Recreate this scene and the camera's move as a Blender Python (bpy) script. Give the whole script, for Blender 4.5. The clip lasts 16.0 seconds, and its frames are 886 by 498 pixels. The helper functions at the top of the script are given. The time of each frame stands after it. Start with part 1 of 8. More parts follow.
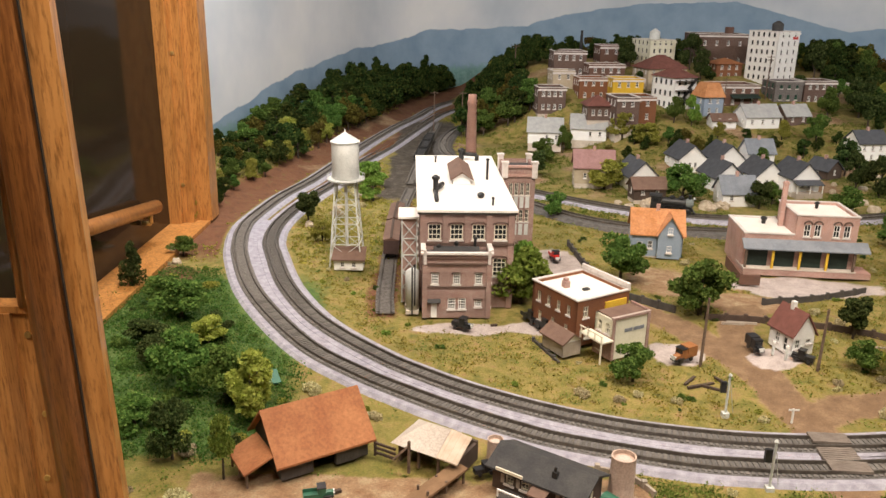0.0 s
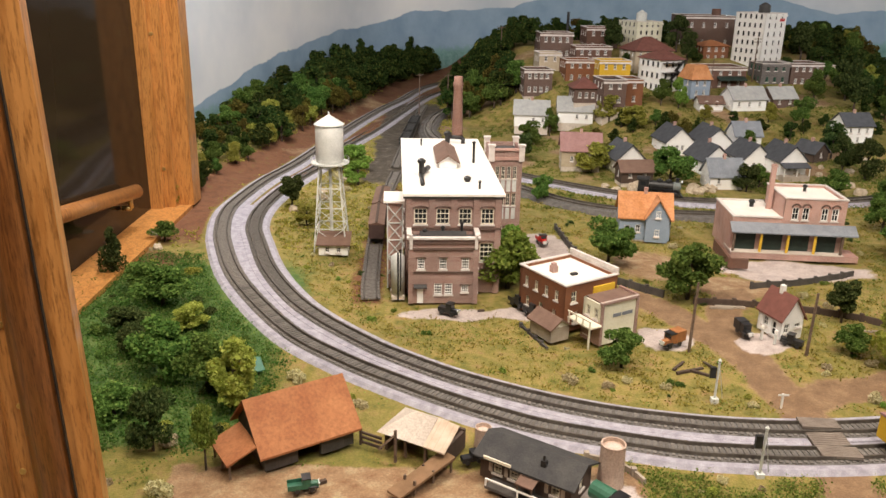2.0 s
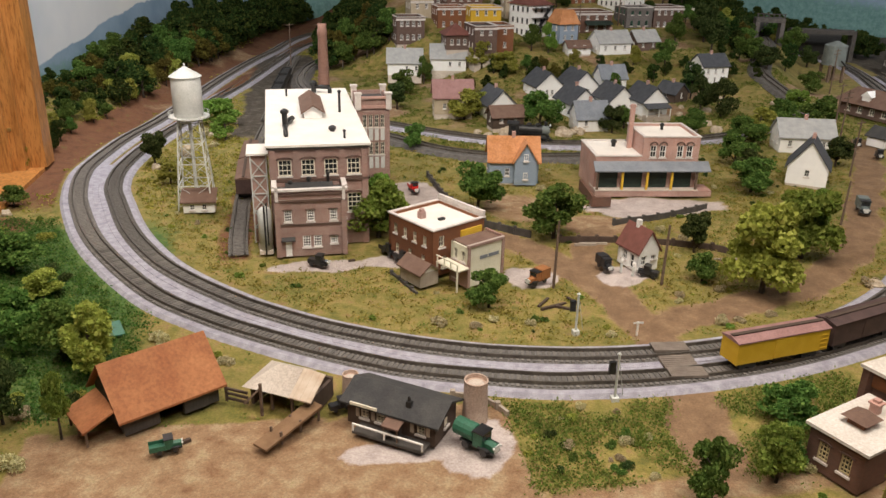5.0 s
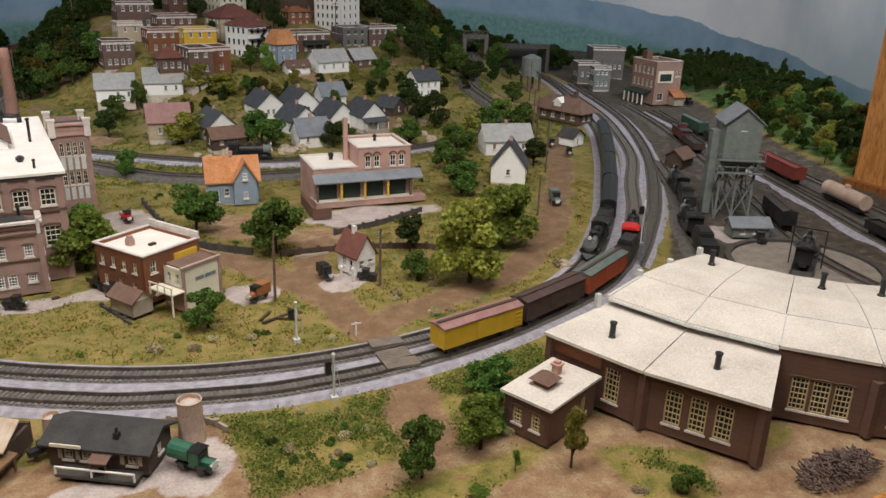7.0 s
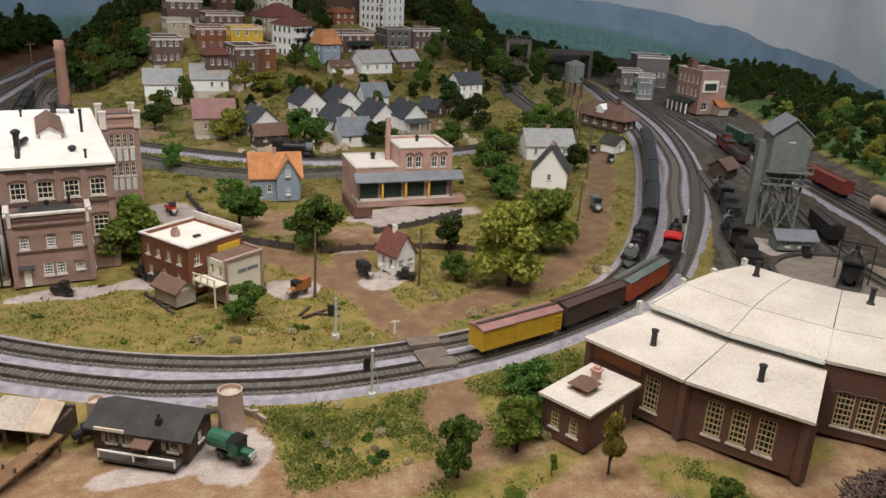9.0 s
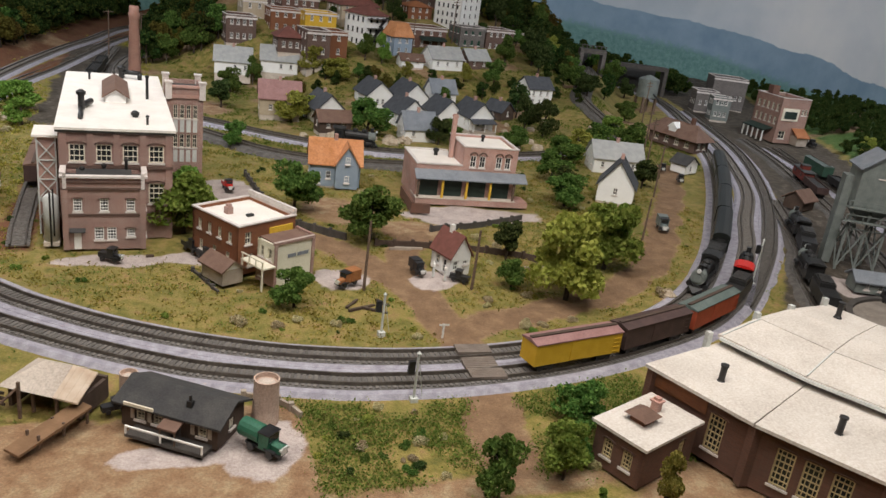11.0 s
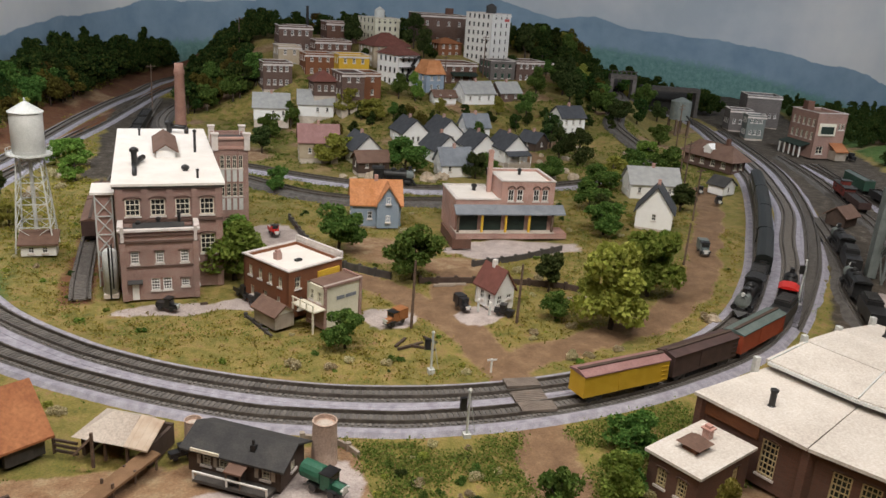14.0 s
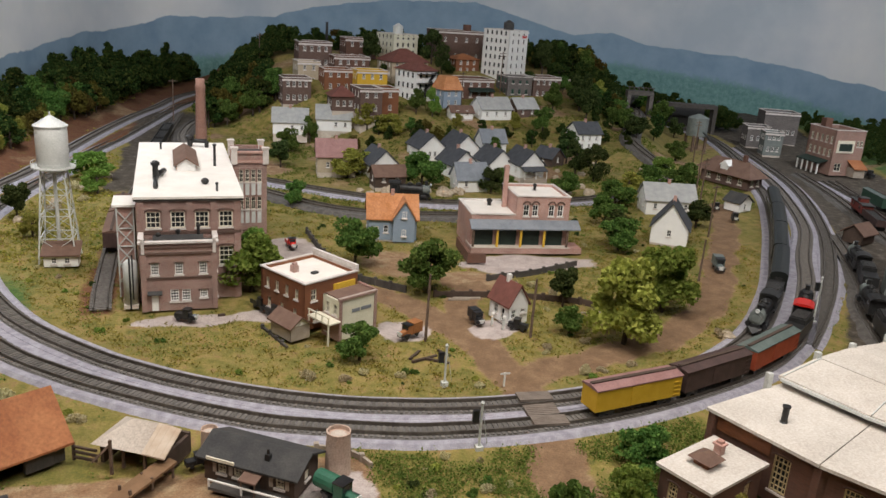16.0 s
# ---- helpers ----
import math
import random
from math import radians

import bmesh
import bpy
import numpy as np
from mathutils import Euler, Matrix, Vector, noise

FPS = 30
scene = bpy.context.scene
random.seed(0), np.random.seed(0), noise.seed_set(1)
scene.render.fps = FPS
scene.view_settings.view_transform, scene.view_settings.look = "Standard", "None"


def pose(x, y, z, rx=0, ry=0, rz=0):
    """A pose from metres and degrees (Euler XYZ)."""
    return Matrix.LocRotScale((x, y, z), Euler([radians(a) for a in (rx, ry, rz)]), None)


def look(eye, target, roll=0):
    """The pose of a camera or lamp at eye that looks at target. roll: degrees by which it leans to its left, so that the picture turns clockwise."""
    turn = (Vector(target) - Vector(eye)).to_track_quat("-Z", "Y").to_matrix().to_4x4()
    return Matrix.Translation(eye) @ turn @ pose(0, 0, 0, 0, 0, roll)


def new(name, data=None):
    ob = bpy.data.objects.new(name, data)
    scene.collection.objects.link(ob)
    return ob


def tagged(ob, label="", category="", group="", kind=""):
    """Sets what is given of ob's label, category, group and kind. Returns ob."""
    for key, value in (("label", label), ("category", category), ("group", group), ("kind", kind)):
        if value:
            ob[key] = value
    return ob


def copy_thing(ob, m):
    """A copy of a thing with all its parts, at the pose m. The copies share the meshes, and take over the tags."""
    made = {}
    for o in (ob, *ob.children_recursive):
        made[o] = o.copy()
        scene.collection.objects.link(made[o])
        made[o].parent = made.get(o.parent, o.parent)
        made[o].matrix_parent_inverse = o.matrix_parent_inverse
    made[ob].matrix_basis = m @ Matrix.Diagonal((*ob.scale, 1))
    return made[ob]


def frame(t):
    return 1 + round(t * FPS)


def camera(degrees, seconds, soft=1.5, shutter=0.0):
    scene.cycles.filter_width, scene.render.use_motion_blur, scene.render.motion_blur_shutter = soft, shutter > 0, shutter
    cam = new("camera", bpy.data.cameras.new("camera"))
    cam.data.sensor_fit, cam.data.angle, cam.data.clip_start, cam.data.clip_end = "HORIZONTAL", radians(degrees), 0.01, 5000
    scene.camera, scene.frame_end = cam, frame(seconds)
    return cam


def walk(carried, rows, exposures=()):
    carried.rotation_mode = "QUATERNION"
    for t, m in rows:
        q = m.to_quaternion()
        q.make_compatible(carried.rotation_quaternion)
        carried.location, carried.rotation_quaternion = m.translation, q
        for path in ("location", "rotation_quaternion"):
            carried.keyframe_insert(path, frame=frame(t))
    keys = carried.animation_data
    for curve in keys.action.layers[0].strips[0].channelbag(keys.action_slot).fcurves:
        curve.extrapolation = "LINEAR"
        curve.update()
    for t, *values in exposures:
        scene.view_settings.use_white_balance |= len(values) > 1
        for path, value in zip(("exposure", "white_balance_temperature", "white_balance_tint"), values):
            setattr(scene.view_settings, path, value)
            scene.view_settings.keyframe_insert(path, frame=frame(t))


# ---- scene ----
# All plan figures are in units of five centimetres (the layout is about 1:87).
U = 0.05
cam = camera(58.3, 16.0, soft=1.5)
PATH = [
    (0.0, (0.778, 0.341, 9.496), (0.635, 19.386, 3.393), 1.05),
    (0.5, (0.768, 0.363, 9.493), (0.542, 19.393, 3.345), 1.11),
    (1.0, (0.761, 0.464, 9.444), (0.571, 19.477, 3.244), 1.18),
    (1.5, (0.782, 0.606, 9.453), (0.877, 19.544, 3.023), 1.22),
    (2.0, (0.766, 0.696, 9.421), (0.986, 19.611, 2.928), 1.20),
    (2.5, (0.797, 0.766, 9.422), (1.147, 19.654, 2.857), 1.28),
    (3.0, (0.886, 0.726, 9.371), (1.442, 19.572, 2.699), 0.99),
    (5.3, (1.749, 0.557, 9.288), (5.832, 18.618, 1.732), 1.32),
    (5.5, (1.984, 0.427, 9.301), (7.145, 18.263, 1.869), 1.11),
    (6.0, (2.346, 0.080, 9.126), (10.060, 17.027, 1.826), 1.53),
    (6.5, (2.376, -0.149, 9.133), (11.073, 16.373, 1.965), 1.92),
    (7.0, (2.375, -0.226, 9.198), (11.067, 16.415, 2.303), 1.87),
    (7.5, (2.369, -0.214, 9.184), (10.912, 16.528, 2.349), 2.06),
    (8.0, (2.296, -0.212, 9.181), (10.693, 16.619, 2.383), 2.42),
    (8.5, (2.217, -0.194, 9.156), (10.419, 16.742, 2.382), 2.84),
    (9.0, (2.192, -0.174, 9.111), (10.132, 16.864, 2.281), 2.98),
    (9.5, (2.167, -0.111, 9.030), (9.852, 16.994, 2.076), 2.95),
    (9.7, (2.166, -0.088, 9.009), (9.590, 17.104, 1.985), 2.95),
    (11.8, (2.761, 1.133, 8.596), (9.295, 18.763, 1.778), 9.74),
    (12.0, (2.868, 0.955, 8.819), (8.996, 18.664, 1.830), 8.83),
    (12.5, (2.797, 0.803, 9.040), (8.918, 18.581, 2.221), 4.54),
    (13.0, (2.422, 0.674, 9.063), (9.352, 18.277, 2.576), 3.39),
    (13.5, (2.273, 0.589, 8.987), (9.297, 18.146, 2.472), 4.19),
    (14.0, (2.026, 0.461, 9.053), (7.961, 18.510, 2.806), 3.95),
    (14.5, (1.976, 0.381, 9.076), (7.581, 18.597, 3.012), 4.02),
    (15.0, (2.004, 0.319, 9.107), (7.651, 18.545, 3.112), 4.15),
    (15.5, (2.038, 0.248, 9.104), (7.707, 18.473, 3.129), 4.19),
    (16.0, (2.021, 0.235, 9.112), (7.558, 18.517, 3.185), 4.00),
]
walk(cam, [(t, look(Vector(e) * U, Vector(g) * U, roll)) for t, e, g, roll in PATH],
     exposures=[(0.0, 0.27, 7100, 13), (3.0, 0.26, 7100, 13), (5.5, -0.16, 6700, 11), (7.0, -0.26, 6400, 10), (9.5, -0.21, 6350, 10), (12.0, -0.28, 6350, 10), (16.0, -0.26, 6350, 10)])

# ---- world and lamps ----
world = bpy.data.worlds.new("room_light")
scene.world = world
world.use_nodes = True
world.node_tree.nodes["Background"].inputs[0].default_value = (0.85, 0.9, 1.0, 1)
world.node_tree.nodes["Background"].inputs[1].default_value = 0.006


def area_lamp(name, at, to, sx, sy, watts, colour):
    d = bpy.data.lights.new(name, "AREA")
    d.shape, d.size, d.size_y, d.energy, d.color = "RECTANGLE", sx * U, sy * U, watts, colour
    ob = new(name, d)
    ob.matrix_world = look(Vector(at) * U, Vector(to) * U)
    return ob


area_lamp("valance_lamp", (7, 11, 27), (9, 22, 0), 30, 3, 25, (1.0, 0.93, 0.85))
area_lamp("room_lamp", (9, -8, 34), (11, 30, 0), 9, 9, 14.5, (1.0, 0.95, 0.88))
# added fill without a known source, lifts the fronts of the white houses
area_lamp("house_front_fill", (15, 22, 32), (15, 41, 1), 12, 4, 1.2, (1.0, 0.96, 0.9))
# invented fill from the left that brightens the near oak post and panel
area_lamp("oak_fill", (-13, 1, 30), (-8, 14, 3), 6, 6, 10, (1.0, 0.88, 0.74))
area_lamp("backdrop_lamp", (-7, 33, 24), (-12.5, 43, 9), 8, 3, 16, (0.95, 0.97, 1.0))
# added fill, no fixture known: brightens the painted sky at the right end
area_lamp("right_backdrop_fill", (41, 26, 25), (54, 44, 9), 10, 3, 25, (0.95, 0.97, 1.0))


# ---- materials ----
def nodes(name):
    m = bpy.data.materials.new(name)
    m.use_nodes = True
    return m, m.node_tree.nodes, m.node_tree.links, m.node_tree.nodes["Principled BSDF"]


def ramp(n, l, fac, stops):
    r = n.new("ShaderNodeValToRGB")
    l.new(fac, r.inputs[0])
    e = r.color_ramp.elements
    while len(e) < len(stops):
        e.new(0.5)
    for k, (p, c) in enumerate(stops):
        e[k].position, e[k].color = p, (*c, 1)
    return r.outputs[0]


def noise_of(n, l, vec, scale, detail=4, rough=0.6):
    t = n.new("ShaderNodeTexNoise")
    t.inputs["Scale"].default_value, t.inputs["Detail"].default_value, t.inputs["Roughness"].default_value = scale, detail, rough
    if vec is not None:
        l.new(vec, t.inputs["Vector"])
    return t.outputs["Fac"]


def mixed(n, l, fac, a, b, mode="MIX"):
    x = n.new("ShaderNodeMix")
    x.data_type, x.blend_type = "RGBA", mode
    for sock, v in ((x.inputs[0], fac), (x.inputs[6], a), (x.inputs[7], b)):
        if isinstance(v, (int, float)):
            sock.default_value = v
        elif isinstance(v, tuple):
            sock.default_value = (*v, 1)
        else:
            l.new(v, sock)
    return x.outputs[2]


def sums(n, l, op, a, b):
    x = n.new("ShaderNodeMath")
    x.operation = op
    for sock, v in ((x.inputs[0], a), (x.inputs[1], b)):
        if isinstance(v, (int, float)):
            sock.default_value = v
        else:
            l.new(v, sock)
    return x.outputs[0]


def bump(n, l, bs, height, strength, distance):
    b = n.new("ShaderNodeBump")
    b.inputs["Strength"].default_value, b.inputs["Distance"].default_value = strength, distance
    l.new(height, b.inputs["Height"])
    l.new(b.outputs[0], bs.inputs["Normal"])


def plain(name, a, b, rough=0.8, scale=60, fine=500, metal=0.0, relief=0.3, spread=0.0):
    """Two-scale mottled surface: base colours a and b, a fine grain over them."""
    m, n, l, bs = nodes(name)
    vec = n.new("ShaderNodeTexCoord").outputs["Object"]
    big = noise_of(n, l, vec, scale)
    col = ramp(n, l, big, [(0.35, a), (0.65, b)])
    small = noise_of(n, l, vec, fine, 2)
    col = mixed(n, l, 0.35, col, ramp(n, l, small, [(0.3, (0.25, 0.25, 0.25)), (0.7, (0.75, 0.75, 0.75))]), "OVERLAY")
    if spread:
        ob = n.new("ShaderNodeObjectInfo").outputs["Random"]
        hs = n.new("ShaderNodeHueSaturation")
        l.new(col, hs.inputs["Color"])
        l.new(sums(n, l, "ADD", sums(n, l, "MULTIPLY", ob, spread), 1 - spread / 2), hs.inputs["Value"])
        col = hs.outputs[0]
    l.new(col, bs.inputs["Base Color"])
    bs.inputs["Roughness"].default_value, bs.inputs["Metallic"].default_value = rough, metal
    if relief:
        bump(n, l, bs, small, relief, 0.0006)
    return m


def brickwork(name, a, b, mortar, wear=0.35):
    """Moulded brick sheet: courses 0.9 mm high, with soot and pale wash."""
    m, n, l, bs = nodes(name)
    sep = n.new("ShaderNodeSeparateXYZ")
    tc = n.new("ShaderNodeTexCoord").outputs["Object"]
    l.new(tc, sep.inputs[0])
    com = n.new("ShaderNodeCombineXYZ")
    l.new(sums(n, l, "ADD", sep.outputs[0], sep.outputs[1]), com.inputs[0])
    l.new(sep.outputs[2], com.inputs[1])
    br = n.new("ShaderNodeTexBrick")
    l.new(com.outputs[0], br.inputs["Vector"])
    for k, v in (("Scale", 1.0), ("Brick Width", 0.0036), ("Row Height", 0.0014), ("Mortar Size", 0.00018), ("Bias", 0.0)):
        br.inputs[k].default_value = v
    br.inputs["Color1"].default_value, br.inputs["Color2"].default_value, br.inputs["Mortar"].default_value = (*a, 1), (*b, 1), (*mortar, 1)
    stain = noise_of(n, l, tc, 45, 5, 0.65)
    col = mixed(n, l, ramp(n, l, stain, [(0.45, (0, 0, 0)), (0.75, (wear, wear, wear))]), br.outputs[0], mortar)
    soot = noise_of(n, l, tc, 18, 4)
    col = mixed(n, l, ramp(n, l, soot, [(0.4, (0.0, 0.0, 0.0)), (0.75, (0.4, 0.4, 0.4))]), col, (0.05, 0.04, 0.04))
    l.new(col, bs.inputs["Base Color"])
    bs.inputs["Roughness"].default_value = 0.85
    bump(n, l, bs, br.outputs["Fac"], 0.25, -0.0004)
    return m


def boards(name, a, b, pitch, across="Z", rough=0.8, depth=0.5):
    """Clapboards, planks or standing seams: lines at a pitch in metres."""
    m, n, l, bs = nodes(name)
    tc = n.new("ShaderNodeTexCoord").outputs["Object"]
    sep = n.new("ShaderNodeSeparateXYZ")
    l.new(tc, sep.inputs[0])
    axis = sep.outputs[across] if across in ("X", "Y", "Z") else sums(n, l, "ADD", sep.outputs[0], sep.outputs[1])
    saw = sums(n, l, "FRACT", sums(n, l, "MULTIPLY", axis, 1 / pitch), 0)
    big = noise_of(n, l, tc, 70, 5)
    col = ramp(n, l, big, [(0.3, a), (0.7, b)])
    line = ramp(n, l, saw, [(0.0, (0.35, 0.35, 0.35)), (0.14, (1, 1, 1)), (1.0, (0.9, 0.9, 0.9))])
    col = mixed(n, l, depth, col, line, "MULTIPLY")
    l.new(col, bs.inputs["Base Color"])
    bs.inputs["Roughness"].default_value = rough
    bump(n, l, bs, saw, 0.3, 0.0004)
    return m


def timber(name, a, b, scale=1.0, across=(60, 60, 4)):
    """Varnished oak with long grain."""
    m, n, l, bs = nodes(name)
    tc = n.new("ShaderNodeTexCoord").outputs["Object"]
    mp = n.new("ShaderNodeMapping")
    mp.inputs["Scale"].default_value = across
    l.new(tc, mp.inputs[0])
    g = noise_of(n, l, mp.outputs[0], 1.2 * scale, 6, 0.7)
    fine = noise_of(n, l, mp.outputs[0], 7 * scale, 4, 0.7)
    wide = noise_of(n, l, mp.outputs[0], 0.35 * scale, 3, 0.5)
    rings = n.new("ShaderNodeMath")
    rings.operation = "FRACT"
    l.new(sums(n, l, "MULTIPLY", wide, 9.0), rings.inputs[0])
    col = ramp(n, l, g, [(0.3, a), (0.5, b), (0.62, a), (0.75, b)])
    col = mixed(n, l, ramp(n, l, rings.outputs[0], [(0.0, (0.5, 0.5, 0.5)), (0.25, (0.0, 0.0, 0.0)), (0.8, (0.08, 0.08, 0.08)), (1.0, (0.5, 0.5, 0.5))]), col, (a[0] * 0.5, a[1] * 0.42, a[2] * 0.35))
    col = mixed(n, l, ramp(n, l, fine, [(0.5, (0, 0, 0)), (0.66, (0.75, 0.75, 0.75))]), col, (a[0] * 0.35, a[1] * 0.3, a[2] * 0.25))
    l.new(col, bs.inputs["Base Color"])
    bs.inputs["Roughness"].default_value = 0.35
    bs.inputs["Coat Weight"].default_value = 0.3
    bump(n, l, bs, fine, 0.15, 0.0005)
    return m


def leafy(name, a, b, c, rough=0.9):
    """Foam-flock foliage: each flake and each tree a little different."""
    m, n, l, bs = nodes(name)
    isl = n.new("ShaderNodeNewGeometry").outputs["Random Per Island"]
    ob = n.new("ShaderNodeObjectInfo").outputs["Random"]
    col = ramp(n, l, isl, [(0.0, a), (0.55, b), (1.0, c)])
    hs = n.new("ShaderNodeHueSaturation")
    l.new(col, hs.inputs["Color"])
    l.new(sums(n, l, "ADD", sums(n, l, "MULTIPLY", ob, 0.05), 0.475), hs.inputs["Hue"])
    l.new(sums(n, l, "ADD", sums(n, l, "MULTIPLY", ob, 0.4), 0.85), hs.inputs["Value"])
    l.new(hs.outputs[0], bs.inputs["Base Color"])
    bs.inputs["Roughness"].default_value = rough
    bs.inputs["Specular IOR Level"].default_value = 0.1
    tr = n.new("ShaderNodeBsdfTranslucent")
    l.new(hs.outputs[0], tr.inputs["Color"])
    mx = n.new("ShaderNodeMixShader")
    mx.inputs[0].default_value = 0.45
    l.new(bs.outputs[0], mx.inputs[1])
    l.new(tr.outputs[0], mx.inputs[2])
    l.new(mx.outputs[0], n["Material Output"].inputs["Surface"])
    return m


BRICK_RED = brickwork("brick_red", (0.34, 0.185, 0.15), (0.25, 0.13, 0.105), (0.44, 0.35, 0.31), 0.4)
BRICK_BROWN = brickwork("brick_brown", (0.24, 0.085, 0.03), (0.19, 0.065, 0.025), (0.2, 0.085, 0.04), 0.2)
BRICK_PINK = brickwork("brick_pink", (0.5, 0.27, 0.22), (0.42, 0.22, 0.18), (0.55, 0.42, 0.37), 0.4)
BRICK_HOTEL = brickwork("brick_hotel", (0.36, 0.21, 0.16), (0.28, 0.15, 0.12), (0.36, 0.26, 0.22), 0.4)
BRICK_DARK = brickwork("brick_dark", (0.16, 0.072, 0.048), (0.12, 0.054, 0.038), (0.14, 0.085, 0.062), 0.3)
BRICK_TOWN = brickwork("brick_town", (0.13, 0.07, 0.052), (0.095, 0.05, 0.038), (0.16, 0.115, 0.095), 0.35)
ROOF_WHITE = plain("roof_white", (0.72, 0.68, 0.63), (0.8, 0.76, 0.71), 0.9, 30, 700, relief=0.15)
ROOF_CHALK = plain("roof_chalk", (0.53, 0.48, 0.43), (0.65, 0.6, 0.545), 0.95, 14, 420, relief=0.3)
DOOR_BLACKGREEN = plain("door_blackgreen", (0.008, 0.02, 0.015), (0.016, 0.032, 0.024), 0.7, 60)
BRICK_GREY = brickwork("brick_grey", (0.13, 0.115, 0.11), (0.1, 0.09, 0.085), (0.2, 0.18, 0.17), 0.35)
ROOF_TAR = plain("roof_tar", (0.035, 0.035, 0.037), (0.06, 0.058, 0.056), 0.9, 40, 600)
ROOF_SLATE = boards("roof_slate", (0.045, 0.05, 0.06), (0.075, 0.08, 0.092), 0.0022, "Z", 0.8, 0.3)
ROOF_GREY = boards("roof_grey", (0.3, 0.31, 0.31), (0.42, 0.42, 0.41), 0.0028, "Z", 0.75, 0.3)
ROOF_BLUEGREY = plain("roof_bluegrey", (0.17, 0.19, 0.22), (0.23, 0.25, 0.28), 0.7, 40)
ROOF_RUST = plain("roof_rust", (0.27, 0.095, 0.035), (0.37, 0.15, 0.06), 0.8, 25, 300, relief=0.2)
ROOF_ORANGE = plain("roof_orange", (0.42, 0.17, 0.06), (0.56, 0.26, 0.12), 0.85, 35, 300)
ROOF_BROWN = boards("roof_brown", (0.13, 0.075, 0.055), (0.19, 0.115, 0.085), 0.0022, "Z", 0.85, 0.35)
ROOF_MAROON = boards("roof_maroon", (0.13, 0.045, 0.035), (0.2, 0.075, 0.058), 0.002, "Z", 0.8, 0.35)
TIN_PALE = boards("tin_pale", (0.42, 0.31, 0.22), (0.55, 0.46, 0.37), 0.0075, "X", 0.6, 0.3)
CANVAS_PALE = plain("canvas_pale", (0.42, 0.36, 0.31), (0.55, 0.49, 0.43), 0.9, 25)
CLAP_WHITE = boards("clap_white", (0.8, 0.8, 0.79), (0.87, 0.87, 0.86), 0.0024, "Z", 0.75, 0.12)
CLAP_BLUE = boards("clap_blue", (0.24, 0.31, 0.4), (0.3, 0.37, 0.46), 0.0024, "Z", 0.75, 0.4)
CLAP_TAN = boards("clap_tan", (0.42, 0.34, 0.24), (0.5, 0.42, 0.31), 0.0024, "Z", 0.8, 0.35)
PLANK_DARK = boards("plank_dark", (0.05, 0.045, 0.042), (0.09, 0.08, 0.072), 0.0035, "XY", 0.9, 0.5)
PLANK_BROWN = boards("plank_brown", (0.055, 0.035, 0.026), (0.09, 0.06, 0.045), 0.003, "XY", 0.85, 0.5)
PLANK_WORN = boards("plank_worn", (0.3, 0.25, 0.2), (0.42, 0.36, 0.3), 0.003, "XY", 0.9, 0.5)
PLANK_GREY = boards("plank_grey", (0.15, 0.12, 0.1), (0.23, 0.19, 0.16), 0.003, "XY", 0.9, 0.5)
PLANK_TAN = boards("plank_tan", (0.16, 0.09, 0.045), (0.24, 0.14, 0.075), 0.003, "XY", 0.9, 0.5)
BRICK_STACK = brickwork("brick_stack", (0.3, 0.15, 0.11), (0.24, 0.115, 0.085), (0.34, 0.22, 0.18), 0.2)
CREAM = plain("cream_paint", (0.62, 0.6, 0.47), (0.72, 0.7, 0.57), 0.8, 40)
WHITE_PAINT = plain("white_paint", (0.74, 0.73, 0.7), (0.82, 0.81, 0.78), 0.6, 60, relief=0.05)
TRIM_CREAM = plain("trim_cream", (0.66, 0.62, 0.5), (0.74, 0.7, 0.58), 0.6, 80, relief=0.05)
TRIM_OCHRE = plain("trim_ochre", (0.46, 0.37, 0.2), (0.56, 0.46, 0.27), 0.6, 80, relief=0.05)
STONE_TRIM = plain("stone_trim", (0.55, 0.5, 0.47), (0.68, 0.63, 0.6), 0.85, 60)
STEEL_PALE = plain("steel_pale", (0.52, 0.54, 0.52), (0.64, 0.65, 0.63), 0.55, 30, relief=0.1)
STEEL_GREEN = boards("steel_greygreen", (0.13, 0.15, 0.143), (0.2, 0.225, 0.212), 0.004, "XY", 0.8, 0.35)
IRON_BLACK = plain("iron_black", (0.012, 0.012, 0.013), (0.03, 0.03, 0.03), 0.45, 60, metal=0.1, relief=0.1)
COACH_BLACK = plain("coach_black", (0.006, 0.008, 0.007), (0.012, 0.014, 0.012), 0.4, 30, relief=0.05)
RED_PAINT = plain("red_paint", (0.5, 0.018, 0.014), (0.6, 0.03, 0.022), 0.4, 40, relief=0.05)
CAR_YELLOW = boards("car_yellow", (0.55, 0.33, 0.015), (0.64, 0.4, 0.03), 0.0016, "X", 0.6, 0.25)
CAR_RED = boards("car_red", (0.34, 0.06, 0.025), (0.44, 0.09, 0.04), 0.0016, "X", 0.65, 0.25)
CAR_BROWN = boards("car_brown", (0.05, 0.028, 0.026), (0.085, 0.05, 0.045), 0.0016, "X", 0.7, 0.25)
CAR_MAROON = boards("car_maroon", (0.17, 0.03, 0.022), (0.22, 0.045, 0.035), 0.0016, "X", 0.7, 0.25)
CAR_GREEN = boards("car_green", (0.02, 0.06, 0.04), (0.035, 0.09, 0.06), 0.0016, "X", 0.7, 0.25)
CAR_ROOF_PINK = plain("car_roof_pink", (0.25, 0.13, 0.12), (0.32, 0.18, 0.17), 0.8, 40)
CAR_ROOF_GREEN = plain("car_roof_green", (0.09, 0.12, 0.11), (0.13, 0.16, 0.15), 0.8, 40)
RAIL_STEEL = plain("rail_steel", (0.09, 0.076, 0.066), (0.16, 0.14, 0.12), 0.45, 80, metal=0.5, relief=0.05)
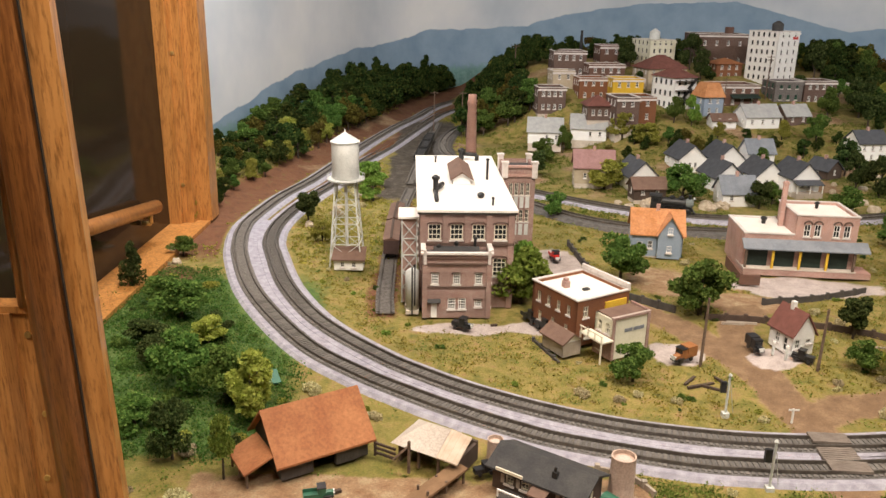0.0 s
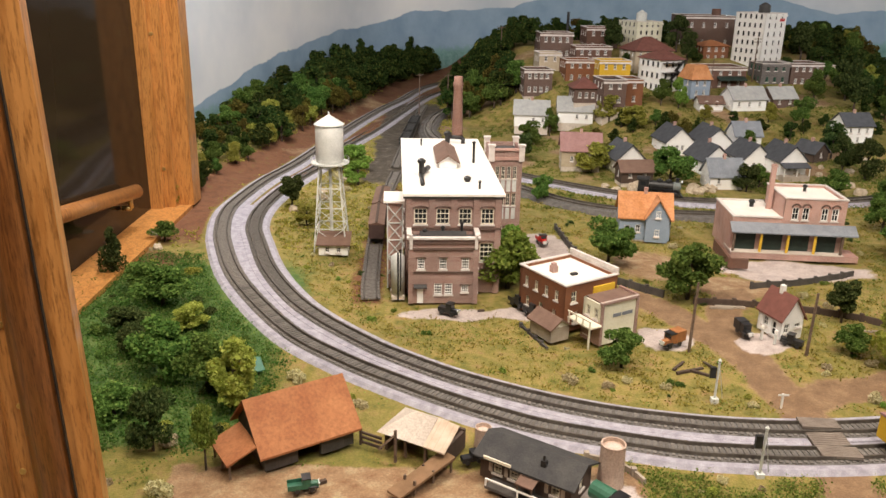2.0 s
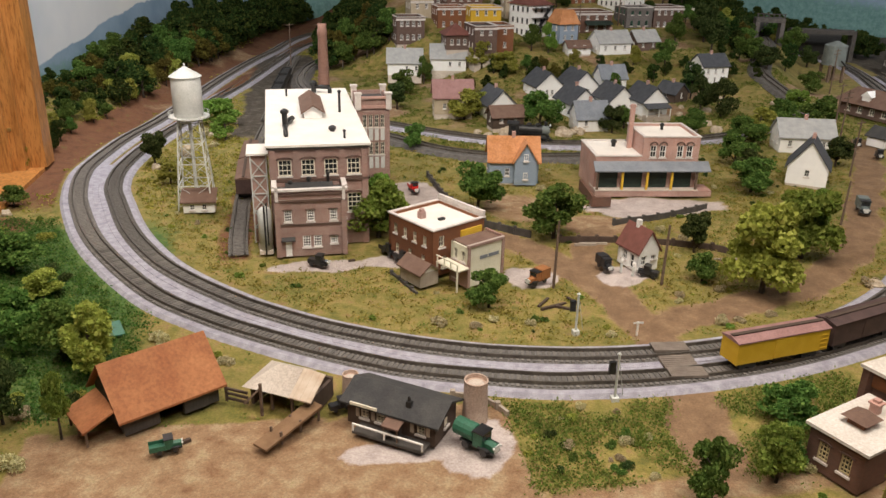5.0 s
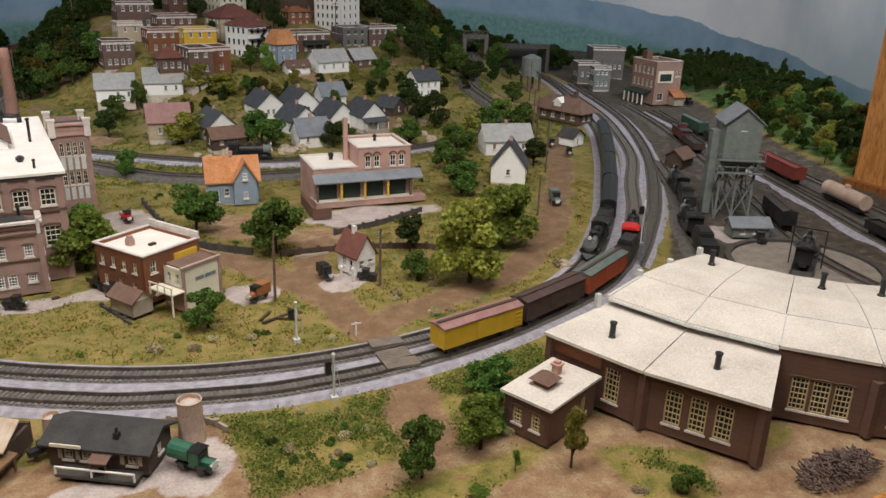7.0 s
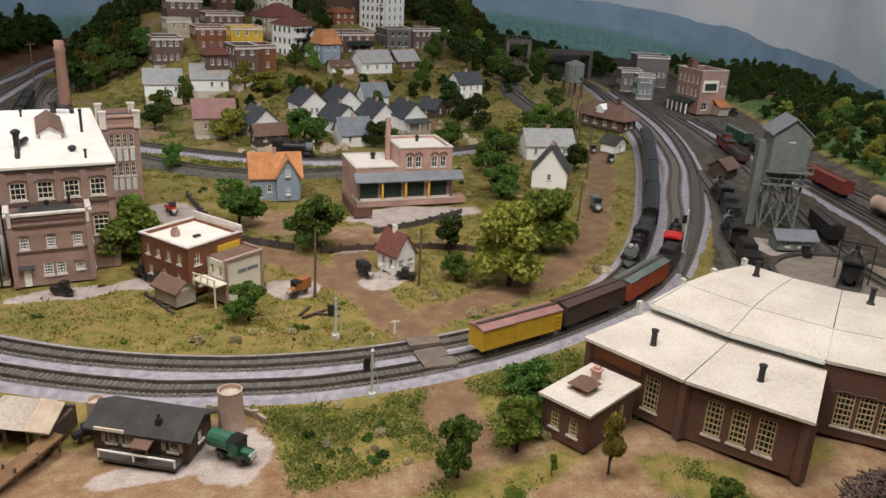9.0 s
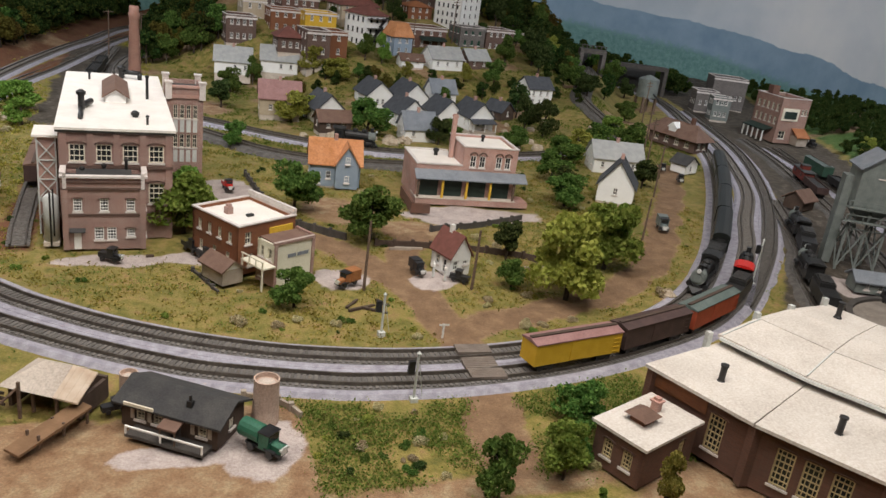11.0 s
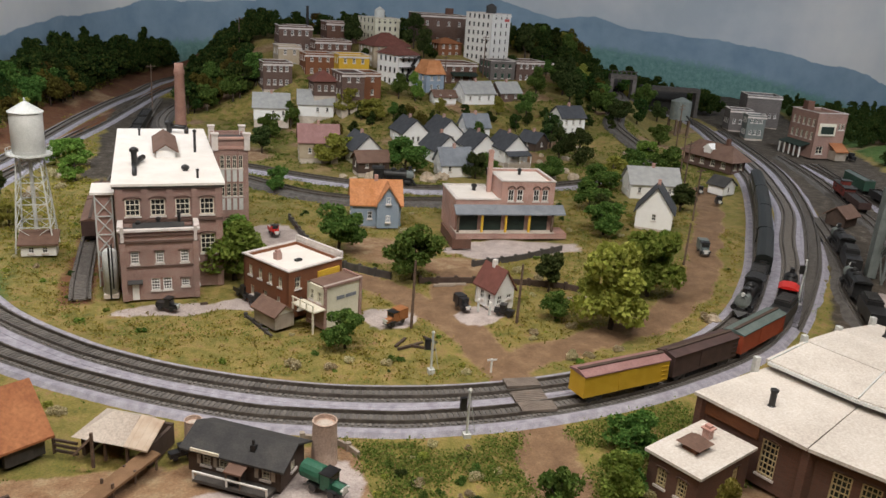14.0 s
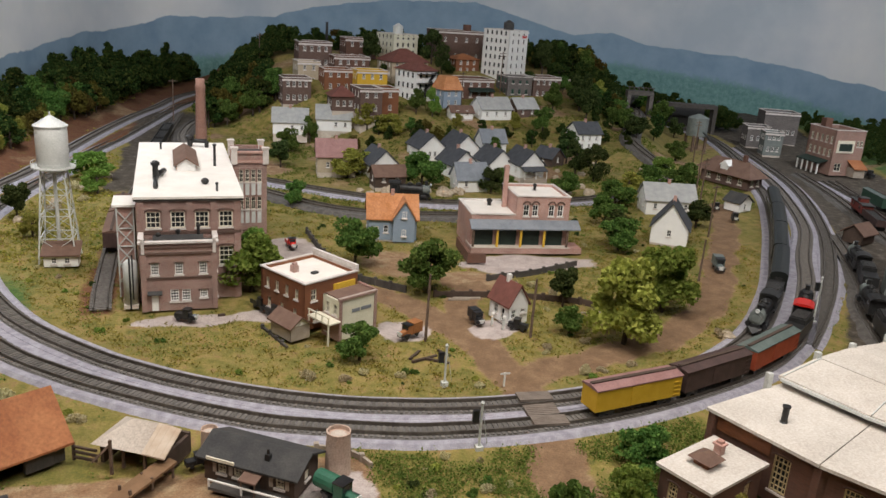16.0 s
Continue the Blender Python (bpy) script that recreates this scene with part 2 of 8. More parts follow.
TIE_WOOD = plain("tie_wood", (0.1, 0.09, 0.08), (0.17, 0.155, 0.14), 0.9, 200, spread=0.5)
BALLAST = plain("ballast", (0.27, 0.255, 0.3), (0.41, 0.395, 0.45), 0.95, 90, 1500, relief=1.0)
ROADBED = plain("roadbed", (0.1, 0.093, 0.088), (0.17, 0.16, 0.155), 0.95, 120, 1500, relief=0.8)
CINDER = plain("cinder", (0.075, 0.068, 0.062), (0.13, 0.118, 0.108), 0.95, 90, 1500, relief=0.8)
GLASS_DARK, _n, _l, _b = nodes("window_glass")
_b.inputs["Base Color"].default_value, _b.inputs["Roughness"].default_value = (0.02, 0.022, 0.025, 1), 0.12
PANE_DIM, _n, _l, _b = nodes("dim_window_glass")
_b.inputs["Base Color"].default_value, _b.inputs["Roughness"].default_value, _b.inputs["Specular IOR Level"].default_value = (0.03, 0.02, 0.012, 1), 0.08, 0.12
BARK = plain("bark", (0.045, 0.032, 0.023), (0.09, 0.068, 0.05), 0.95, 300)
BRASS = plain("brass", (0.55, 0.4, 0.16), (0.62, 0.46, 0.2), 0.35, 60, metal=0.8, relief=0.05)
OAK = timber("oak_varnished", (0.21, 0.075, 0.02), (0.34, 0.13, 0.036), 1.6, (70, 70, 5))
OAK_PALE = timber("oak_pale", (0.46, 0.19, 0.05), (0.6, 0.28, 0.088), 1.2, (45, 30, 5))
OAK_DARK = timber("oak_dark", (0.3, 0.12, 0.034), (0.42, 0.18, 0.055), 1.4)
DARK_ROOM = plain("dark_room", (0.05, 0.035, 0.028), (0.09, 0.06, 0.045), 0.9, 3)
ROOM_PAINT = plain("room_paint", (0.16, 0.145, 0.13), (0.2, 0.185, 0.165), 0.9, 2)
YELLOW_PAINT = plain("yellow_paint", (0.62, 0.38, 0.03), (0.7, 0.45, 0.05), 0.6, 60, relief=0.05)
GREEN_PAINT = plain("green_paint", (0.02, 0.1, 0.06), (0.035, 0.14, 0.085), 0.5, 40, relief=0.05)
TRUCK_BLACK = plain("truck_black", (0.012, 0.012, 0.014), (0.03, 0.03, 0.032), 0.35, 60, relief=0.05)
TRUCK_ORANGE = plain("truck_orange", (0.3, 0.12, 0.045), (0.38, 0.16, 0.06), 0.5, 60, relief=0.05)
TRUCK_GREY = plain("truck_grey", (0.1, 0.13, 0.13), (0.16, 0.19, 0.19), 0.5, 60, relief=0.05)
POLE_WOOD = plain("pole_wood", (0.1, 0.065, 0.045), (0.16, 0.11, 0.08), 0.9, 150)
ROCK = plain("rock", (0.34, 0.27, 0.19), (0.5, 0.42, 0.32), 0.95, 120, 600, relief=0.8)
CONCRETE = plain("concrete", (0.5, 0.43, 0.37), (0.6, 0.53, 0.46), 0.9, 50)
PIT_CONCRETE = plain("pit_concrete", (0.2, 0.17, 0.145), (0.28, 0.245, 0.21), 0.95, 40)
SILO = plain("silo_clay", (0.42, 0.3, 0.24), (0.52, 0.4, 0.33), 0.85, 35)
LEAF_GREEN = leafy("leaf_green", (0.058, 0.112, 0.024), (0.108, 0.190, 0.042), (0.2, 0.285, 0.07))
LEAF_BRIGHT = leafy("leaf_bright", (0.115, 0.190, 0.034), (0.195, 0.292, 0.054), (0.310, 0.400, 0.098))
LEAF_YELLOW = leafy("leaf_yellow", (0.225, 0.238, 0.045), (0.330, 0.336, 0.068), (0.465, 0.448, 0.120))
LEAF_DARK = leafy("leaf_dark", (0.030, 0.052, 0.016), (0.060, 0.095, 0.029), (0.125, 0.160, 0.052))
LEAF_FOREST = leafy("leaf_forest", (0.018, 0.042, 0.012), (0.046, 0.082, 0.020), (0.105, 0.125, 0.030))
LEAF_AUTUMN = leafy("leaf_autumn", (0.075, 0.060, 0.014), (0.125, 0.100, 0.024), (0.18, 0.15, 0.038))
LEAF_PALE = leafy("leaf_pale", (0.36, 0.30, 0.17), (0.54, 0.47, 0.29), (0.7, 0.64, 0.46))
TURF = leafy("turf", (0.175, 0.168, 0.034), (0.3, 0.272, 0.054), (0.44, 0.365, 0.1))
TURF_GREEN = leafy("turf_green", (0.095, 0.138, 0.026), (0.162, 0.213, 0.046), (0.270, 0.275, 0.078))
TURF_LUSH = leafy("turf_lush", (0.05, 0.11, 0.024), (0.09, 0.17, 0.036), (0.17, 0.21, 0.06))
COAL = plain("coal", (0.012, 0.012, 0.012), (0.04, 0.038, 0.036), 0.6, 500, 1500, relief=1.0)


# ---- mesh helpers ----
class Solid:
    """Gathers faces of one mesh, in plan units."""

    def __init__(self):
        self.v, self.f = [], []

    def add(self, vs, fs):
        k = len(self.v)
        self.v += [tuple(p) for p in vs]
        self.f += [tuple(i + k for i in q) for q in fs]
        return self

    def box(self, x0, y0, z0, x1, y1, z1):
        return self.add([(x0, y0, z0), (x1, y0, z0), (x1, y1, z0), (x0, y1, z0), (x0, y0, z1), (x1, y0, z1), (x1, y1, z1), (x0, y1, z1)],
                        [(0, 3, 2, 1), (4, 5, 6, 7), (0, 1, 5, 4), (1, 2, 6, 5), (2, 3, 7, 6), (3, 0, 4, 7)])

    def tube(self, a, b, r0, r1=None, n=8, caps=True):
        r1 = r0 if r1 is None else r1
        a, b = Vector(a), Vector(b)
        d = (b - a).normalized()
        s = d.orthogonal().normalized()
        t = d.cross(s)
        vs = []
        for p, r in ((a, r0), (b, r1)):
            for k in range(n):
                w = 2 * math.pi * k / n
                vs.append(p + s * (r * math.cos(w)) + t * (r * math.sin(w)))
        fs = [(k, (k + 1) % n, n + (k + 1) % n, n + k) for k in range(n)]
        if caps:
            fs += [tuple(range(n))[::-1], tuple(range(n, 2 * n))]
        return self.add(vs, fs)

    def beam(self, a, b, w=0.04):
        return self.tube(a, b, w * 0.7, n=4)

    def sheet(self, corners, thick):
        """A slab of four corners, thick measured downwards."""
        lo = [(x, y, z - thick) for x, y, z in corners]
        n = len(corners)
        return self.add(list(corners) + lo, [tuple(range(n)), tuple(range(n, 2 * n))[::-1]] + [(k + n, (k + 1) % n + n, (k + 1) % n, k) for k in range(n)])

    def prism(self, outline, z0, z1):
        n = len(outline)
        return self.add([(x, y, z0) for x, y in outline] + [(x, y, z1) for x, y in outline],
                        [tuple(range(n))[::-1], tuple(range(n, 2 * n))] + [(k, (k + 1) % n, (k + 1) % n + n, k + n) for k in range(n)])

    def profile(self, outline, x0, x1):
        """An outline in y and z, drawn out along x."""
        n = len(outline)
        return self.add([(x0, y, z) for y, z in outline] + [(x1, y, z) for y, z in outline],
                        [tuple(range(n))[::-1], tuple(range(n, 2 * n))] + [(k, (k + 1) % n, (k + 1) % n + n, k + n) for k in range(n)])

    def turn(self, rings, n=14, at=(0, 0, 0), caps=True):
        """Rings of (radius, z) round the z axis."""
        vs, fs = [], []
        for r, z in rings:
            vs += [(at[0] + r * math.cos(2 * math.pi * k / n), at[1] + r * math.sin(2 * math.pi * k / n), at[2] + z) for k in range(n)]
        for j in range(len(rings) - 1):
            fs += [(j * n + k, j * n + (k + 1) % n, (j + 1) * n + (k + 1) % n, (j + 1) * n + k) for k in range(n)]
        if caps:
            fs += [tuple(range(n))[::-1], tuple(range((len(rings) - 1) * n, len(rings) * n))]
        return self.add(vs, fs)

    def mesh(self, name, mat, smooth=False):
        me = bpy.data.meshes.new(name)
        me.from_pydata([(x * U, y * U, z * U) for x, y, z in self.v], [], self.f)
        if smooth:
            me.polygons.foreach_set("use_smooth", [True] * len(me.polygons))
        me.materials.append(mat)
        me.update()
        return me


def part(name, solid, mat, parent, label="", smooth=False):
    ob = new(name, solid.mesh(name, mat, smooth))
    ob.parent = parent
    return tagged(ob, label)


def thing(name, x, y, z, turn, label, category, group="", kind=""):
    ob = new(name)
    ob.empty_display_size = 0.01
    ob.matrix_basis = pose(x * U, y * U, z * U, 0, 0, turn)
    return tagged(ob, label, category, group, kind)


def setting(name, solid, mat, label="", category="", smooth=False):
    return tagged(new(name, solid.mesh(name, mat, smooth)), label, category, "", "structure")


def spline(points, step):
    """Even points along a smooth line through the given ones."""
    p = [Vector((*q, 0.0)) if len(q) == 2 else Vector(q) for q in points]
    p = [p[0] * 2 - p[1]] + p + [p[-1] * 2 - p[-2]]
    fine = []
    for k in range(1, len(p) - 2):
        a, b, c, d = p[k - 1], p[k], p[k + 1], p[k + 2]
        for j in range(20):
            t = j / 20
            fine.append(0.5 * (2 * b + (c - a) * t + (2 * a - 5 * b + 4 * c - d) * t * t + (3 * b - a - 3 * c + d) * t ** 3))
    fine.append(p[-2])
    out, left = [fine[0]], step
    for a, b in zip(fine, fine[1:]):
        d = (b - a).length
        while d >= left and d > 0:
            a = a + (b - a) * (left / d)
            out.append(a.copy())
            d = (b - a).length
            left = step
        left -= d
    return out


def clamp(v, a=0.0, b=1.0):
    return max(a, min(b, v))


def ease(a, b, v):
    t = clamp((v - a) / (b - a))
    return t * t * (3 - 2 * t)


# ---- plan of the tracks ----
OUTER = [(3, 79), (-0.4, 71.6), (-2.0, 64.5), (-3.3, 59.5), (-4.6, 53), (-5.6, 46.8), (-6.5, 41.2), (-7.35, 37.5), (-7.8, 33.6), (-7.75, 31.8), (-7.45, 30.1), (-7.0, 28.4), (-5.9, 25.4), (-4.6, 22.9), (-3.0, 20.5), (-1.4, 18.95), (-0.1, 17.95), (1.15, 17.1), (2.35, 16.4), (3.5, 15.87),
         (5.9, 15.2), (7.2, 15.05), (8.5, 15.0), (9.9, 15.08), (11.5, 15.3), (13.3, 15.75), (15.5, 16.5), (17.0, 17.22), (18.1, 17.95), (19.3, 18.95), (22.9, 22.9), (25.4, 26.1), (28.8, 30.2), (32.0, 35.4), (34.3, 39.7), (36.3, 44.5), (40.5, 55), (42, 62)]
INNER = [(3.5, 76), (1.2, 70), (-0.34, 65.5), (-1.9, 57.7), (-3.15, 51.2), (-4.4, 45.9), (-5.1, 41.2), (-5.8, 38.1), (-6.3, 35.2), (-6.5, 32.6), (-6.3, 30.4), (-5.75, 28.5), (-4.75, 25.6), (-3.5, 23.1), (-2.35, 21.5), (-0.95, 20.0), (-0.2, 19.33), (1.1, 18.36), (2.4, 17.6), (3.6, 17.03), (4.9, 16.56),
         (6.15, 16.27), (7.45, 16.08), (8.85, 16.02), (10.35, 16.1), (12.0, 16.36), (14.0, 16.9), (15.3, 17.45), (16.9, 18.4), (18.3, 19.5), (19.6, 20.75), (21.7, 23.05), (24.1, 26.1), (27.2, 30.2), (30.7, 35.3), (32.9, 39.3), (35.1, 43.7), (37.3, 48), (40.3, 55.5), (41, 62)]
BACK_A = [(2.2, 41.5), (4.8, 39.7), (6.8, 38), (8.8, 36.6), (10.5, 35.8), (13, 35.2), (17, 35.2), (20.3, 35.9), (22.6, 37), (25, 38.6)]
BRANCH = [(25, 38.6, 0.02), (26.8, 40.0, 0.15), (28.0, 41.7, 0.38), (28.2, 43.1, 0.6), (28.35, 45.2, 0.9), (28.9, 47.6, 1.14), (30.9, 51.1, 1.34), (33.2, 54.8, 1.44), (35.1, 58.0, 1.5), (36.4, 61, 1.55)]
BACK_B = [(2.6, 39.6), (4.6, 37.2), (6.5, 34.9), (8.3, 33.7), (10.5, 33.2), (13.5, 33)]
LOOP = [(1.2, 47), (0.4, 50), (0.3, 53.5), (1.0, 58), (2.8, 63), (5, 69), (8, 77)]
YARD_A = [(19, 18.2), (21.3, 20.3), (24.8, 23.9), (29.4, 29.6), (33.8, 36.4), (36.8, 42.5), (40.6, 52)]
YARD_B = [(24.6, 12.5), (25.6, 16.8), (28.8, 22.6), (32.2, 28.8), (36.1, 36.6), (38.6, 42.8)]
YARD_C = [(28.0, 13), (29.2, 16.8), (30.8, 20.7), (32.9, 25.9), (36, 32.9), (38.7, 40.4)]
YARD_D = [(29.3, 13), (30.6, 17.6), (32.2, 22.5), (33.8, 26.9), (36.6, 34.2), (39.3, 40.5)]
YARD_E = [(30.8, 13), (32, 17.6), (33.6, 22.5), (35.2, 26.9), (38, 34.2)]
YARD_F = [(20.5, 16.2), (21.6, 17.7), (23.6, 20.8), (25.2, 22.5), (27.4, 25.8), (29.6, 29.3)]
SPUR = [(-1.15, 23.2), (-1.3, 25), (-1.45, 29), (-1.5, 34), (-1.2, 40)]
COAL_SPUR = [(-1.3, 41), (-1.0, 48), (-0.6, 56), (-0.2, 62)]


def near_line(line, x, y):
    return min((x - p.x) ** 2 + (y - p.y) ** 2 for p in line) ** 0.5


MAIN_O, MAIN_I = spline(OUTER, 0.5), spline(INNER, 0.5)
ARR_O = np.array([(p.x, p.y) for p in MAIN_O])
ARR_I = np.array([(p.x, p.y) for p in MAIN_I])


def gap_to(arr, x, y):
    return float(np.sqrt(((arr - (x, y)) ** 2).sum(1)).min())


def inside_loop(x, y):
    """Whether a place lies on the town's side of the inner main line."""
    d = ((ARR_I - (x, y)) ** 2).sum(1)
    k = int(clamp(int(d.argmin()), 1, len(ARR_I) - 2))
    t = ARR_I[k + 1] - ARR_I[k - 1]
    return t[0] * (y - ARR_I[k][1]) - t[1] * (x - ARR_I[k][0]) > 0


HILL_Y = [36.5, 40, 44, 47, 50, 52, 54, 56, 60, 63, 66, 72, 80]
HILL_Z = [0.0, 0.06, 0.3, 0.95, 1.85, 2.28, 2.45, 2.85, 3.95, 4.6, 4.7, 3.2, 2.4]


def height(x, y):
    """The ground's height over the plan."""
    h = 0.0
    west = clamp(8 - (y - 51) * 1.2, 3, 8)
    h += float(np.interp(y, HILL_Y, HILL_Z)) * ease(west, west + 7, x + (y - 45) * 0.1) * (1 - ease(24.5, 29.5, x - (y - 45) * 0.45))
    if y > 20 and x < 6:
        far = gap_to(ARR_O, x, y)
        if not inside_loop(x, y) and y > 29:
            h += 0.27 * max(0.0, far - 0.8) * ease(29, 40, y)
    edge = 32.6 + (y - 17) * 0.46
    if x > edge and y > 16:
        h += 0.17 * (x - edge) * ease(16, 22, y)
    if y > 60:
        h += 0.03 * (y - 60) * ease(2, 8, gap_to(ARR_O, x, y)) * ease(2, 6, gap_to(ARR_I, x, y))
    if 24.5 < x < 40 and y > 41:
        bx = float(np.interp(y, [41.7, 45.2, 47.6, 51.1, 58], [28.0, 28.35, 28.9, 30.9, 35.1]))
        h = max(h, float(np.interp(y, [41, 45.2, 51.1, 58], [0.2, 0.88, 1.3, 1.46])) * (1 - ease(0.8, 3.5, abs(x - bx))))
    rough = 0.09 * noise.noise((x * 0.6, y * 0.6, 0)) + 0.04 * noise.noise((x * 2.1, y * 2.1, 5))
    flat = min(gap_to(ARR_O, x, y), gap_to(ARR_I, x, y))
    return min(h, 5.5) + (rough - 0.05) * ease(0.6, 1.3, flat) - 0.03


# ---- ground ----
ROADS = [spline([(8.6, 12.2), (9.0, 13.7), (9.35, 15.6), (9.4, 17.2), (9.3, 18.6), (9.0, 20.4), (8.2, 22.3), (7.0, 24.2)], 0.25),
         spline([(9.4, 17.6), (11.0, 18.1), (13, 18.7), (15.2, 19.6), (17.2, 21.0), (19.0, 22.8), (20.6, 25.0), (22.6, 27.6), (25.0, 31.0), (27.5, 35)], 0.25),
         spline([(9.2, 20.2), (9.6, 22.6), (10.6, 24.6)], 0.25)]
YARDS = [(3.3, 22.5, 0.9, 0.45), (1.2, 22.35, 1.6, 0.4), (7.2, 20.9, 0.8, 0.75), (9.9, 20.7, 0.75, 0.65), (13.3, 26.5, 2.5, 1.0), (4.8, 28.6, 1.0, 2.0), (2.6, 13.2, 0.9, 0.35), (4.2, 13.2, 0.7, 0.9), (24.6, 19.4, 0.8, 1.2)]


def zones(x, y):
    """How far a place is dirt, pale gravel, lush grass, red soil and cinders."""
    w = noise.noise((x * 0.9, y * 0.9, 3)) * 0.45 + noise.noise((x * 3, y * 3, 8)) * 0.2
    dirt = max(ease(0.85, 0.35, near_line(r, x, y) + w * 0.6) for r in ROADS)
    if y < 14.6 and -4.5 < x < 5:
        dirt = max(dirt, ease(0.6, -0.4, y - 14.75 + w * 1.6) * 0.95)
    if y < 12.2:
        dirt = max(dirt, ease(-0.25, 0.35, noise.noise((x * 0.45, y * 0.8, 12)) + 0.32) * ease(12.2, 11.4, y) * 0.85)
    dirt = max(dirt, 0.8 * ease(0.3, 0.9, noise.noise((x * 0.3, y * 0.3, 20)) + 0.35) * ease(36, 42, y), 0.9 * ease(1.3, 0.7, math.hypot((x - 10.7) / 1.3, (y - 25.0) / 0.9)), 0.7 * ease(1.3, 0.7, math.hypot((x - 8.4) / 1.4, (y - 27.0) / 1.6)))
    road = max(ease(0.8, 0.3, near_line(r, x, y) + w * 0.6) for r in ROADS)
    gravel = max(ease(1.25, 0.8, math.hypot((x - cx) / rx, (y - cy) / ry) + w * 0.5) for cx, cy, rx, ry in YARDS)
    lush = ease(-2.0, -4.5, x + w) * ease(29, 24, y + w) * ease(14.5, 16, y + w)
    red = 0.0
    if x < 4 and y > 24 and not inside_loop(x, y):
        red = ease(3.2, 2.2, gap_to(ARR_O, x, y) + w) * ease(0.5, 0.9, gap_to(ARR_O, x, y)) * ease(26, 31, y)
    red = max(red, 0.75 * ease(0.9, 0.3, abs(x + 1.35) + w * 0.5) * ease(22.6, 23.4, y) * ease(40, 36, y), 0.8 * ease(0.5, 0.2, math.hypot((x - 34.8) / 2.2, (y - 20.5) / 3.0) - 0.4 + w * 0.4), 0.7 * ease(1.2, 0.6, math.hypot((x + 9.3) / 1.6, (y - 26.6) / 1.2)))
    lush = max(lush, ease(0.3, 1.8, x - 32.6 - (y - 17) * 0.46 + w) * ease(18, 22, y))
    cinder = 0.0
    if x > 18 and not inside_loop(x, y):
        edge = 32.4 + (y - 17) * 0.46
        cinder = ease(1.0, 1.8, gap_to(ARR_O, x, y) + w * 0.4) * ease(1.5, 0.0, x - edge + w)
    cinder = max(cinder, ease(2.4, 1.4, abs(x + 0.9) + w) * ease(36, 40, y) * ease(66, 60, y))
    return dirt, gravel, lush, red, cinder, road


def ground_sheet():
    xs = np.concatenate([np.arange(-14, 26, 0.22), np.arange(26, 64, 0.5)])
    ys = np.concatenate([np.arange(6.6, 30, 0.22), np.arange(30, 86, 0.5)])
    me = bpy.data.meshes.new("ground")
    vs = [(x * U, y * U, height(x, y) * U) for y in ys for x in xs]
    nx = len(xs)
    me.from_pydata(vs, [], [(j * nx + k, j * nx + k + 1, (j + 1) * nx + k + 1, (j + 1) * nx + k) for j in range(len(ys) - 1) for k in range(nx - 1)])
    rows = [zones(x, y) for y in ys for x in xs]
    for k, name in enumerate(("dirt", "gravel", "lush", "red", "cinder", "road")):
        me.attributes.new(name, "FLOAT", "POINT").data.foreach_set("value", [r[k] for r in rows])
    me.polygons.foreach_set("use_smooth", [True] * len(me.polygons))
    m, n, l, bs = nodes("scenic_ground")
    tc = n.new("ShaderNodeTexCoord").outputs["Object"]

    def mask(name):
        a = n.new("ShaderNodeAttribute")
        a.attribute_name = name
        soft = noise_of(n, l, tc, 130, 5, 0.7)
        return ramp(n, l, sums(n, l, "ADD", a.outputs["Fac"], sums(n, l, "MULTIPLY", sums(n, l, "SUBTRACT", soft, 0.5), 0.7)), [(0.35, (0, 0, 0)), (0.65, (1, 1, 1))])

    big, mid, fine = noise_of(n, l, tc, 9, 4), noise_of(n, l, tc, 45, 5, 0.7), noise_of(n, l, tc, 420, 3, 0.7)
    grass = ramp(n, l, mid, [(0.3, (0.11, 0.12, 0.025)), (0.45, (0.24, 0.21, 0.05)), (0.56, (0.33, 0.26, 0.085)), (0.66, (0.33, 0.21, 0.1)), (0.78, (0.26, 0.14, 0.07))])
    grass = mixed(n, l, ramp(n, l, big, [(0.45, (0, 0, 0)), (0.7, (0.6, 0.6, 0.6))]), grass, (0.14, 0.15, 0.03))
    col = mixed(n, l, mask("lush"), grass, ramp(n, l, mid, [(0.3, (0.035, 0.085, 0.018)), (0.52, (0.085, 0.17, 0.035)), (0.64, (0.13, 0.18, 0.05)), (0.78, (0.2, 0.15, 0.07))]))
    col = mixed(n, l, mask("red"), col, ramp(n, l, mid, [(0.3, (0.12, 0.05, 0.024)), (0.55, (0.2, 0.085, 0.042)), (0.75, (0.14, 0.12, 0.035))]))
    col = mixed(n, l, mask("dirt"), col, ramp(n, l, mid, [(0.3, (0.24, 0.13, 0.07)), (0.5, (0.34, 0.22, 0.13)), (0.65, (0.43, 0.33, 0.21)), (0.8, (0.3, 0.27, 0.1))]))
    col = mixed(n, l, mask("road"), col, ramp(n, l, mid, [(0.3, (0.19, 0.115, 0.066)), (0.55, (0.27, 0.17, 0.1)), (0.75, (0.36, 0.25, 0.15))]))
    col = mixed(n, l, mask("cinder"), col, ramp(n, l, mid, [(0.3, (0.042, 0.034, 0.026)), (0.5, (0.075, 0.062, 0.048)), (0.62, (0.13, 0.11, 0.09)), (0.74, (0.3, 0.28, 0.26))]))
    col = mixed(n, l, mask("gravel"), col, ramp(n, l, mid, [(0.3, (0.44, 0.38, 0.38)), (0.7, (0.66, 0.59, 0.59))]))
    col = mixed(n, l, 0.4, col, ramp(n, l, fine, [(0.3, (0.2, 0.2, 0.2)), (0.7, (0.8, 0.8, 0.8))]), "OVERLAY")
    col = mixed(n, l, 1.0, col, (0.82, 0.79, 0.74), "MULTIPLY")
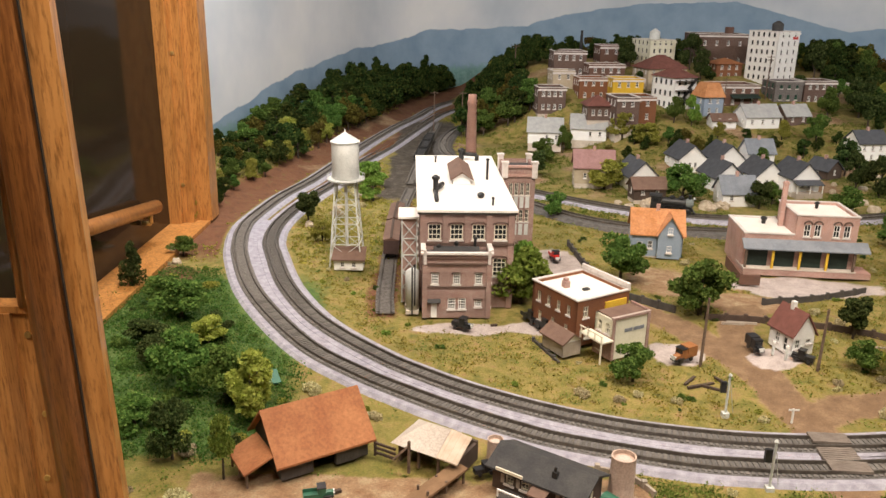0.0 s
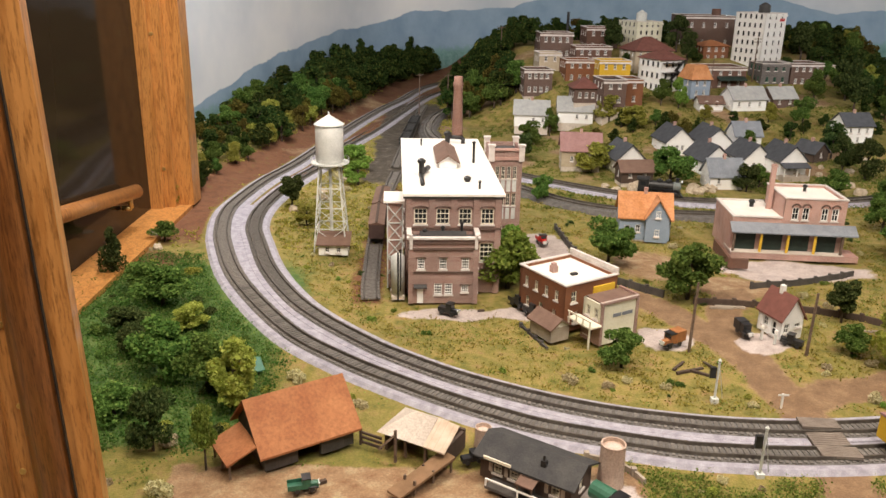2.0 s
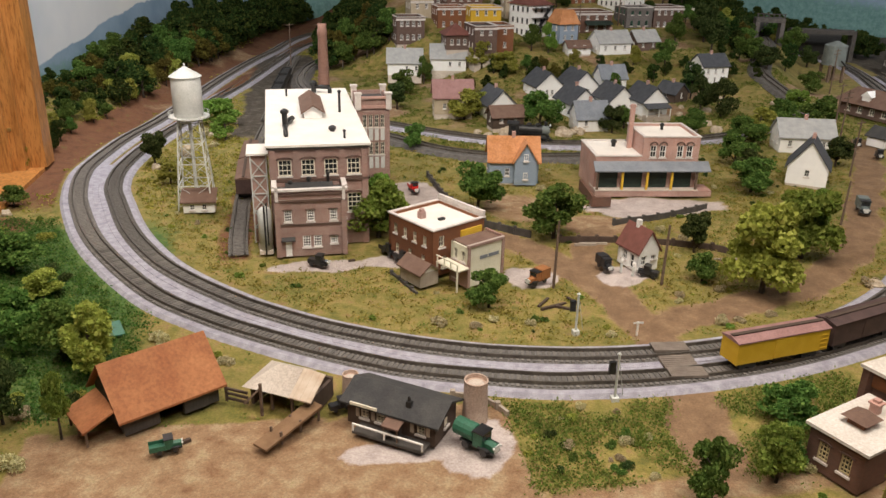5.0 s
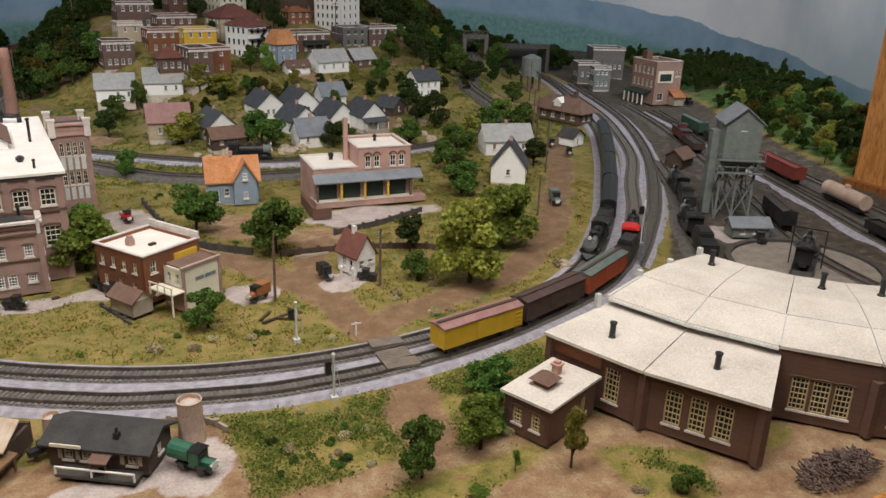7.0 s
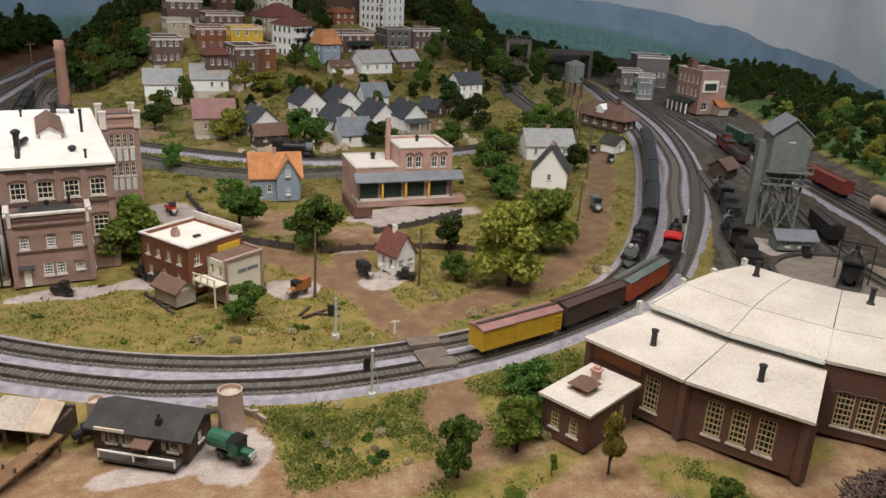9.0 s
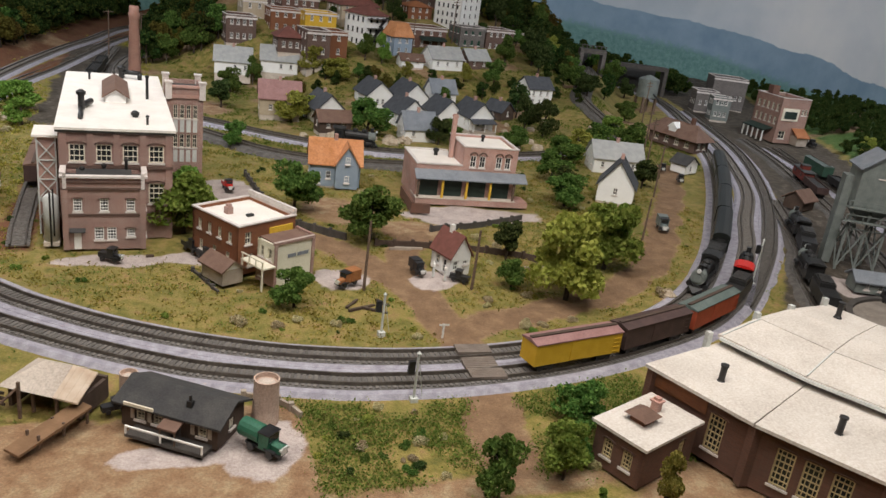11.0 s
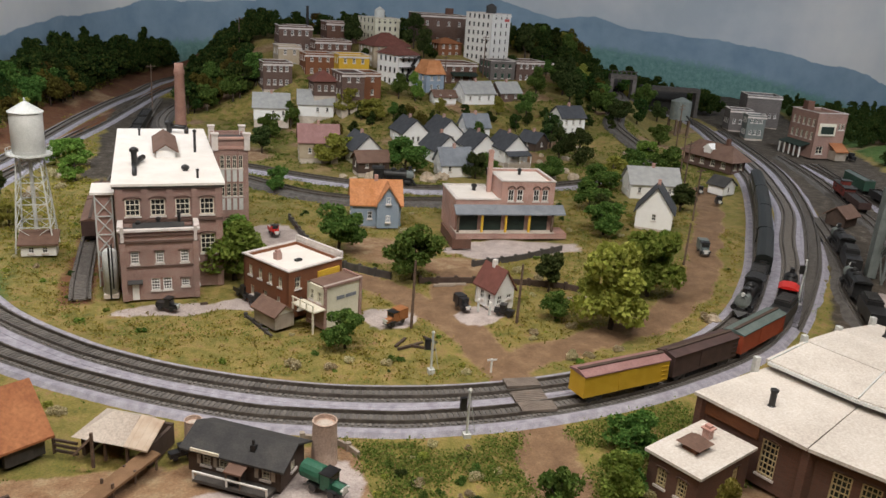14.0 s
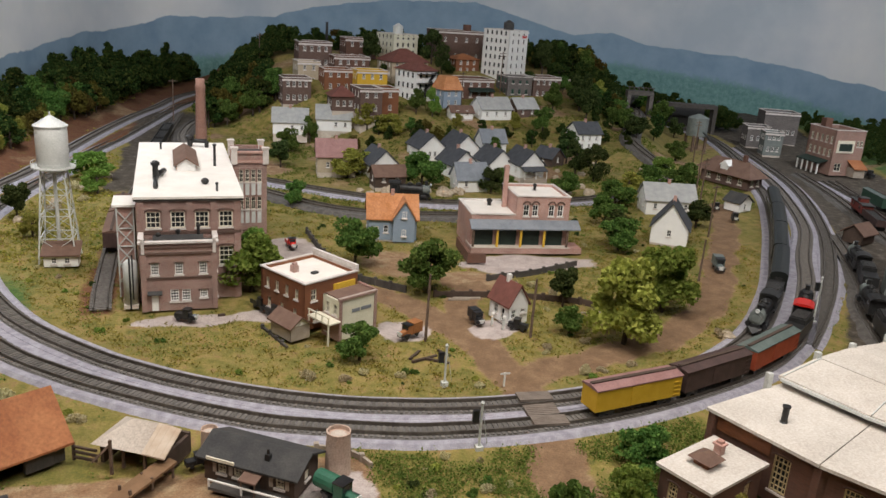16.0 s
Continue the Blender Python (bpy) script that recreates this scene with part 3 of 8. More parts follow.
    l.new(col, bs.inputs["Base Color"])
    bs.inputs["Roughness"].default_value = 0.95
    bump(n, l, bs, fine, 0.8, 0.0015)
    me.materials.append(m)
    return tagged(new("ground", me), "scenic base of grass, dirt roads and gravel", "ground", "", "structure")


GROUND = ground_sheet()


def offset_line(line, d):
    out = []
    for k, p in enumerate(line):
        t = (line[min(k + 1, len(line) - 1)] - line[max(k - 1, 0)]).normalized()
        out.append(p + Vector((-t.y, t.x, 0)) * d)
    return out


def ribbon(s, line, profile):
    """Draws a profile of (sideways, z) along a line."""
    k0, n = len(s.v), len(profile)
    cols = [offset_line(line, d) for d, _ in profile]
    for k in range(len(line)):
        for j, (d, z) in enumerate(profile):
            p = cols[j][k]
            s.v.append((p.x, p.y, p.z + z))
    for k in range(len(line) - 1):
        for j in range(n - 1):
            a = k0 + k * n + j
            s.f.append((a + 1, a, a + n, a + n + 1))
    return s


TIE = Solid().box(-0.3, -0.036, 0.0, 0.3, 0.036, 0.05).mesh("tie", TIE_WOOD)


def track(name, points, label, bed_mat=None, ties_from=None, bed=0.52, top=0.05, gauge=0.19):
    """One track: ballast bed, two rails, its ties."""
    tr = thing(name, 0, 0, 0, 0, label, "railway track", "railway tracks", "structure")
    line = spline(points, 0.3)
    if bed_mat:
        part("ballast_bed", ribbon(Solid(), line, [(bed + 0.22, -0.12), (bed, top), (-bed, top), (-bed - 0.22, -0.12)]), bed_mat, tr)
        part("roadbed", ribbon(Solid(), line, [(0.33, top + 0.004), (0.28, top + 0.03), (-0.28, top + 0.03), (-0.33, top + 0.004)]), ROADBED, tr, "darker ballast between the ties")
    for side in (-gauge, gauge):
        part("rail", ribbon(Solid(), line, [(side + 0.025, top + 0.05), (side + 0.02, top + 0.125), (side - 0.02, top + 0.125), (side - 0.025, top + 0.05)]), RAIL_STEEL, tr)
    rest = Solid()
    dense = spline(points, 0.125)
    count = 0
    for k in range(1, len(dense)):
        p, t = dense[k], dense[k] - dense[k - 1]
        a = math.atan2(t.y, t.x) + math.pi / 2 + random.uniform(-0.03, 0.03)
        if ties_from and ties_from[0] < p.x < ties_from[1] and p.y < 24 and count < 148:
            ob = new("tie", TIE)
            ob.parent = tr
            ob.matrix_basis = Matrix.LocRotScale((p.x * U, p.y * U, (p.z + top) * U), Euler((0, 0, a)), (random.uniform(0.95, 1.05), 1, 1))
            count += 1
        else:
            c, s2 = math.cos(a), math.sin(a)
            b0 = Solid().box(-0.3, -0.036, 0.0, 0.3, 0.036, 0.05)
            rest.add([(p.x + c * x - s2 * y, p.y + s2 * x + c * y, p.z + top + z) for x, y, z in b0.v], b0.f[1:])
    tagged(part("ties", rest, TIE_WOOD, tr), kind="stuff")
    return tr


def laid(points, lift=0.0):
    """Track points raised onto the ground."""
    return [(x, y, max(0.0, height(x, y)) + lift) for x, y in points]


track("outer_main_track", OUTER, "outer curved main track on pale grey ballast", BALLAST, (-6, 18), 0.5)
track("inner_main_track", INNER, "inner curved main track on pale grey ballast", BALLAST, (-4.5, 15), 0.5)
ribbon_fill = Solid()
mid_line = [(a + MAIN_I[min(range(len(MAIN_I)), key=lambda k: (MAIN_I[k] - a).length)]) / 2 for a in spline(OUTER[8:31], 0.6)]
setting("ballast_strip", ribbon(ribbon_fill, mid_line, [(0.5, -0.03), (0.42, 0.035), (-0.42, 0.035), (-0.5, -0.03)]), BALLAST, "pale ballast between the two main tracks", "ballast")
track("back_track", BACK_A, "curved back track on grey ballast", BALLAST)
track("branch_track", BRANCH, "curved branch track on dark cinders below the portal", CINDER)
track("back_siding", BACK_B, "back siding on dark cinders", CINDER)
track("loop_track", LOOP, "loop track behind the chimney", CINDER)
for k, pts in enumerate((YARD_A, YARD_B, YARD_C, YARD_D, YARD_E, YARD_F)):
    track("yard_track", pts, "yard track on dusty cinder ballast", BALLAST if k in (0, 2) else CINDER, None, 0.42, 0.0)
track("factory_spur", SPUR, "weathered spur track beside the factory", None, None, 0.4, -0.02)
track("coal_spur", COAL_SPUR, "spur track on dark cinders", None, None, 0.4, -0.02)

# road crossing of planks over both main tracks
cross = thing("road_crossing", 9.36, 15.55, 0.0, -4, "weathered plank road crossing over two tracks", "road crossing", "", "structure")
for y0 in (-0.75, 0.4):
    for k in range(7):
        part("plank", Solid().box(-0.42, y0 + k * 0.058, 0.12, 0.42, y0 + k * 0.058 + 0.05, 0.185), PLANK_GREY, cross)
for k in range(8):
    part("plank", Solid().box(-0.4, -0.31 + k * 0.085, 0.06, 0.4, -0.31 + k * 0.085 + 0.07, 0.13), PLANK_GREY, cross)


# ---- buildings: walls with real openings ----
def wall_solid(length, high, holes, thick):
    """A wall along x at y from 0 (outside) to thick, with rectangular holes (x, z, w, h)."""
    s = Solid()
    cuts = sorted({0.0, length, *[a for h in holes for a in (h[0], h[0] + h[2])]})
    for a, b in zip(cuts, cuts[1:]):
        if b - a < 1e-6:
            continue
        mid = (a + b) / 2
        z = 0.0
        for h in sorted((h for h in holes if h[0] < mid < h[0] + h[2]), key=lambda h: h[1]):
            if h[1] > z:
                s.box(a, 0, z, b, thick, h[1])
            z = h[1] + h[3]
        if z < high - 1e-6:
            s.box(a, 0, z, b, thick, high)
    return s


def window_in(parent, m, x, z, w, h, cols, rows, trim, sill=True, arch=None, name="window"):
    """A framed window with muntins and a dark pane; m lays the wall's plane into the building."""
    f = Solid()
    e = min(0.03, w * 0.12)
    y0, y1 = 0.02, 0.06
    f.box(x, y0, z, x + e, y1, z + h).box(x + w - e, y0, z, x + w, y1, z + h)
    f.box(x + e, y0, z, x + w - e, y1, z + e).box(x + e, y0, z + h - e, x + w - e, y1, z + h)
    g = min(0.016, e * 0.55)
    for k in range(1, cols):
        c = x + w * k / cols
        f.box(c - g / 2, y0 + 0.008, z + e, c + g / 2, y1, z + h - e)
    for k in range(1, rows):
        c = z + h * k / rows
        f.box(x + e, y0 + 0.004, c - g / 2, x + w - e, y1 - 0.005, c + g / 2)
    fr = Solid()
    fr.v, fr.f = [tuple(m @ Vector(p)) for p in f.v], f.f
    ob = part(name, fr, trim, parent)
    q = Solid().box(x + e, 0.055, z + e, x + w - e, 0.075, z + h - e)
    q.v = [tuple(m @ Vector(p)) for p in q.v]
    part("pane", q, GLASS_DARK, ob)
    if sill:
        q = Solid().box(x - 0.03, -0.035, z - 0.045, x + w + 0.03, 0.03, z)
        q.v = [tuple(m @ Vector(p)) for p in q.v]
        part("sill", q, STONE_TRIM, ob)
    if arch:
        q = Solid()
        n = 8
        vs = []
        for rr in (w / 2 + 0.05, w / 2 - 0.01):
            for k in range(n + 1):
                t = math.pi * k / n
                vs.append((x + w / 2 - rr * math.cos(t), rr * math.sin(t) * arch))
        for k in range(n):
            (ax, az), (bx, bz), (cx, cz), (dx, dz) = vs[k], vs[k + 1], vs[n + 2 + k], vs[n + 1 + k]
            o = [(ax, -0.025, z + h + az), (bx, -0.025, z + h + bz), (cx, -0.025, z + h + cz), (dx, -0.025, z + h + dz)]
            q.add(o + [(a, 0.02, c) for a, _, c in o], [(0, 1, 2, 3), (7, 6, 5, 4), (0, 4, 5, 1), (2, 6, 7, 3)])
        q.v = [tuple(m @ Vector(p)) for p in q.v]
        part("arch", q, BRICK_TOWN, ob)
    return ob


def sides(w, d):
    """Planes of the four walls of a w by d building: from a wall's own x, y, z to the building's."""
    return {"front": Matrix.Identity(4), "right": Matrix.Translation((w, 0, 0)) @ Matrix.Rotation(math.pi / 2, 4, "Z"),
            "back": Matrix.Translation((w, d, 0)) @ Matrix.Rotation(math.pi, 4, "Z"), "left": Matrix.Translation((0, d, 0)) @ Matrix.Rotation(-math.pi / 2, 4, "Z")}


def shell(b, w, d, h, mat, trim, openings, t=0.1, z0=0.0):
    """Four walls; openings: side -> list of (x, z, w, h, columns, rows[, arch])."""
    for side, m in sides(w, d).items():
        lst = openings.get(side, [])
        length = w if side in ("front", "back") else d
        holes = [o[:4] for o in lst]
        s = wall_solid(length, h, holes, t)
        mm = Matrix.Translation((0, 0, z0)) @ m
        s.v = [tuple(mm @ Vector(p)) for p in s.v]
        if side in ("left", "right"):
            s.v = [(x, clamp(y, 0.003, d - 0.003), z) for x, y, z in s.v]
        part("wall", s, mat, b)
        for o in lst:
            window_in(b, mm, *o[:6], trim, True, o[6] if len(o) > 6 else None)


def row(x0, x1, n, z, w, h, c, r, *arch):
    """n like windows spread evenly between x0 and x1."""
    return [(x0 + (x1 - x0) * (k + 0.5) / n - w / 2, z, w, h, c, r, *arch) for k in range(n)]


def flat_roof(b, w, d, h, mat, rim, over=0.0, para=0.0, x0=0.0, y0=0.0):
    if para:
        part("roof", Solid().box(x0 + 0.06, y0 + 0.06, h - para - 0.05, x0 + w - 0.06, y0 + d - 0.06, h - para), mat, b)
        s = Solid()
        for a in ((x0 - 0.03, y0 - 0.03, x0 + w + 0.03, y0 + 0.07), (x0 - 0.03, y0 + d - 0.07, x0 + w + 0.03, y0 + d + 0.03), (x0 - 0.03, y0 + 0.07, x0 + 0.07, y0 + d - 0.07), (x0 + w - 0.07, y0 + 0.07, x0 + w + 0.03, y0 + d - 0.07)):
            s.box(a[0], a[1], h - 0.01, a[2], a[3], h + 0.03)
        part("coping", s, rim, b)
    else:
        part("roof", Solid().box(x0 - over, y0 - over, h, x0 + w + over, y0 + d + over, h + 0.06), mat, b)


def vent(b, x, y, z, r=0.05, h=0.3, mat=None):
    part("roof_vent", Solid().turn([(r, 0), (r, h), (r * 1.5, h), (r * 1.5, h + r), (r * 0.6, h + r * 1.6)], 10, (x, y, z)), mat or IRON_BLACK, b)


def gable(b, w, d, h, rise, mat, wall_mat, over=0.1, along="x", x0=0.0, y0=0.0):
    """A pitched roof of two slabs over gable walls; the ridge runs along x or y."""
    t = 0.05
    if along == "x":
        k = rise / (d / 2)
        for sgn, ya, yb in ((1, y0 - over, y0 + d / 2), (-1, y0 + d + over, y0 + d / 2)):
            za = h - over * k
            c = [(x0 - over, ya, za + t), (x0 + w + over, ya, za + t), (x0 + w + over, yb, h + rise + t), (x0 - over, yb, h + rise + t)]
            part("roof", Solid().sheet(c if sgn > 0 else c[::-1], t), mat, b)
        for xx in (x0 + 0.003, x0 + w - 0.083):
            part("gable", Solid().profile([(y0 + 0.003, h), (y0 + d - 0.003, h), (y0 + d / 2, h + rise)], xx, xx + 0.08), wall_mat, b)
    else:
        k = rise / (w / 2)
        for sgn, xa, xb in ((-1, x0 - over, x0 + w / 2), (1, x0 + w + over, x0 + w / 2)):
            za = h - over * k
            c = [(xa, y0 - over, za + t), (xa, y0 + d + over, za + t), (xb, y0 + d + over, h + rise + t), (xb, y0 - over, h + rise + t)]
            part("roof", Solid().sheet(c if sgn > 0 else c[::-1], t), mat, b)
        for yy in (y0 + 0.003, y0 + d - 0.083):
            q = Solid().profile([(x0 + 0.003, h), (x0 + w - 0.003, h), (x0 + w / 2, h + rise)], yy, yy + 0.08)
            q.v = [(y, x, z) for x, y, z in q.v]
            part("gable", q, wall_mat, b)


# main factory
fac = thing("brick_factory", -0.13, 23.85, 0, 3.0, "large weathered red brick factory with a white flat roof", "factory")
W, D, H = 2.95, 8.5, 3.15
shell(fac, W, D, H, BRICK_RED, TRIM_CREAM, {"front": row(0.12, 2.85, 4, 2.25, 0.4, 0.5, 3, 3, 0.35) + [(2.3, 1.05, 0.42, 0.6, 3, 4, 0.35)], "right": row(0.2, 4.2, 6, 2.2, 0.36, 0.5, 3, 3, 0.35) + row(0.2, 4.2, 6, 1.0, 0.36, 0.55, 3, 4, 0.35),
                                            "left": row(0.3, 8, 9, 2.2, 0.36, 0.5, 3, 3) + row(0.3, 8, 9, 1.0, 0.36, 0.5, 3, 3)})
part("roof", Solid().box(-0.08, -0.1, H, W + 0.08, D + 0.08, H + 0.07), ROOF_WHITE, fac)
part("eave", Solid().box(-0.06, -0.07, H - 0.07, W + 0.06, D + 0.06, H - 0.004), PLANK_DARK, fac)
for k in range(5):
    x = 0.04 + (W - 0.24) * k / 4
    part("pilaster", Solid().box(x, -0.05, 0.0, x + 0.16, -0.003, H - 0.1), BRICK_RED, fac)
part("string_course", Solid().box(0.0, -0.06, 2.08, W, -0.003, 2.16), BRICK_TOWN, fac)
part("clerestory", Solid().box(1.2, 3.4, H + 0.07, 1.8, 5.9, H + 0.3), CLAP_WHITE, fac, "white clapboard roof monitor")
gb = Solid()
for q in ([(1.1, 3.3, H + 0.27), (1.5, 3.3, H + 0.53), (1.5, 6.0, H + 0.53), (1.1, 6.0, H + 0.27)], [(1.9, 6.0, H + 0.27), (1.5, 6.0, H + 0.53), (1.5, 3.3, H + 0.53), (1.9, 3.3, H + 0.27)]):
    gb.sheet(q[::-1], 0.05)
part("monitor_roof", gb, ROOF_BROWN, fac, "brown shingled monitor roof")
q = Solid().profile([(1.21, H + 0.303), (1.79, H + 0.303), (1.5, H + 0.49)], 3.41, 3.5)
q.v = [(y, x, z) for x, y, z in q.v]
part("monitor_gable", q, CLAP_WHITE, fac)
vent(fac, 0.55, 2.2, H + 0.07, 0.09, 0.45)
part("duct", Solid().tube((0.55, 2.2, H + 0.2), (0.8, 2.9, H + 0.2), 0.09).tube((0.55, 0.9, H + 0.13), (0.55, 2.2, H + 0.13), 0.07), IRON_BLACK, fac, smooth=True)
vent(fac, 1.75, 7.8, H + 0.07, 0.1, 0.3)
part("duct", Solid().tube((1.75, 7.8, H + 0.3), (2.35, 7.6, H + 0.3), 0.08).tube((2.35, 7.6, H + 0.3), (2.35, 7.6, H + 0.07), 0.08), IRON_BLACK, fac, smooth=True)
vent(fac, 2.45, 4.2, H + 0.07, 0.045, 0.7)
vent(fac, 2.0, 1.5, H + 0.07, 0.08, 0.06)
vent(fac, 2.3, 0.55, H + 0.07, 0.035, 0.22)
vent(fac, 0.7, 7.2, H + 0.07, 0.035, 0.2)

# lower annex in front of it
ann = thing("factory_annex", 0.0, 23.0, 0, 3.0, "two-storey red brick factory annex with a dark flat roof", "factory")
W, D, H = 2.1, 0.86, 2.05
shell(ann, W, D, H, BRICK_RED, WHITE_PAINT, {"front": [(0.27, 1.1, 0.22, 0.36, 3, 4, 0.25), (0.93, 1.1, 0.22, 0.36, 3, 4, 0.25), (1.6, 1.1, 0.22, 0.36, 3, 4, 0.25), (0.78, 0.28, 0.24, 0.36, 3, 4), (1.1, 0.28, 0.24, 0.36, 3, 4), (1.6, 0.36, 0.22, 0.24, 3, 3, 0.25)],
                                             "right": row(0.05, 0.8, 2, 1.1, 0.2, 0.36, 3, 4) + row(0.05, 0.8, 2, 0.3, 0.2, 0.36, 3, 4)})
part("roof", Solid().box(0.08, 0.08, H - 0.16, W - 0.08, D, H - 0.1), ROOF_TAR, ann)
part("monitor_roof", Solid().profile([(0.3, H - 0.1), (0.78, H - 0.1), (0.78, H + 0.02), (0.54, H + 0.1), (0.3, H + 0.02)], 0.35, 1.75), ROOF_TAR, ann)
part("coping", Solid().box(-0.05, -0.06, H, W + 0.05, 0.1, H + 0.06).box(-0.05, 0.1, H, 0.1, D - 0.08, H + 0.12).box(W - 0.1, 0.1, H, W + 0.05, D - 0.08, H + 0.12), STONE_TRIM, ann)
part("cornice", Solid().box(0.0, -0.05, H - 0.32, W, -0.003, H - 0.26).box(0.0, -0.035, H - 0.14, W, -0.003, H - 0.08), BRICK_TOWN, ann)
for x in (0.0, W - 0.15):
    part("pilaster", Solid().box(x, -0.05, 0.0, x + 0.15, -0.003, H - 0.33), BRICK_RED, ann)
    part("finial", Solid().box(x + 0.03, -0.06, H - 0.3, x + 0.12, 0.06, H + 0.14), STONE_TRIM, ann)
part("string_course", Solid().box(0.15, -0.03, 0.98, W - 0.15, -0.003, 1.03), BRICK_TOWN, ann)
part("door", Solid().box(0.27, -0.03, 0.02, 0.45, -0.003, 0.5), WHITE_PAINT, ann, "white panelled door")
part("canopy", Solid().sheet([(0.16, -0.16, 0.56), (0.56, -0.16, 0.56), (0.56, 0.0, 0.62), (0.16, 0.0, 0.62)], 0.025), ROOF_TAR, ann)
vent(ann, 0.5, 0.5, H - 0.05, 0.05, 0.14)
vent(ann, 1.05, 0.62, H - 0.05, 0.05, 0.2)
vent(ann, 1.62, 0.55, H - 0.05, 0.045, 0.38)

# stair tower on its right flank
tow = thing("factory_tower", 2.72, 28.6, 0, 3.0, "red brick factory stair tower with tall grey window bays", "tower")
W, D, H = 1.16, 1.6, 3.6
shell(tow, W, D, H, BRICK_RED, TRIM_CREAM, {"front": [(0.2 + 0.21 * k, z, 0.14, 0.46, 2, 3) for k in range(4) for z in (2.55, 1.55)] + [(0.35, 0.45, 0.18, 0.3, 2, 2, 0.3), (0.62, 0.45, 0.18, 0.3, 2, 2, 0.3)], "right": row(0.1, 1.5, 3, 2.55, 0.18, 0.46, 2, 3) + row(0.1, 1.5, 3, 1.55, 0.18, 0.46, 2, 3)})
for z in (2.08, 1.05):
    for k in range(4):
        part("spandrel", Solid().box(0.2 + 0.21 * k, -0.02, z, 0.34 + 0.21 * k, -0.003, z + 0.42), STEEL_PALE, tow)
part("roof", Solid().box(0.1, 0.1, H - 0.2, W - 0.1, D - 0.1, H - 0.14), ROOF_TAR, tow)
part("cornice", Solid().box(-0.04, -0.05, H - 0.36, W + 0.04, -0.003, H - 0.26).box(-0.04, -0.06, H - 0.02, W + 0.04, 0.12, H + 0.05), BRICK_PINK, tow)
for x, y in ((-0.06, -0.08), (W - 0.14, -0.08), (W - 0.14, D - 0.14), (-0.06, D - 0.14)):
    part("pinnacle", Solid().box(x, y, H - 0.4, x + 0.2, y + 0.2, H + 0.14).box(x - 0.03, y - 0.03, H + 0.143, x + 0.23, y + 0.23, H + 0.2), STONE_TRIM, tow)

# lift shaft with braced front, and grey tanks, on the left flank
lift = thing("braced_lift_shaft", -0.72, 24.3, 0, 3.0, "pink brick lift shaft with crossed pale steel braces", "shaft")
part("wall", Solid().box(0.0, 0.0, 0.0, 0.5, 1.0, 2.8), BRICK_PINK, lift)
br = Solid()
for k in range(4):
    z = 0.5 + k * 0.55
    br.beam((0.02, -0.04, z), (0.48, -0.04, z + 0.55), 0.03).beam((0.48, -0.04, z), (0.02, -0.04, z + 0.55), 0.03).beam((0.02, -0.04, z), (0.48, -0.04, z), 0.035)
br.beam((0.02, -0.04, 0), (0.02, -0.04, 2.78), 0.04).beam((0.48, -0.04, 0), (0.48, -0.04, 2.78), 0.04)
part("brace", br, STEEL_PALE, lift)
part("roof", Solid().box(-0.1, -0.1, 2.803, 0.55, 1.08, 2.87), ROOF_WHITE, lift)
for k, (x, y, h) in enumerate(((-0.32, 23.45, 1.35), (-0.38, 23.95, 1.15))):
    tk = thing("storage_tank", x, y, 0, 0, "upright grey steel storage tank with pipes", "tank", "tanks beside the factory")
    part("shell", Solid().turn([(0.2, 0.12), (0.2, h), (0.12, h + 0.08), (0.04, h + 0.1)], 16), STEEL_PALE, tk, smooth=True)
    part("pipe", Solid().tube((0.0, -0.22, 0.0), (0.0, -0.22, h + 0.2), 0.025).tube((0.08, -0.2, 0.3), (0.08, -0.2, h + 0.3), 0.02), IRON_BLACK, tk)
    part("stand", Solid().box(-0.2, -0.2, 0, 0.2, 0.2, 0.118), CONCRETE, tk)

chim = thing("brick_chimney", 1.62, 33.0, 0, 0, "tall round tapered brick factory chimney", "chimney")
part("shaft", Solid().turn([(0.3, 0), (0.27, 1.5), (0.18, 5.2), (0.2, 5.25), (0.2, 5.4), (0.17, 5.45), (0.17, 5.65)], 16), BRICK_STACK, chim, smooth=True)
part("base", Solid().box(-0.4, -0.4, 0, 0.4, 0.4, 0.5), BRICK_RED, chim)


# water tower over its pump hut
wt = thing("water_tower", -2.95, 28.1, 0, 0, "pale steel water tower on a braced lattice stand", "water tower")
part("tank", Solid().turn([(0.3, 3.02), (0.46, 3.18), (0.49, 3.22), (0.49, 4.5), (0.46, 4.55)], 22), STEEL_PALE, wt, smooth=True)
part("tank_roof", Solid().turn([(0.53, 4.49), (0.53, 4.52), (0.03, 4.84), (0.03, 4.9), (0.01, 4.95)], 22), STEEL_PALE, wt)
part("walkway", Solid().turn([(0.54, 3.15), (0.68, 3.15), (0.68, 3.19), (0.54, 3.19)], 22), STEEL_PALE, wt)
rail = Solid()
for k in range(22):
    a, b = 2 * math.pi * k / 22, 2 * math.pi * (k + 1) / 22
    rail.beam((0.67 * math.cos(a), 0.67 * math.sin(a), 3.33), (0.67 * math.cos(b), 0.67 * math.sin(b), 3.33), 0.012).beam((0.67 * math.cos(a), 0.67 * math.sin(a), 3.18), (0.67 * math.cos(a), 0.67 * math.sin(a), 3.33), 0.012)
part("railing", rail, STEEL_PALE, wt)


def leg_at(sx, sy, z):
    f = 0.57 - 0.23 * z / 3.1
    return (sx * f, sy * f, z)


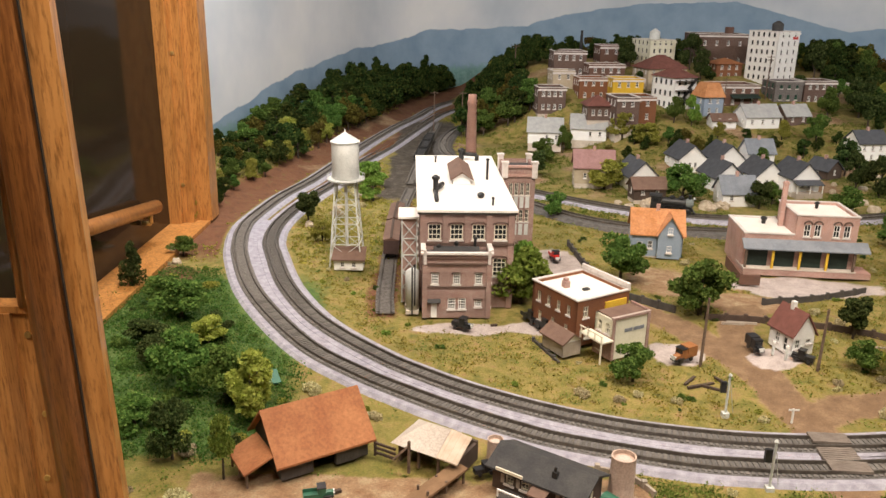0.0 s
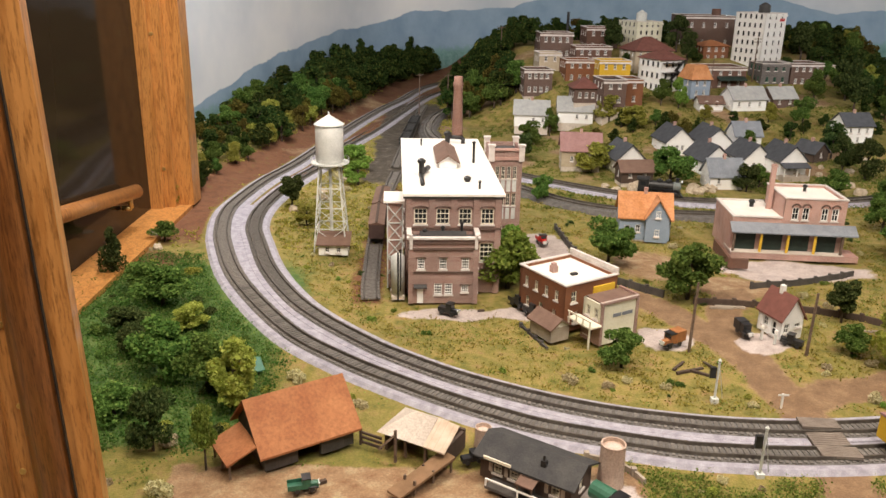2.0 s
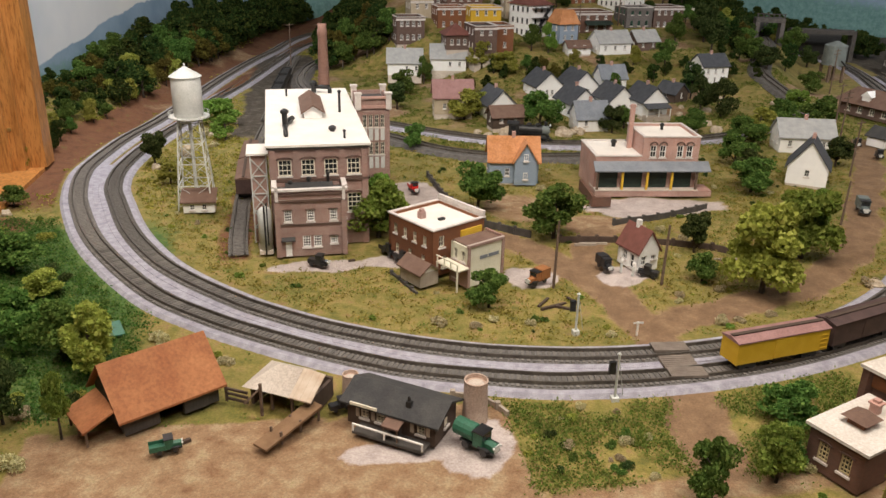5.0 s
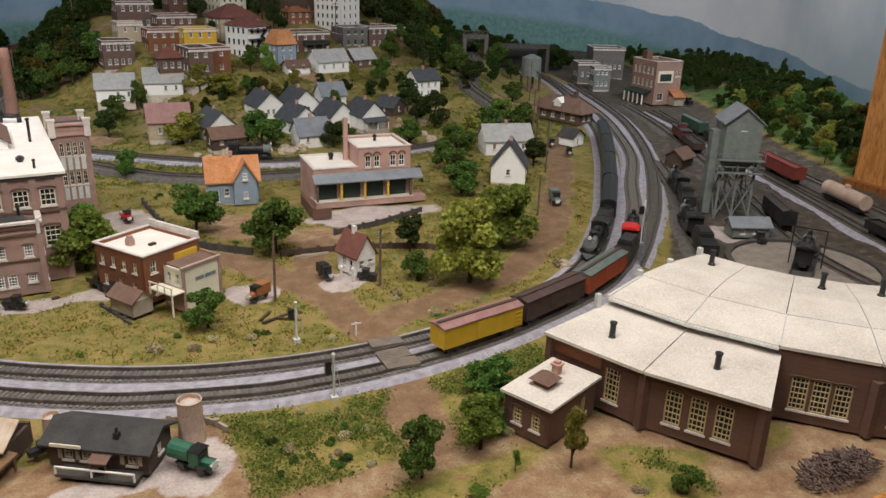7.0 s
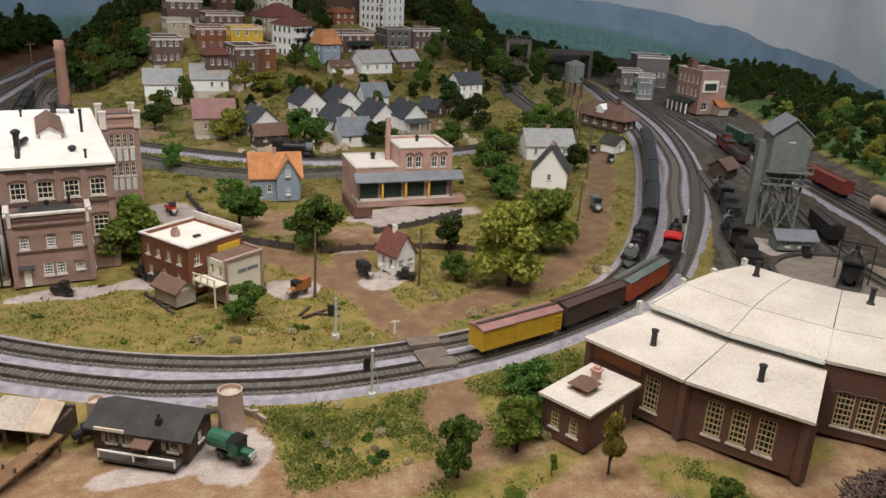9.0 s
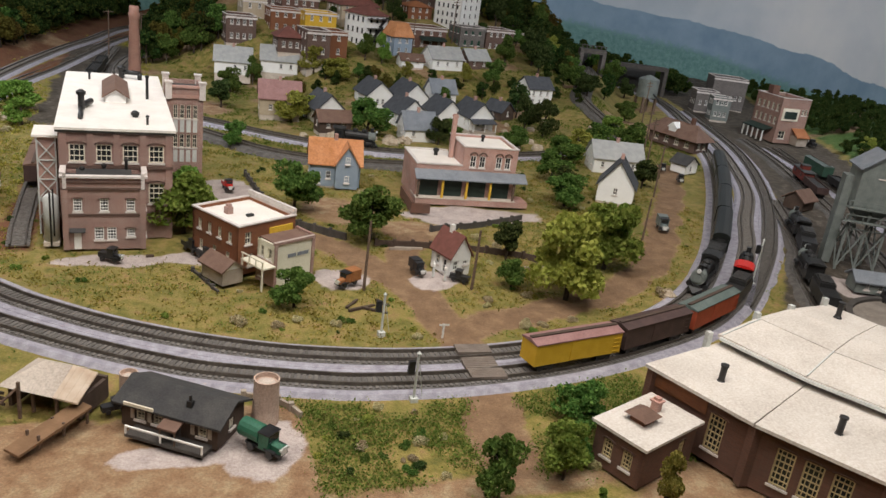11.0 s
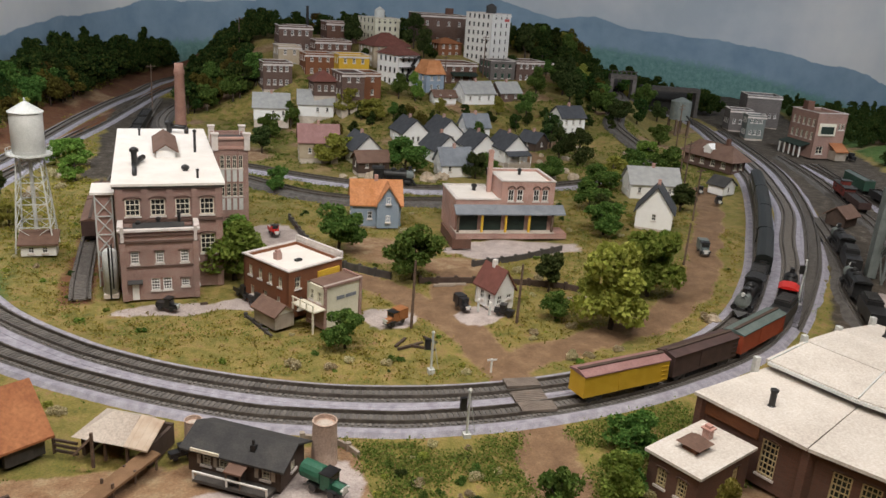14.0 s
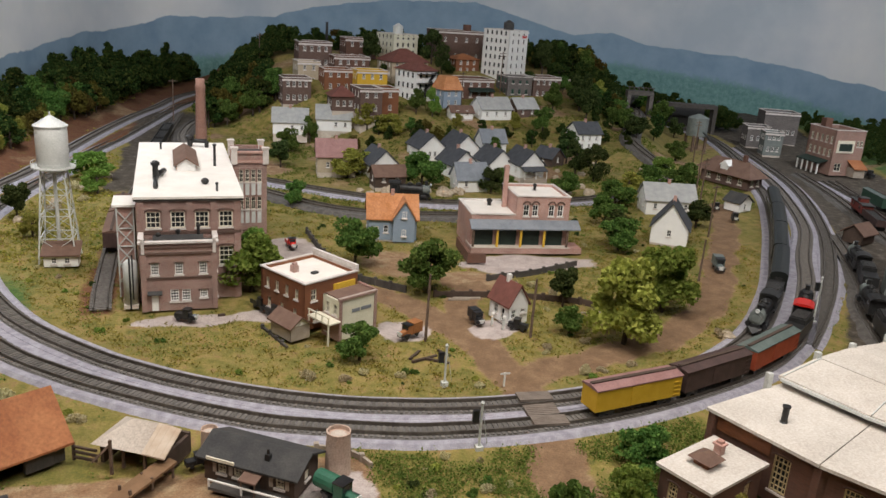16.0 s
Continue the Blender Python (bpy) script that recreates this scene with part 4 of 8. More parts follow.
corners = [(-1, -1), (1, -1), (1, 1), (-1, 1)]
for sx, sy in corners:
    part("leg", Solid().beam(leg_at(sx, sy, 0), leg_at(sx, sy, 3.15), 0.045), STEEL_PALE, wt)
levels = [0.1, 0.85, 1.6, 2.3, 3.0]
for k in range(4):
    p, q2 = corners[k], corners[(k + 1) % 4]
    s = Solid()
    for a, b in zip(levels, levels[1:]):
        s.beam(leg_at(*p, a), leg_at(*q2, b), 0.016).beam(leg_at(*q2, a), leg_at(*p, b), 0.016).beam(leg_at(*p, b), leg_at(*q2, b), 0.03)
    part("brace", s, STEEL_PALE, wt)
part("riser_pipe", Solid().tube((0, 0, 0), (0, 0, 3.1), 0.06), STEEL_PALE, wt)
hut = thing("pump_hut", -3.32, 27.25, 0, 0, "small pale hut with a brown roof under the water tower", "hut")
shell(hut, 1.04, 0.5, 0.36, WHITE_PAINT, WHITE_PAINT, {"front": [(0.22, 0.1, 0.16, 0.2, 2, 2), (0.62, 0.1, 0.16, 0.2, 2, 2)]}, 0.05)
part("roof", Solid().sheet([(-0.08, -0.1, 0.42), (1.12, -0.1, 0.42), (1.12, 0.6, 0.72), (-0.08, 0.6, 0.72)], 0.05), ROOF_BROWN, hut)

# brown brick shop with white roof
shop = thing("brick_shop", 4.42, 21.05, 0, 32.0, "two-storey brown brick shop with a white flat roof", "shop")
W, D, H = 1.95, 2.05, 1.4
shell(shop, W, D, H, BRICK_BROWN, TRIM_CREAM, {"front": [(0.22, 0.85, 0.2, 0.34, 2, 2), (0.3, 0.2, 0.2, 0.36, 2, 2)], "left": row(0.1, 1.9, 4, 0.85, 0.16, 0.3, 2, 2) + row(0.1, 1.9, 3, 0.25, 0.16, 0.3, 2, 2)})
flat_roof(shop, W, D, H, ROOF_WHITE, STONE_TRIM, para=0.08)
part("chimney", Solid().box(0.5, 1.15, H - 0.08, 0.68, 1.33, H + 0.12).box(0.53, 1.18, H + 0.12, 0.65, 1.3, H + 0.2), BRICK_PINK, shop)
part("skylight", Solid().box(0.85, 0.7, H - 0.08, 1.05, 0.82, H - 0.02), IRON_BLACK, shop)
part("sign_board", Solid().box(1.02, -0.05, 0.62, 1.82, -0.003, 1.2), YELLOW_PAINT, shop, "yellow painted sign board with an orange panel")
part("sign_panel", Solid().box(1.12, -0.06, 0.68, 1.72, -0.053, 0.98), TRUCK_ORANGE, shop)
part("false_front", Solid().box(W - 0.06, 0.0, H + 0.05, W + 0.03, D, H + 0.2), STONE_TRIM, shop)

# cream sided store with balcony
cream = thing("cream_store", 5.28, 20.25, 0, 30.0, "narrow brick store with a cream painted side wall", "store")
W, D, H = 1.28, 0.75, 1.18
shell(cream, W, D, H, CREAM, TRIM_CREAM, {"left": [(0.12, 0.72, 0.16, 0.3, 2, 2), (0.45, 0.72, 0.16, 0.3, 2, 2), (0.12, 0.15, 0.2, 0.35, 2, 2)]})
part("roof", Solid().box(0.05, 0.05, H - 0.02, W - 0.05, D - 0.03, H + 0.04), ROOF_BROWN, cream)
part("corner_trim", Solid().box(-0.03, -0.04, 0, 0.06, -0.003, H).box(W - 0.06, -0.04, 0, W + 0.03, -0.003, H).box(-0.03, -0.04, H + 0.003, W + 0.03, 0.05, H + 0.08).box(W - 0.03, 0.05, H - 0.05, W + 0.04, D, H + 0.1), BRICK_RED, cream)
part("facade", Solid().box(-0.03, 0.0, 0, -0.003, D, 0.66), BRICK_RED, cream)
part("sign_lettering", Solid().box(0.42, -0.012, 0.76, 0.7, -0.004, 0.86).box(0.74, -0.012, 0.76, 1.12, -0.004, 0.86), ROOF_BLUEGREY, cream, "faded painted lettering as plain bars")
bal = Solid().box(-0.45, -0.1, 0.6, -0.035, D + 0.1, 0.64)
for y in (-0.08, 0.2, 0.48, 0.78):
    bal.box(-0.45, y, 0.64, -0.42, y + 0.03, 0.8)
bal.box(-0.45, -0.1, 0.8, -0.42, D + 0.1, 0.83)
part("balcony", bal, TRIM_CREAM, cream, "cream wooden balcony")
for y in (-0.08, D + 0.04):
    part("post", Solid().box(-0.45, y, 0, -0.41, y + 0.04, 0.6), TRIM_CREAM, cream)

# small shed
shed = thing("grey_shed", 3.98, 20.35, 0, 30.0, "small pale shed with a brown tin roof", "shed")
shell(shed, 0.62, 0.95, 0.42, PLANK_WORN, TRIM_CREAM, {}, 0.05)
gable(shed, 0.62, 0.95, 0.42, 0.22, ROOF_BROWN, WHITE_PAINT, 0.08, "y")

# filling station
gas = thing("filling_station", 10.42, 20.75, 0, 18.0, "small white filling station with a steep maroon roof", "filling station")
shell(gas, 0.72, 0.95, 0.66, CLAP_WHITE, WHITE_PAINT, {"front": [(0.1, 0.2, 0.18, 0.28, 2, 2), (0.45, 0.34, 0.18, 0.13, 2, 1)], "left": [(0.2, 0.2, 0.2, 0.3, 2, 2), (0.55, 0.05, 0.18, 0.42, 1, 2)]}, 0.05)
gable(gas, 0.72, 0.95, 0.66, 0.56, ROOF_MAROON, CLAP_WHITE, 0.07, "y")
part("chimney", Solid().box(0.3, 0.5, 1.1, 0.42, 0.62, 1.42), WHITE_PAINT, gas)


# freight house
fh = thing("freight_house", 11.5, 28.06, 0, -5.0, "pink brick freight house with loading dock and awning", "freight house")
part("dock", Solid().box(0, -0.35, 0, 3.9, 0.5, 0.22), BRICK_PINK, fh, "raised brick loading dock")
part("dock_deck", Solid().box(-0.02, -0.37, 0.223, 3.92, 0.6, 0.26), CONCRETE, fh)
shell(fh, 1.75, 2.4, 1.45, BRICK_PINK, TRIM_CREAM, {})
part("roof", Solid().box(0.08, 0.1, 1.4, 1.75, 2.3, 1.453), ROOF_WHITE, fh)
part("coping", Solid().box(-0.03, -0.03, 1.456, 1.75, 0.1, 1.5).box(-0.03, 0.1, 1.456, 0.1, 2.43, 1.5).box(0.1, 2.3, 1.456, 1.75, 2.43, 1.5), STONE_TRIM, fh)
up2 = [(0.28 + k, 1.42, 0.24, 0.46, 2, 2, 0.9) for k in (0, 0.36, 1.02, 1.38)]
hi = thing("freight_office", 13.24, 27.9, 0, -5.0, "two-storey pink brick office block with arched windows", "office")
shell(hi, 2.15, 2.2, 2.2, BRICK_PINK, WHITE_PAINT, {"front": up2})
flat_roof(hi, 2.15, 2.2, 2.2, ROOF_WHITE, STONE_TRIM, para=0.08)
vent(hi, 1.1, 1.4, 2.15, 0.06, 0.16)
vent(fh, 1.05, 1.5, 1.45, 0.08, 0.16)
part("awning", Solid().sheet([(-0.08, -0.42, 1.02), (4.3, -0.42, 1.02), (4.3, 0.0, 1.28), (-0.08, 0.0, 1.28)], 0.05), ROOF_BLUEGREY, fh, "blue-grey metal awning")
for k in range(4):
    part("bay_door", Solid().box(0.15 + k * 0.94, -0.05, 0.27, 0.88 + k * 0.94, -0.005, 0.95), DOOR_BLACKGREEN, fh, "blackish green loading bay door")
for k in range(5):
    part("post", Solid().box(0.02 + k * 0.94, -0.33, 0.263, 0.1 + k * 0.94, -0.26, 1.03), YELLOW_PAINT if 0 < k < 4 else POLE_WOOD, fh)
part("chimney", Solid().box(1.52, 1.2, 1.456, 1.68, 1.36, 3.15).box(1.5, 1.18, 3.05, 1.7, 1.38, 3.1), BRICK_PINK, fh)
part("ramp", Solid().profile([(-0.35, 0.0), (0.5, 0.0), (0.5, 0.22), (-0.35, 0.22)], 3.9, 4.45), BRICK_PINK, fh)
part("side_wall", Solid().box(-0.4, -1.5, 0, -0.3, 0.6, 0.4).box(-0.3, -1.5, 0, 0.3, -1.4, 0.35), BRICK_DARK, fh)


# ---- wooden houses ----
def house(x, y, turn, w, d, h, rise, roof, wall, label, along="x", windows=None, porch=False, chimney=True, z=None, sides_on=True):
    z = height(x + w / 2, y + d / 2) if z is None else z
    b = thing("house", x, y, z, turn, label, "house", "houses of the town")
    n = max(1, int(w / 0.7))
    op = {"front": windows if windows is not None else row(0.08, w - 0.08, n, 0.28, 0.17, 0.28, 2, 2)}
    if sides_on:
        m = max(1, int(d / 0.7))
        op["left"] = op["right"] = row(0.08, d - 0.08, m, 0.28, 0.17, 0.28, 2, 2)
    shell(b, w, d, h, wall, WHITE_PAINT, op, 0.05, -0.0)
    part("foundation", Solid().box(0.02, 0.02, -0.5, w - 0.02, d - 0.02, -0.003), CONCRETE, b)
    gable(b, w, d, h, rise, roof, wall, 0.1, along)
    if chimney:
        part("chimney", Solid().box(w * 0.5 - 0.07, d * 0.5 - 0.07, h + rise - 0.15, w * 0.5 + 0.07, d * 0.5 + 0.07, h + rise + 0.22), BRICK_PINK, b)
    if porch:
        part("porch_roof", Solid().sheet([(0.0, -0.5, 0.5), (w, -0.5, 0.5), (w, 0.0, 0.66), (0.0, 0.0, 0.66)], 0.04), roof, b)
        part("porch_floor", Solid().box(0.02, -0.48, -0.3, w - 0.02, -0.003, 0.05), PLANK_WORN, b)
        for px in (0.03, w / 2, w - 0.07):
            part("porch_post", Solid().box(px, -0.46, 0.05, px + 0.04, -0.42, 0.5), WHITE_PAINT, b)
    return b


blue = house(7.85, 29.75, -8, 1.9, 1.5, 0.92, 0.75, ROOF_ORANGE, CLAP_BLUE, "blue clapboard house with a rusty orange roof", "x", [(0.2, 0.1, 0.2, 0.45, 1, 1), (0.6, 0.3, 0.18, 0.3, 2, 2)], z=0.0)
part("gable_wing", Solid().box(0.95, -0.25, 0, 1.8, 0.1, 0.95), CLAP_BLUE, blue)
q = Solid().profile([(0.95, 0.953), (1.8, 0.953), (1.375, 1.6)], -0.25, 0.6)
q.v = [(yy, xx, zz) for xx, yy, zz in q.v]
part("wing_gable", q, CLAP_BLUE, blue)
s = Solid().sheet([(0.87, -0.34, 0.9), (0.87, 0.75, 0.9), (1.375, 0.75, 1.69), (1.375, -0.34, 1.69)][::-1], 0.05).sheet([(1.88, 0.75, 0.9), (1.88, -0.34, 0.9), (1.375, -0.34, 1.69), (1.375, 0.75, 1.69)][::-1], 0.05)
part("wing_roof", s, ROOF_ORANGE, blue)
for zz in (0.25, 0.98):
    window_in(blue, Matrix.Translation((0, -0.3, 0)), 1.29, zz, 0.17, 0.26, 2, 2, WHITE_PAINT)

house(19.75, 28.75, -35, 1.5, 1.5, 0.75, 1.0, ROOF_SLATE, CLAP_WHITE, "white clapboard house with a steep dark roof", "y", [(0.65, 0.35, 0.18, 0.28, 2, 2)], z=0.0)
house(22.05, 33.2, -14, 2.4, 1.5, 0.75, 0.65, ROOF_GREY, CLAP_WHITE, "white farmhouse with a weathered grey tin roof", "x", z=0.0)
COTTAGE = "white cottage with a grey shingle roof"
house(5.7, 51.0, -6, 2.15, 1.6, 0.8, 0.75, ROOF_GREY, CLAP_WHITE, COTTAGE, "x", row(0.9, 2.1, 2, 0.3, 0.17, 0.28, 2, 2), z=0.5)
house(8.45, 51.0, -6, 2.2, 1.6, 0.8, 0.75, ROOF_GREY, CLAP_WHITE, COTTAGE, "x", row(0.9, 2.1, 2, 0.3, 0.17, 0.28, 2, 2), z=0.76)
house(7.25, 41.0, -4, 2.0, 1.4, 0.9, 0.75, CAR_ROOF_PINK, CLAP_TAN, "tan house with a faded pink tin roof", "x", z=0.22)
house(9.75, 38.1, 6, 1.6, 1.0, 0.6, 0.42, ROOF_BROWN, PLANK_BROWN, "low dark brown wooden shed with a brown roof", "x", z=0.1, chimney=False)
# gable ends that face the tracks: middle of the gable, depth of the house
for x, y, z, w, turn, porch in ((14.25, 44.0, 0.3, 1.6, 8, False), (16.15, 43.5, 0.42, 1.55, 8, False), (15.15, 40.5, 0.06, 1.55, 10, True), (17.5, 41.2, 0.02, 1.5, 8, False), (18.85, 40.0, 0.2, 1.45, 7, True), (10.75, 40.5, 0.02, 1.5, 10, False)):
    house(x - w / 2 * math.cos(radians(turn)), y - w / 2 * math.sin(radians(turn)), turn, w, 2.0, 0.75, 0.72, ROOF_SLATE, CLAP_WHITE, "white clapboard house with a steep dark slate roof", "y", [(w / 2 - 0.25, 0.25, 0.18, 0.3, 2, 2), (w / 2 + 0.07, 0.25, 0.18, 0.3, 2, 2)], porch=porch, z=z)
house(13.9, 37.6, 2, 1.6, 1.3, 0.68, 0.7, ROOF_BLUEGREY, CLAP_WHITE, "white house with a blue-grey roof", "x", z=0.0)
house(17.5, 44.6, 4, 1.5, 1.3, 0.75, 0.65, ROOF_BLUEGREY, CLAP_WHITE, "white house with a slate-blue roof", "x", z=0.6)
house(24.3, 46.0, 8, 1.75, 1.5, 1.15, 0.6, ROOF_SLATE, CLAP_WHITE, "two-storey white house with a slate roof", "x", row(0.1, 1.65, 3, 0.18, 0.17, 0.3, 2, 2) + row(0.1, 1.65, 3, 0.7, 0.17, 0.3, 2, 2), z=0.62)
house(21.3, 43.0, 30, 1.2, 1.3, 0.55, 0.5, ROOF_SLATE, PLANK_BROWN, "small brown house with a dark roof", "y")
house(19.1, 50.0, 12, 2.3, 1.5, 0.75, 0.65, ROOF_GREY, CLAP_WHITE, "white cottage with a grey roof and chimney", "x", z=1.85)
house(17.05, 50.0, 4, 1.5, 1.0, 0.45, 0.35, ROOF_BROWN, CLAP_WHITE, "low white outbuilding with a brown roof", "x", chimney=False, z=1.88)
house(21.9, 50.8, 14, 1.7, 1.4, 0.65, 0.6, ROOF_GREY, BRICK_TOWN, "brick cottage with a grey roof", "x", z=1.95)


# ---- room: painted backdrop, window frames, shell ----
RIDGE_S = [0.0, 0.06, 0.094, 0.13, 0.17, 0.217, 0.256, 0.282, 0.33, 0.351, 0.374, 0.403, 0.44, 0.482, 0.512, 0.544, 0.57, 0.592, 0.636, 0.68, 0.71, 0.735, 0.767, 0.835, 0.863, 1.0]
RIDGE_Z = [1.8, 2.4, 3.0, 3.8, 4.3, 5.1, 5.3, 6.3, 6.4, 6.7, 7.7, 8.6, 9.15, 9.3, 8.0, 6.6, 7.2, 6.2, 5.9, 5.4, 4.6, 4.5, 3.5, 3.0, 2.5, 2.3]
HAZE_S = [0.0, 0.064, 0.2, 0.3, 0.45, 0.58, 0.62, 0.655, 0.69, 0.72, 0.757, 0.81, 1.0]
HAZE_Z = [1.9, 2.3, 2.5, 3.0, 4.0, 4.2, 3.7, 3.3, 2.5, 1.9, 1.5, 1.2, 1.2]


def backdrop():
    """A curved painted wall: sky, cloud, blue ridges and hazy forest."""
    line = spline([(-12.4, 34.2), (-12.6, 42), (-11.5, 52), (-9, 64), (-4, 76), (6, 83), (18, 85), (32, 84), (46, 79), (57, 67), (58, 52), (52, 38), (44, 27), (38, 22.4)], 1.0)
    me = bpy.data.meshes.new("backdrop")
    n, zs = len(line), (-2, 4, 10, 20, 34)
    me.from_pydata([(p.x * U, p.y * U, z * U) for z in zs for p in line], [], [(j * n + k, (j + 1) * n + k, (j + 1) * n + k + 1, j * n + k + 1) for j in range(len(zs) - 1) for k in range(n - 1)])
    ridge, hills, run = [], [], []
    for z in zs:
        for k in range(n):
            s = k / (n - 1)
            ridge.append(float(np.interp(s, RIDGE_S, RIDGE_Z)))
            hills.append(float(np.interp(s, HAZE_S, HAZE_Z)) + 0.25 * noise.noise((s * 20, 4, 0)))
            run.append(k * 1.0)
    for name, vals in (("ridge", ridge), ("hills", hills), ("run", run), ("high", [z for z in zs for _ in range(n)])):
        me.attributes.new(name, "FLOAT", "POINT").data.foreach_set("value", vals)
    m, nn, l, bs = nodes("painted_backdrop")

    def att(name):
        a = nn.new("ShaderNodeAttribute")
        a.attribute_name = name
        return a.outputs["Fac"]

    com = nn.new("ShaderNodeCombineXYZ")
    l.new(att("run"), com.inputs[0])
    l.new(att("high"), com.inputs[2])
    vec = com.outputs[0]
    jag = noise_of(nn, l, vec, 0.35, 6, 0.6)
    leaf = noise_of(nn, l, vec, 2.2, 5, 0.75)
    cloud = noise_of(nn, l, vec, 0.07, 5, 0.55)
    sky = ramp(nn, l, cloud, [(0.35, (0.5, 0.57, 0.64)), (0.55, (0.7, 0.73, 0.77)), (0.7, (0.82, 0.83, 0.84))])
    over = sums(nn, l, "SUBTRACT", sums(nn, l, "ADD", att("ridge"), sums(nn, l, "MULTIPLY", jag, 0.9)), sums(nn, l, "ADD", att("high"), 0.45))
    blue = ramp(nn, l, jag, [(0.3, (0.2, 0.31, 0.43)), (0.7, (0.3, 0.42, 0.54))])
    col = mixed(nn, l, ramp(nn, l, over, [(0.0, (0, 0, 0)), (0.08, (1, 1, 1))]), sky, blue)
    low = sums(nn, l, "SUBTRACT", sums(nn, l, "ADD", att("hills"), sums(nn, l, "MULTIPLY", leaf, 2.4)), sums(nn, l, "ADD", att("high"), 1.2))
    haze = ramp(nn, l, leaf, [(0.3, (0.07, 0.19, 0.17)), (0.7, (0.22, 0.4, 0.37))])
    col = mixed(nn, l, ramp(nn, l, low, [(0.0, (0, 0, 0)), (0.6, (0.9, 0.9, 0.9))]), col, haze)
    l.new(col, bs.inputs["Base Color"])
    bs.inputs["Roughness"].default_value = 0.9
    me.materials.append(m)
    me.polygons.foreach_set("use_smooth", [True] * len(me.polygons))
    return tagged(new("backdrop", me), "painted backdrop of sky and blue mountains", "backdrop", "", "structure")


backdrop()
setting("floor", Solid().box(-70, -70, -20.4, 90, 95, -20), ROOM_PAINT, "plain room floor", "floor")
setting("ceiling", Solid().box(-70, -70, 44, 90, 95, 45), ROOM_PAINT, "plain room ceiling", "ceiling")
for name, a in (("wall_west", (-70, -70, -60, 95)), ("wall_east", (80, -70, 90, 95)), ("wall_south", (-60, -70, 80, -60)), ("wall_north", (-60, 90, 80, 95))):
    setting(name, Solid().box(a[0], a[1], -20, a[2], a[3], 44), ROOM_PAINT, "plain painted room wall", "wall")
fas = thing("layout_fascia", 0, 0, 0, 0, "varnished oak edge board of the layout", "trim", "", "structure")
part("board", Solid().box(-14, 6.2, -4, 40, 6.6, 0.12), OAK_PALE, fas)
part("cap", Solid().box(-14, 6.05, 0.123, 40, 6.75, 0.3), OAK_PALE, fas)

# left window in the side of the layout
win = thing("window_1", -10.4, 0, 0, 0, "dark window in a varnished oak frame", "window", "", "structure")
part("sill", Solid().box(-0.9, 13.0, -0.25, 0.95, 33.0, 0.12), OAK_PALE, win)
part("apron", Solid().box(-0.95, 13.0, -6, -0.75, 33.0, -0.253), OAK, win)
part("jamb", Solid().box(-0.95, 32.3, 0.123, -0.05, 33.9, 26), OAK_PALE, win)
part("jamb_stop", Solid().box(-0.047, 32.55, 0.123, 0.4, 33.8, 26), OAK_PALE, win)
part("jamb_edge", Solid().box(0.403, 32.95, 0.123, 1.05, 33.95, 26), OAK_PALE, win)
part("head", Solid().box(-1.0, 13.0, 24, 0.9, 32.3, 26), OAK, win)
part("pane", Solid().box(-0.62, 13.0, 0.123, -0.55, 32.3, 24), PANE_DIM, win)
for k, z in enumerate((7.1, 1.75, 13.0)):
    part("screw", Solid().tube((0.05, 32.5, z), (0.05, 32.56, z), 0.08, n=10), BRASS, win)
rail2 = thing("hand_rail", -10.6, 24.8, 2.2, 0, "round wooden hand rail with a brass bracket", "hand rail")
part("bar", Solid().tube((-0.2, -4.0, 0.5), (0.05, 5.1, -0.7), 0.27, n=14), OAK_DARK, rail2, smooth=True)
part("bracket", Solid().tube((0.03, 4.5, -1.2), (0.03, 4.5, -0.65), 0.09, n=10).tube((-0.3, 4.5, -1.2), (0.03, 4.5, -1.2), 0.09, n=10), BRASS, rail2, smooth=True)

# near door post
post = thing("oak_post", -5.5, 12.0, 5.0, 12, "tall rounded oak post with a pale edge strip", "post", "", "structure")
post.matrix_basis = pose(-5.5 * U, 12.0 * U, 5.0 * U, 0, -1.3, 12)
part("post_core", Solid().turn([(0.36, -25), (0.36, 38)], 20), OAK, post, smooth=True)
part("edge_strip", Solid().box(0.3, -0.22, -25, 0.68, 0.12, 38), OAK_PALE, post)
part("seal", Solid().box(0.28, -0.3, -25, 0.3, -0.1, 38), IRON_BLACK, post)
side = thing("oak_panel", -6.1, 12.6, 0, 0, "varnished oak panel with brass screws", "panel", "", "structure")
part("board", Solid().box(-4, 0.0, -20, 0.3, 0.3, 4.3), OAK_PALE, side)
part("cap", Solid().box(-4, -0.06, 4.303, 0.33, 0.33, 4.42), OAK_PALE, side)
part("batten", Solid().box(-0.62, -0.1, -20, -0.42, -0.003, 4.3), OAK_DARK, side)
part("frame_post", Solid().turn([(0.24, 4.42), (0.24, 40)], 14, (-0.1, 0.12, 0)), OAK_DARK, side, smooth=True)
for x, z in ((-0.2, 3.9), (-0.1, 2.4), (-0.25, 1.1)):
    part("screw", Solid().tube((x, -0.03, z), (x, 0.0, z), 0.06, n=10), BRASS, side)
# right-hand post
post2 = thing("oak_corner_post", 36.3, 21.2, 0, 0, "varnished oak corner post beside the backdrop", "post", "", "structure")
part("shaft", Solid().box(-0.9, -1.2, -6, 1.2, 1.4, 44), OAK_PALE, post2)
part("base", Solid().box(-1.3, -1.6, -0.4, 1.5, 1.6, 0.25), OAK, post2)


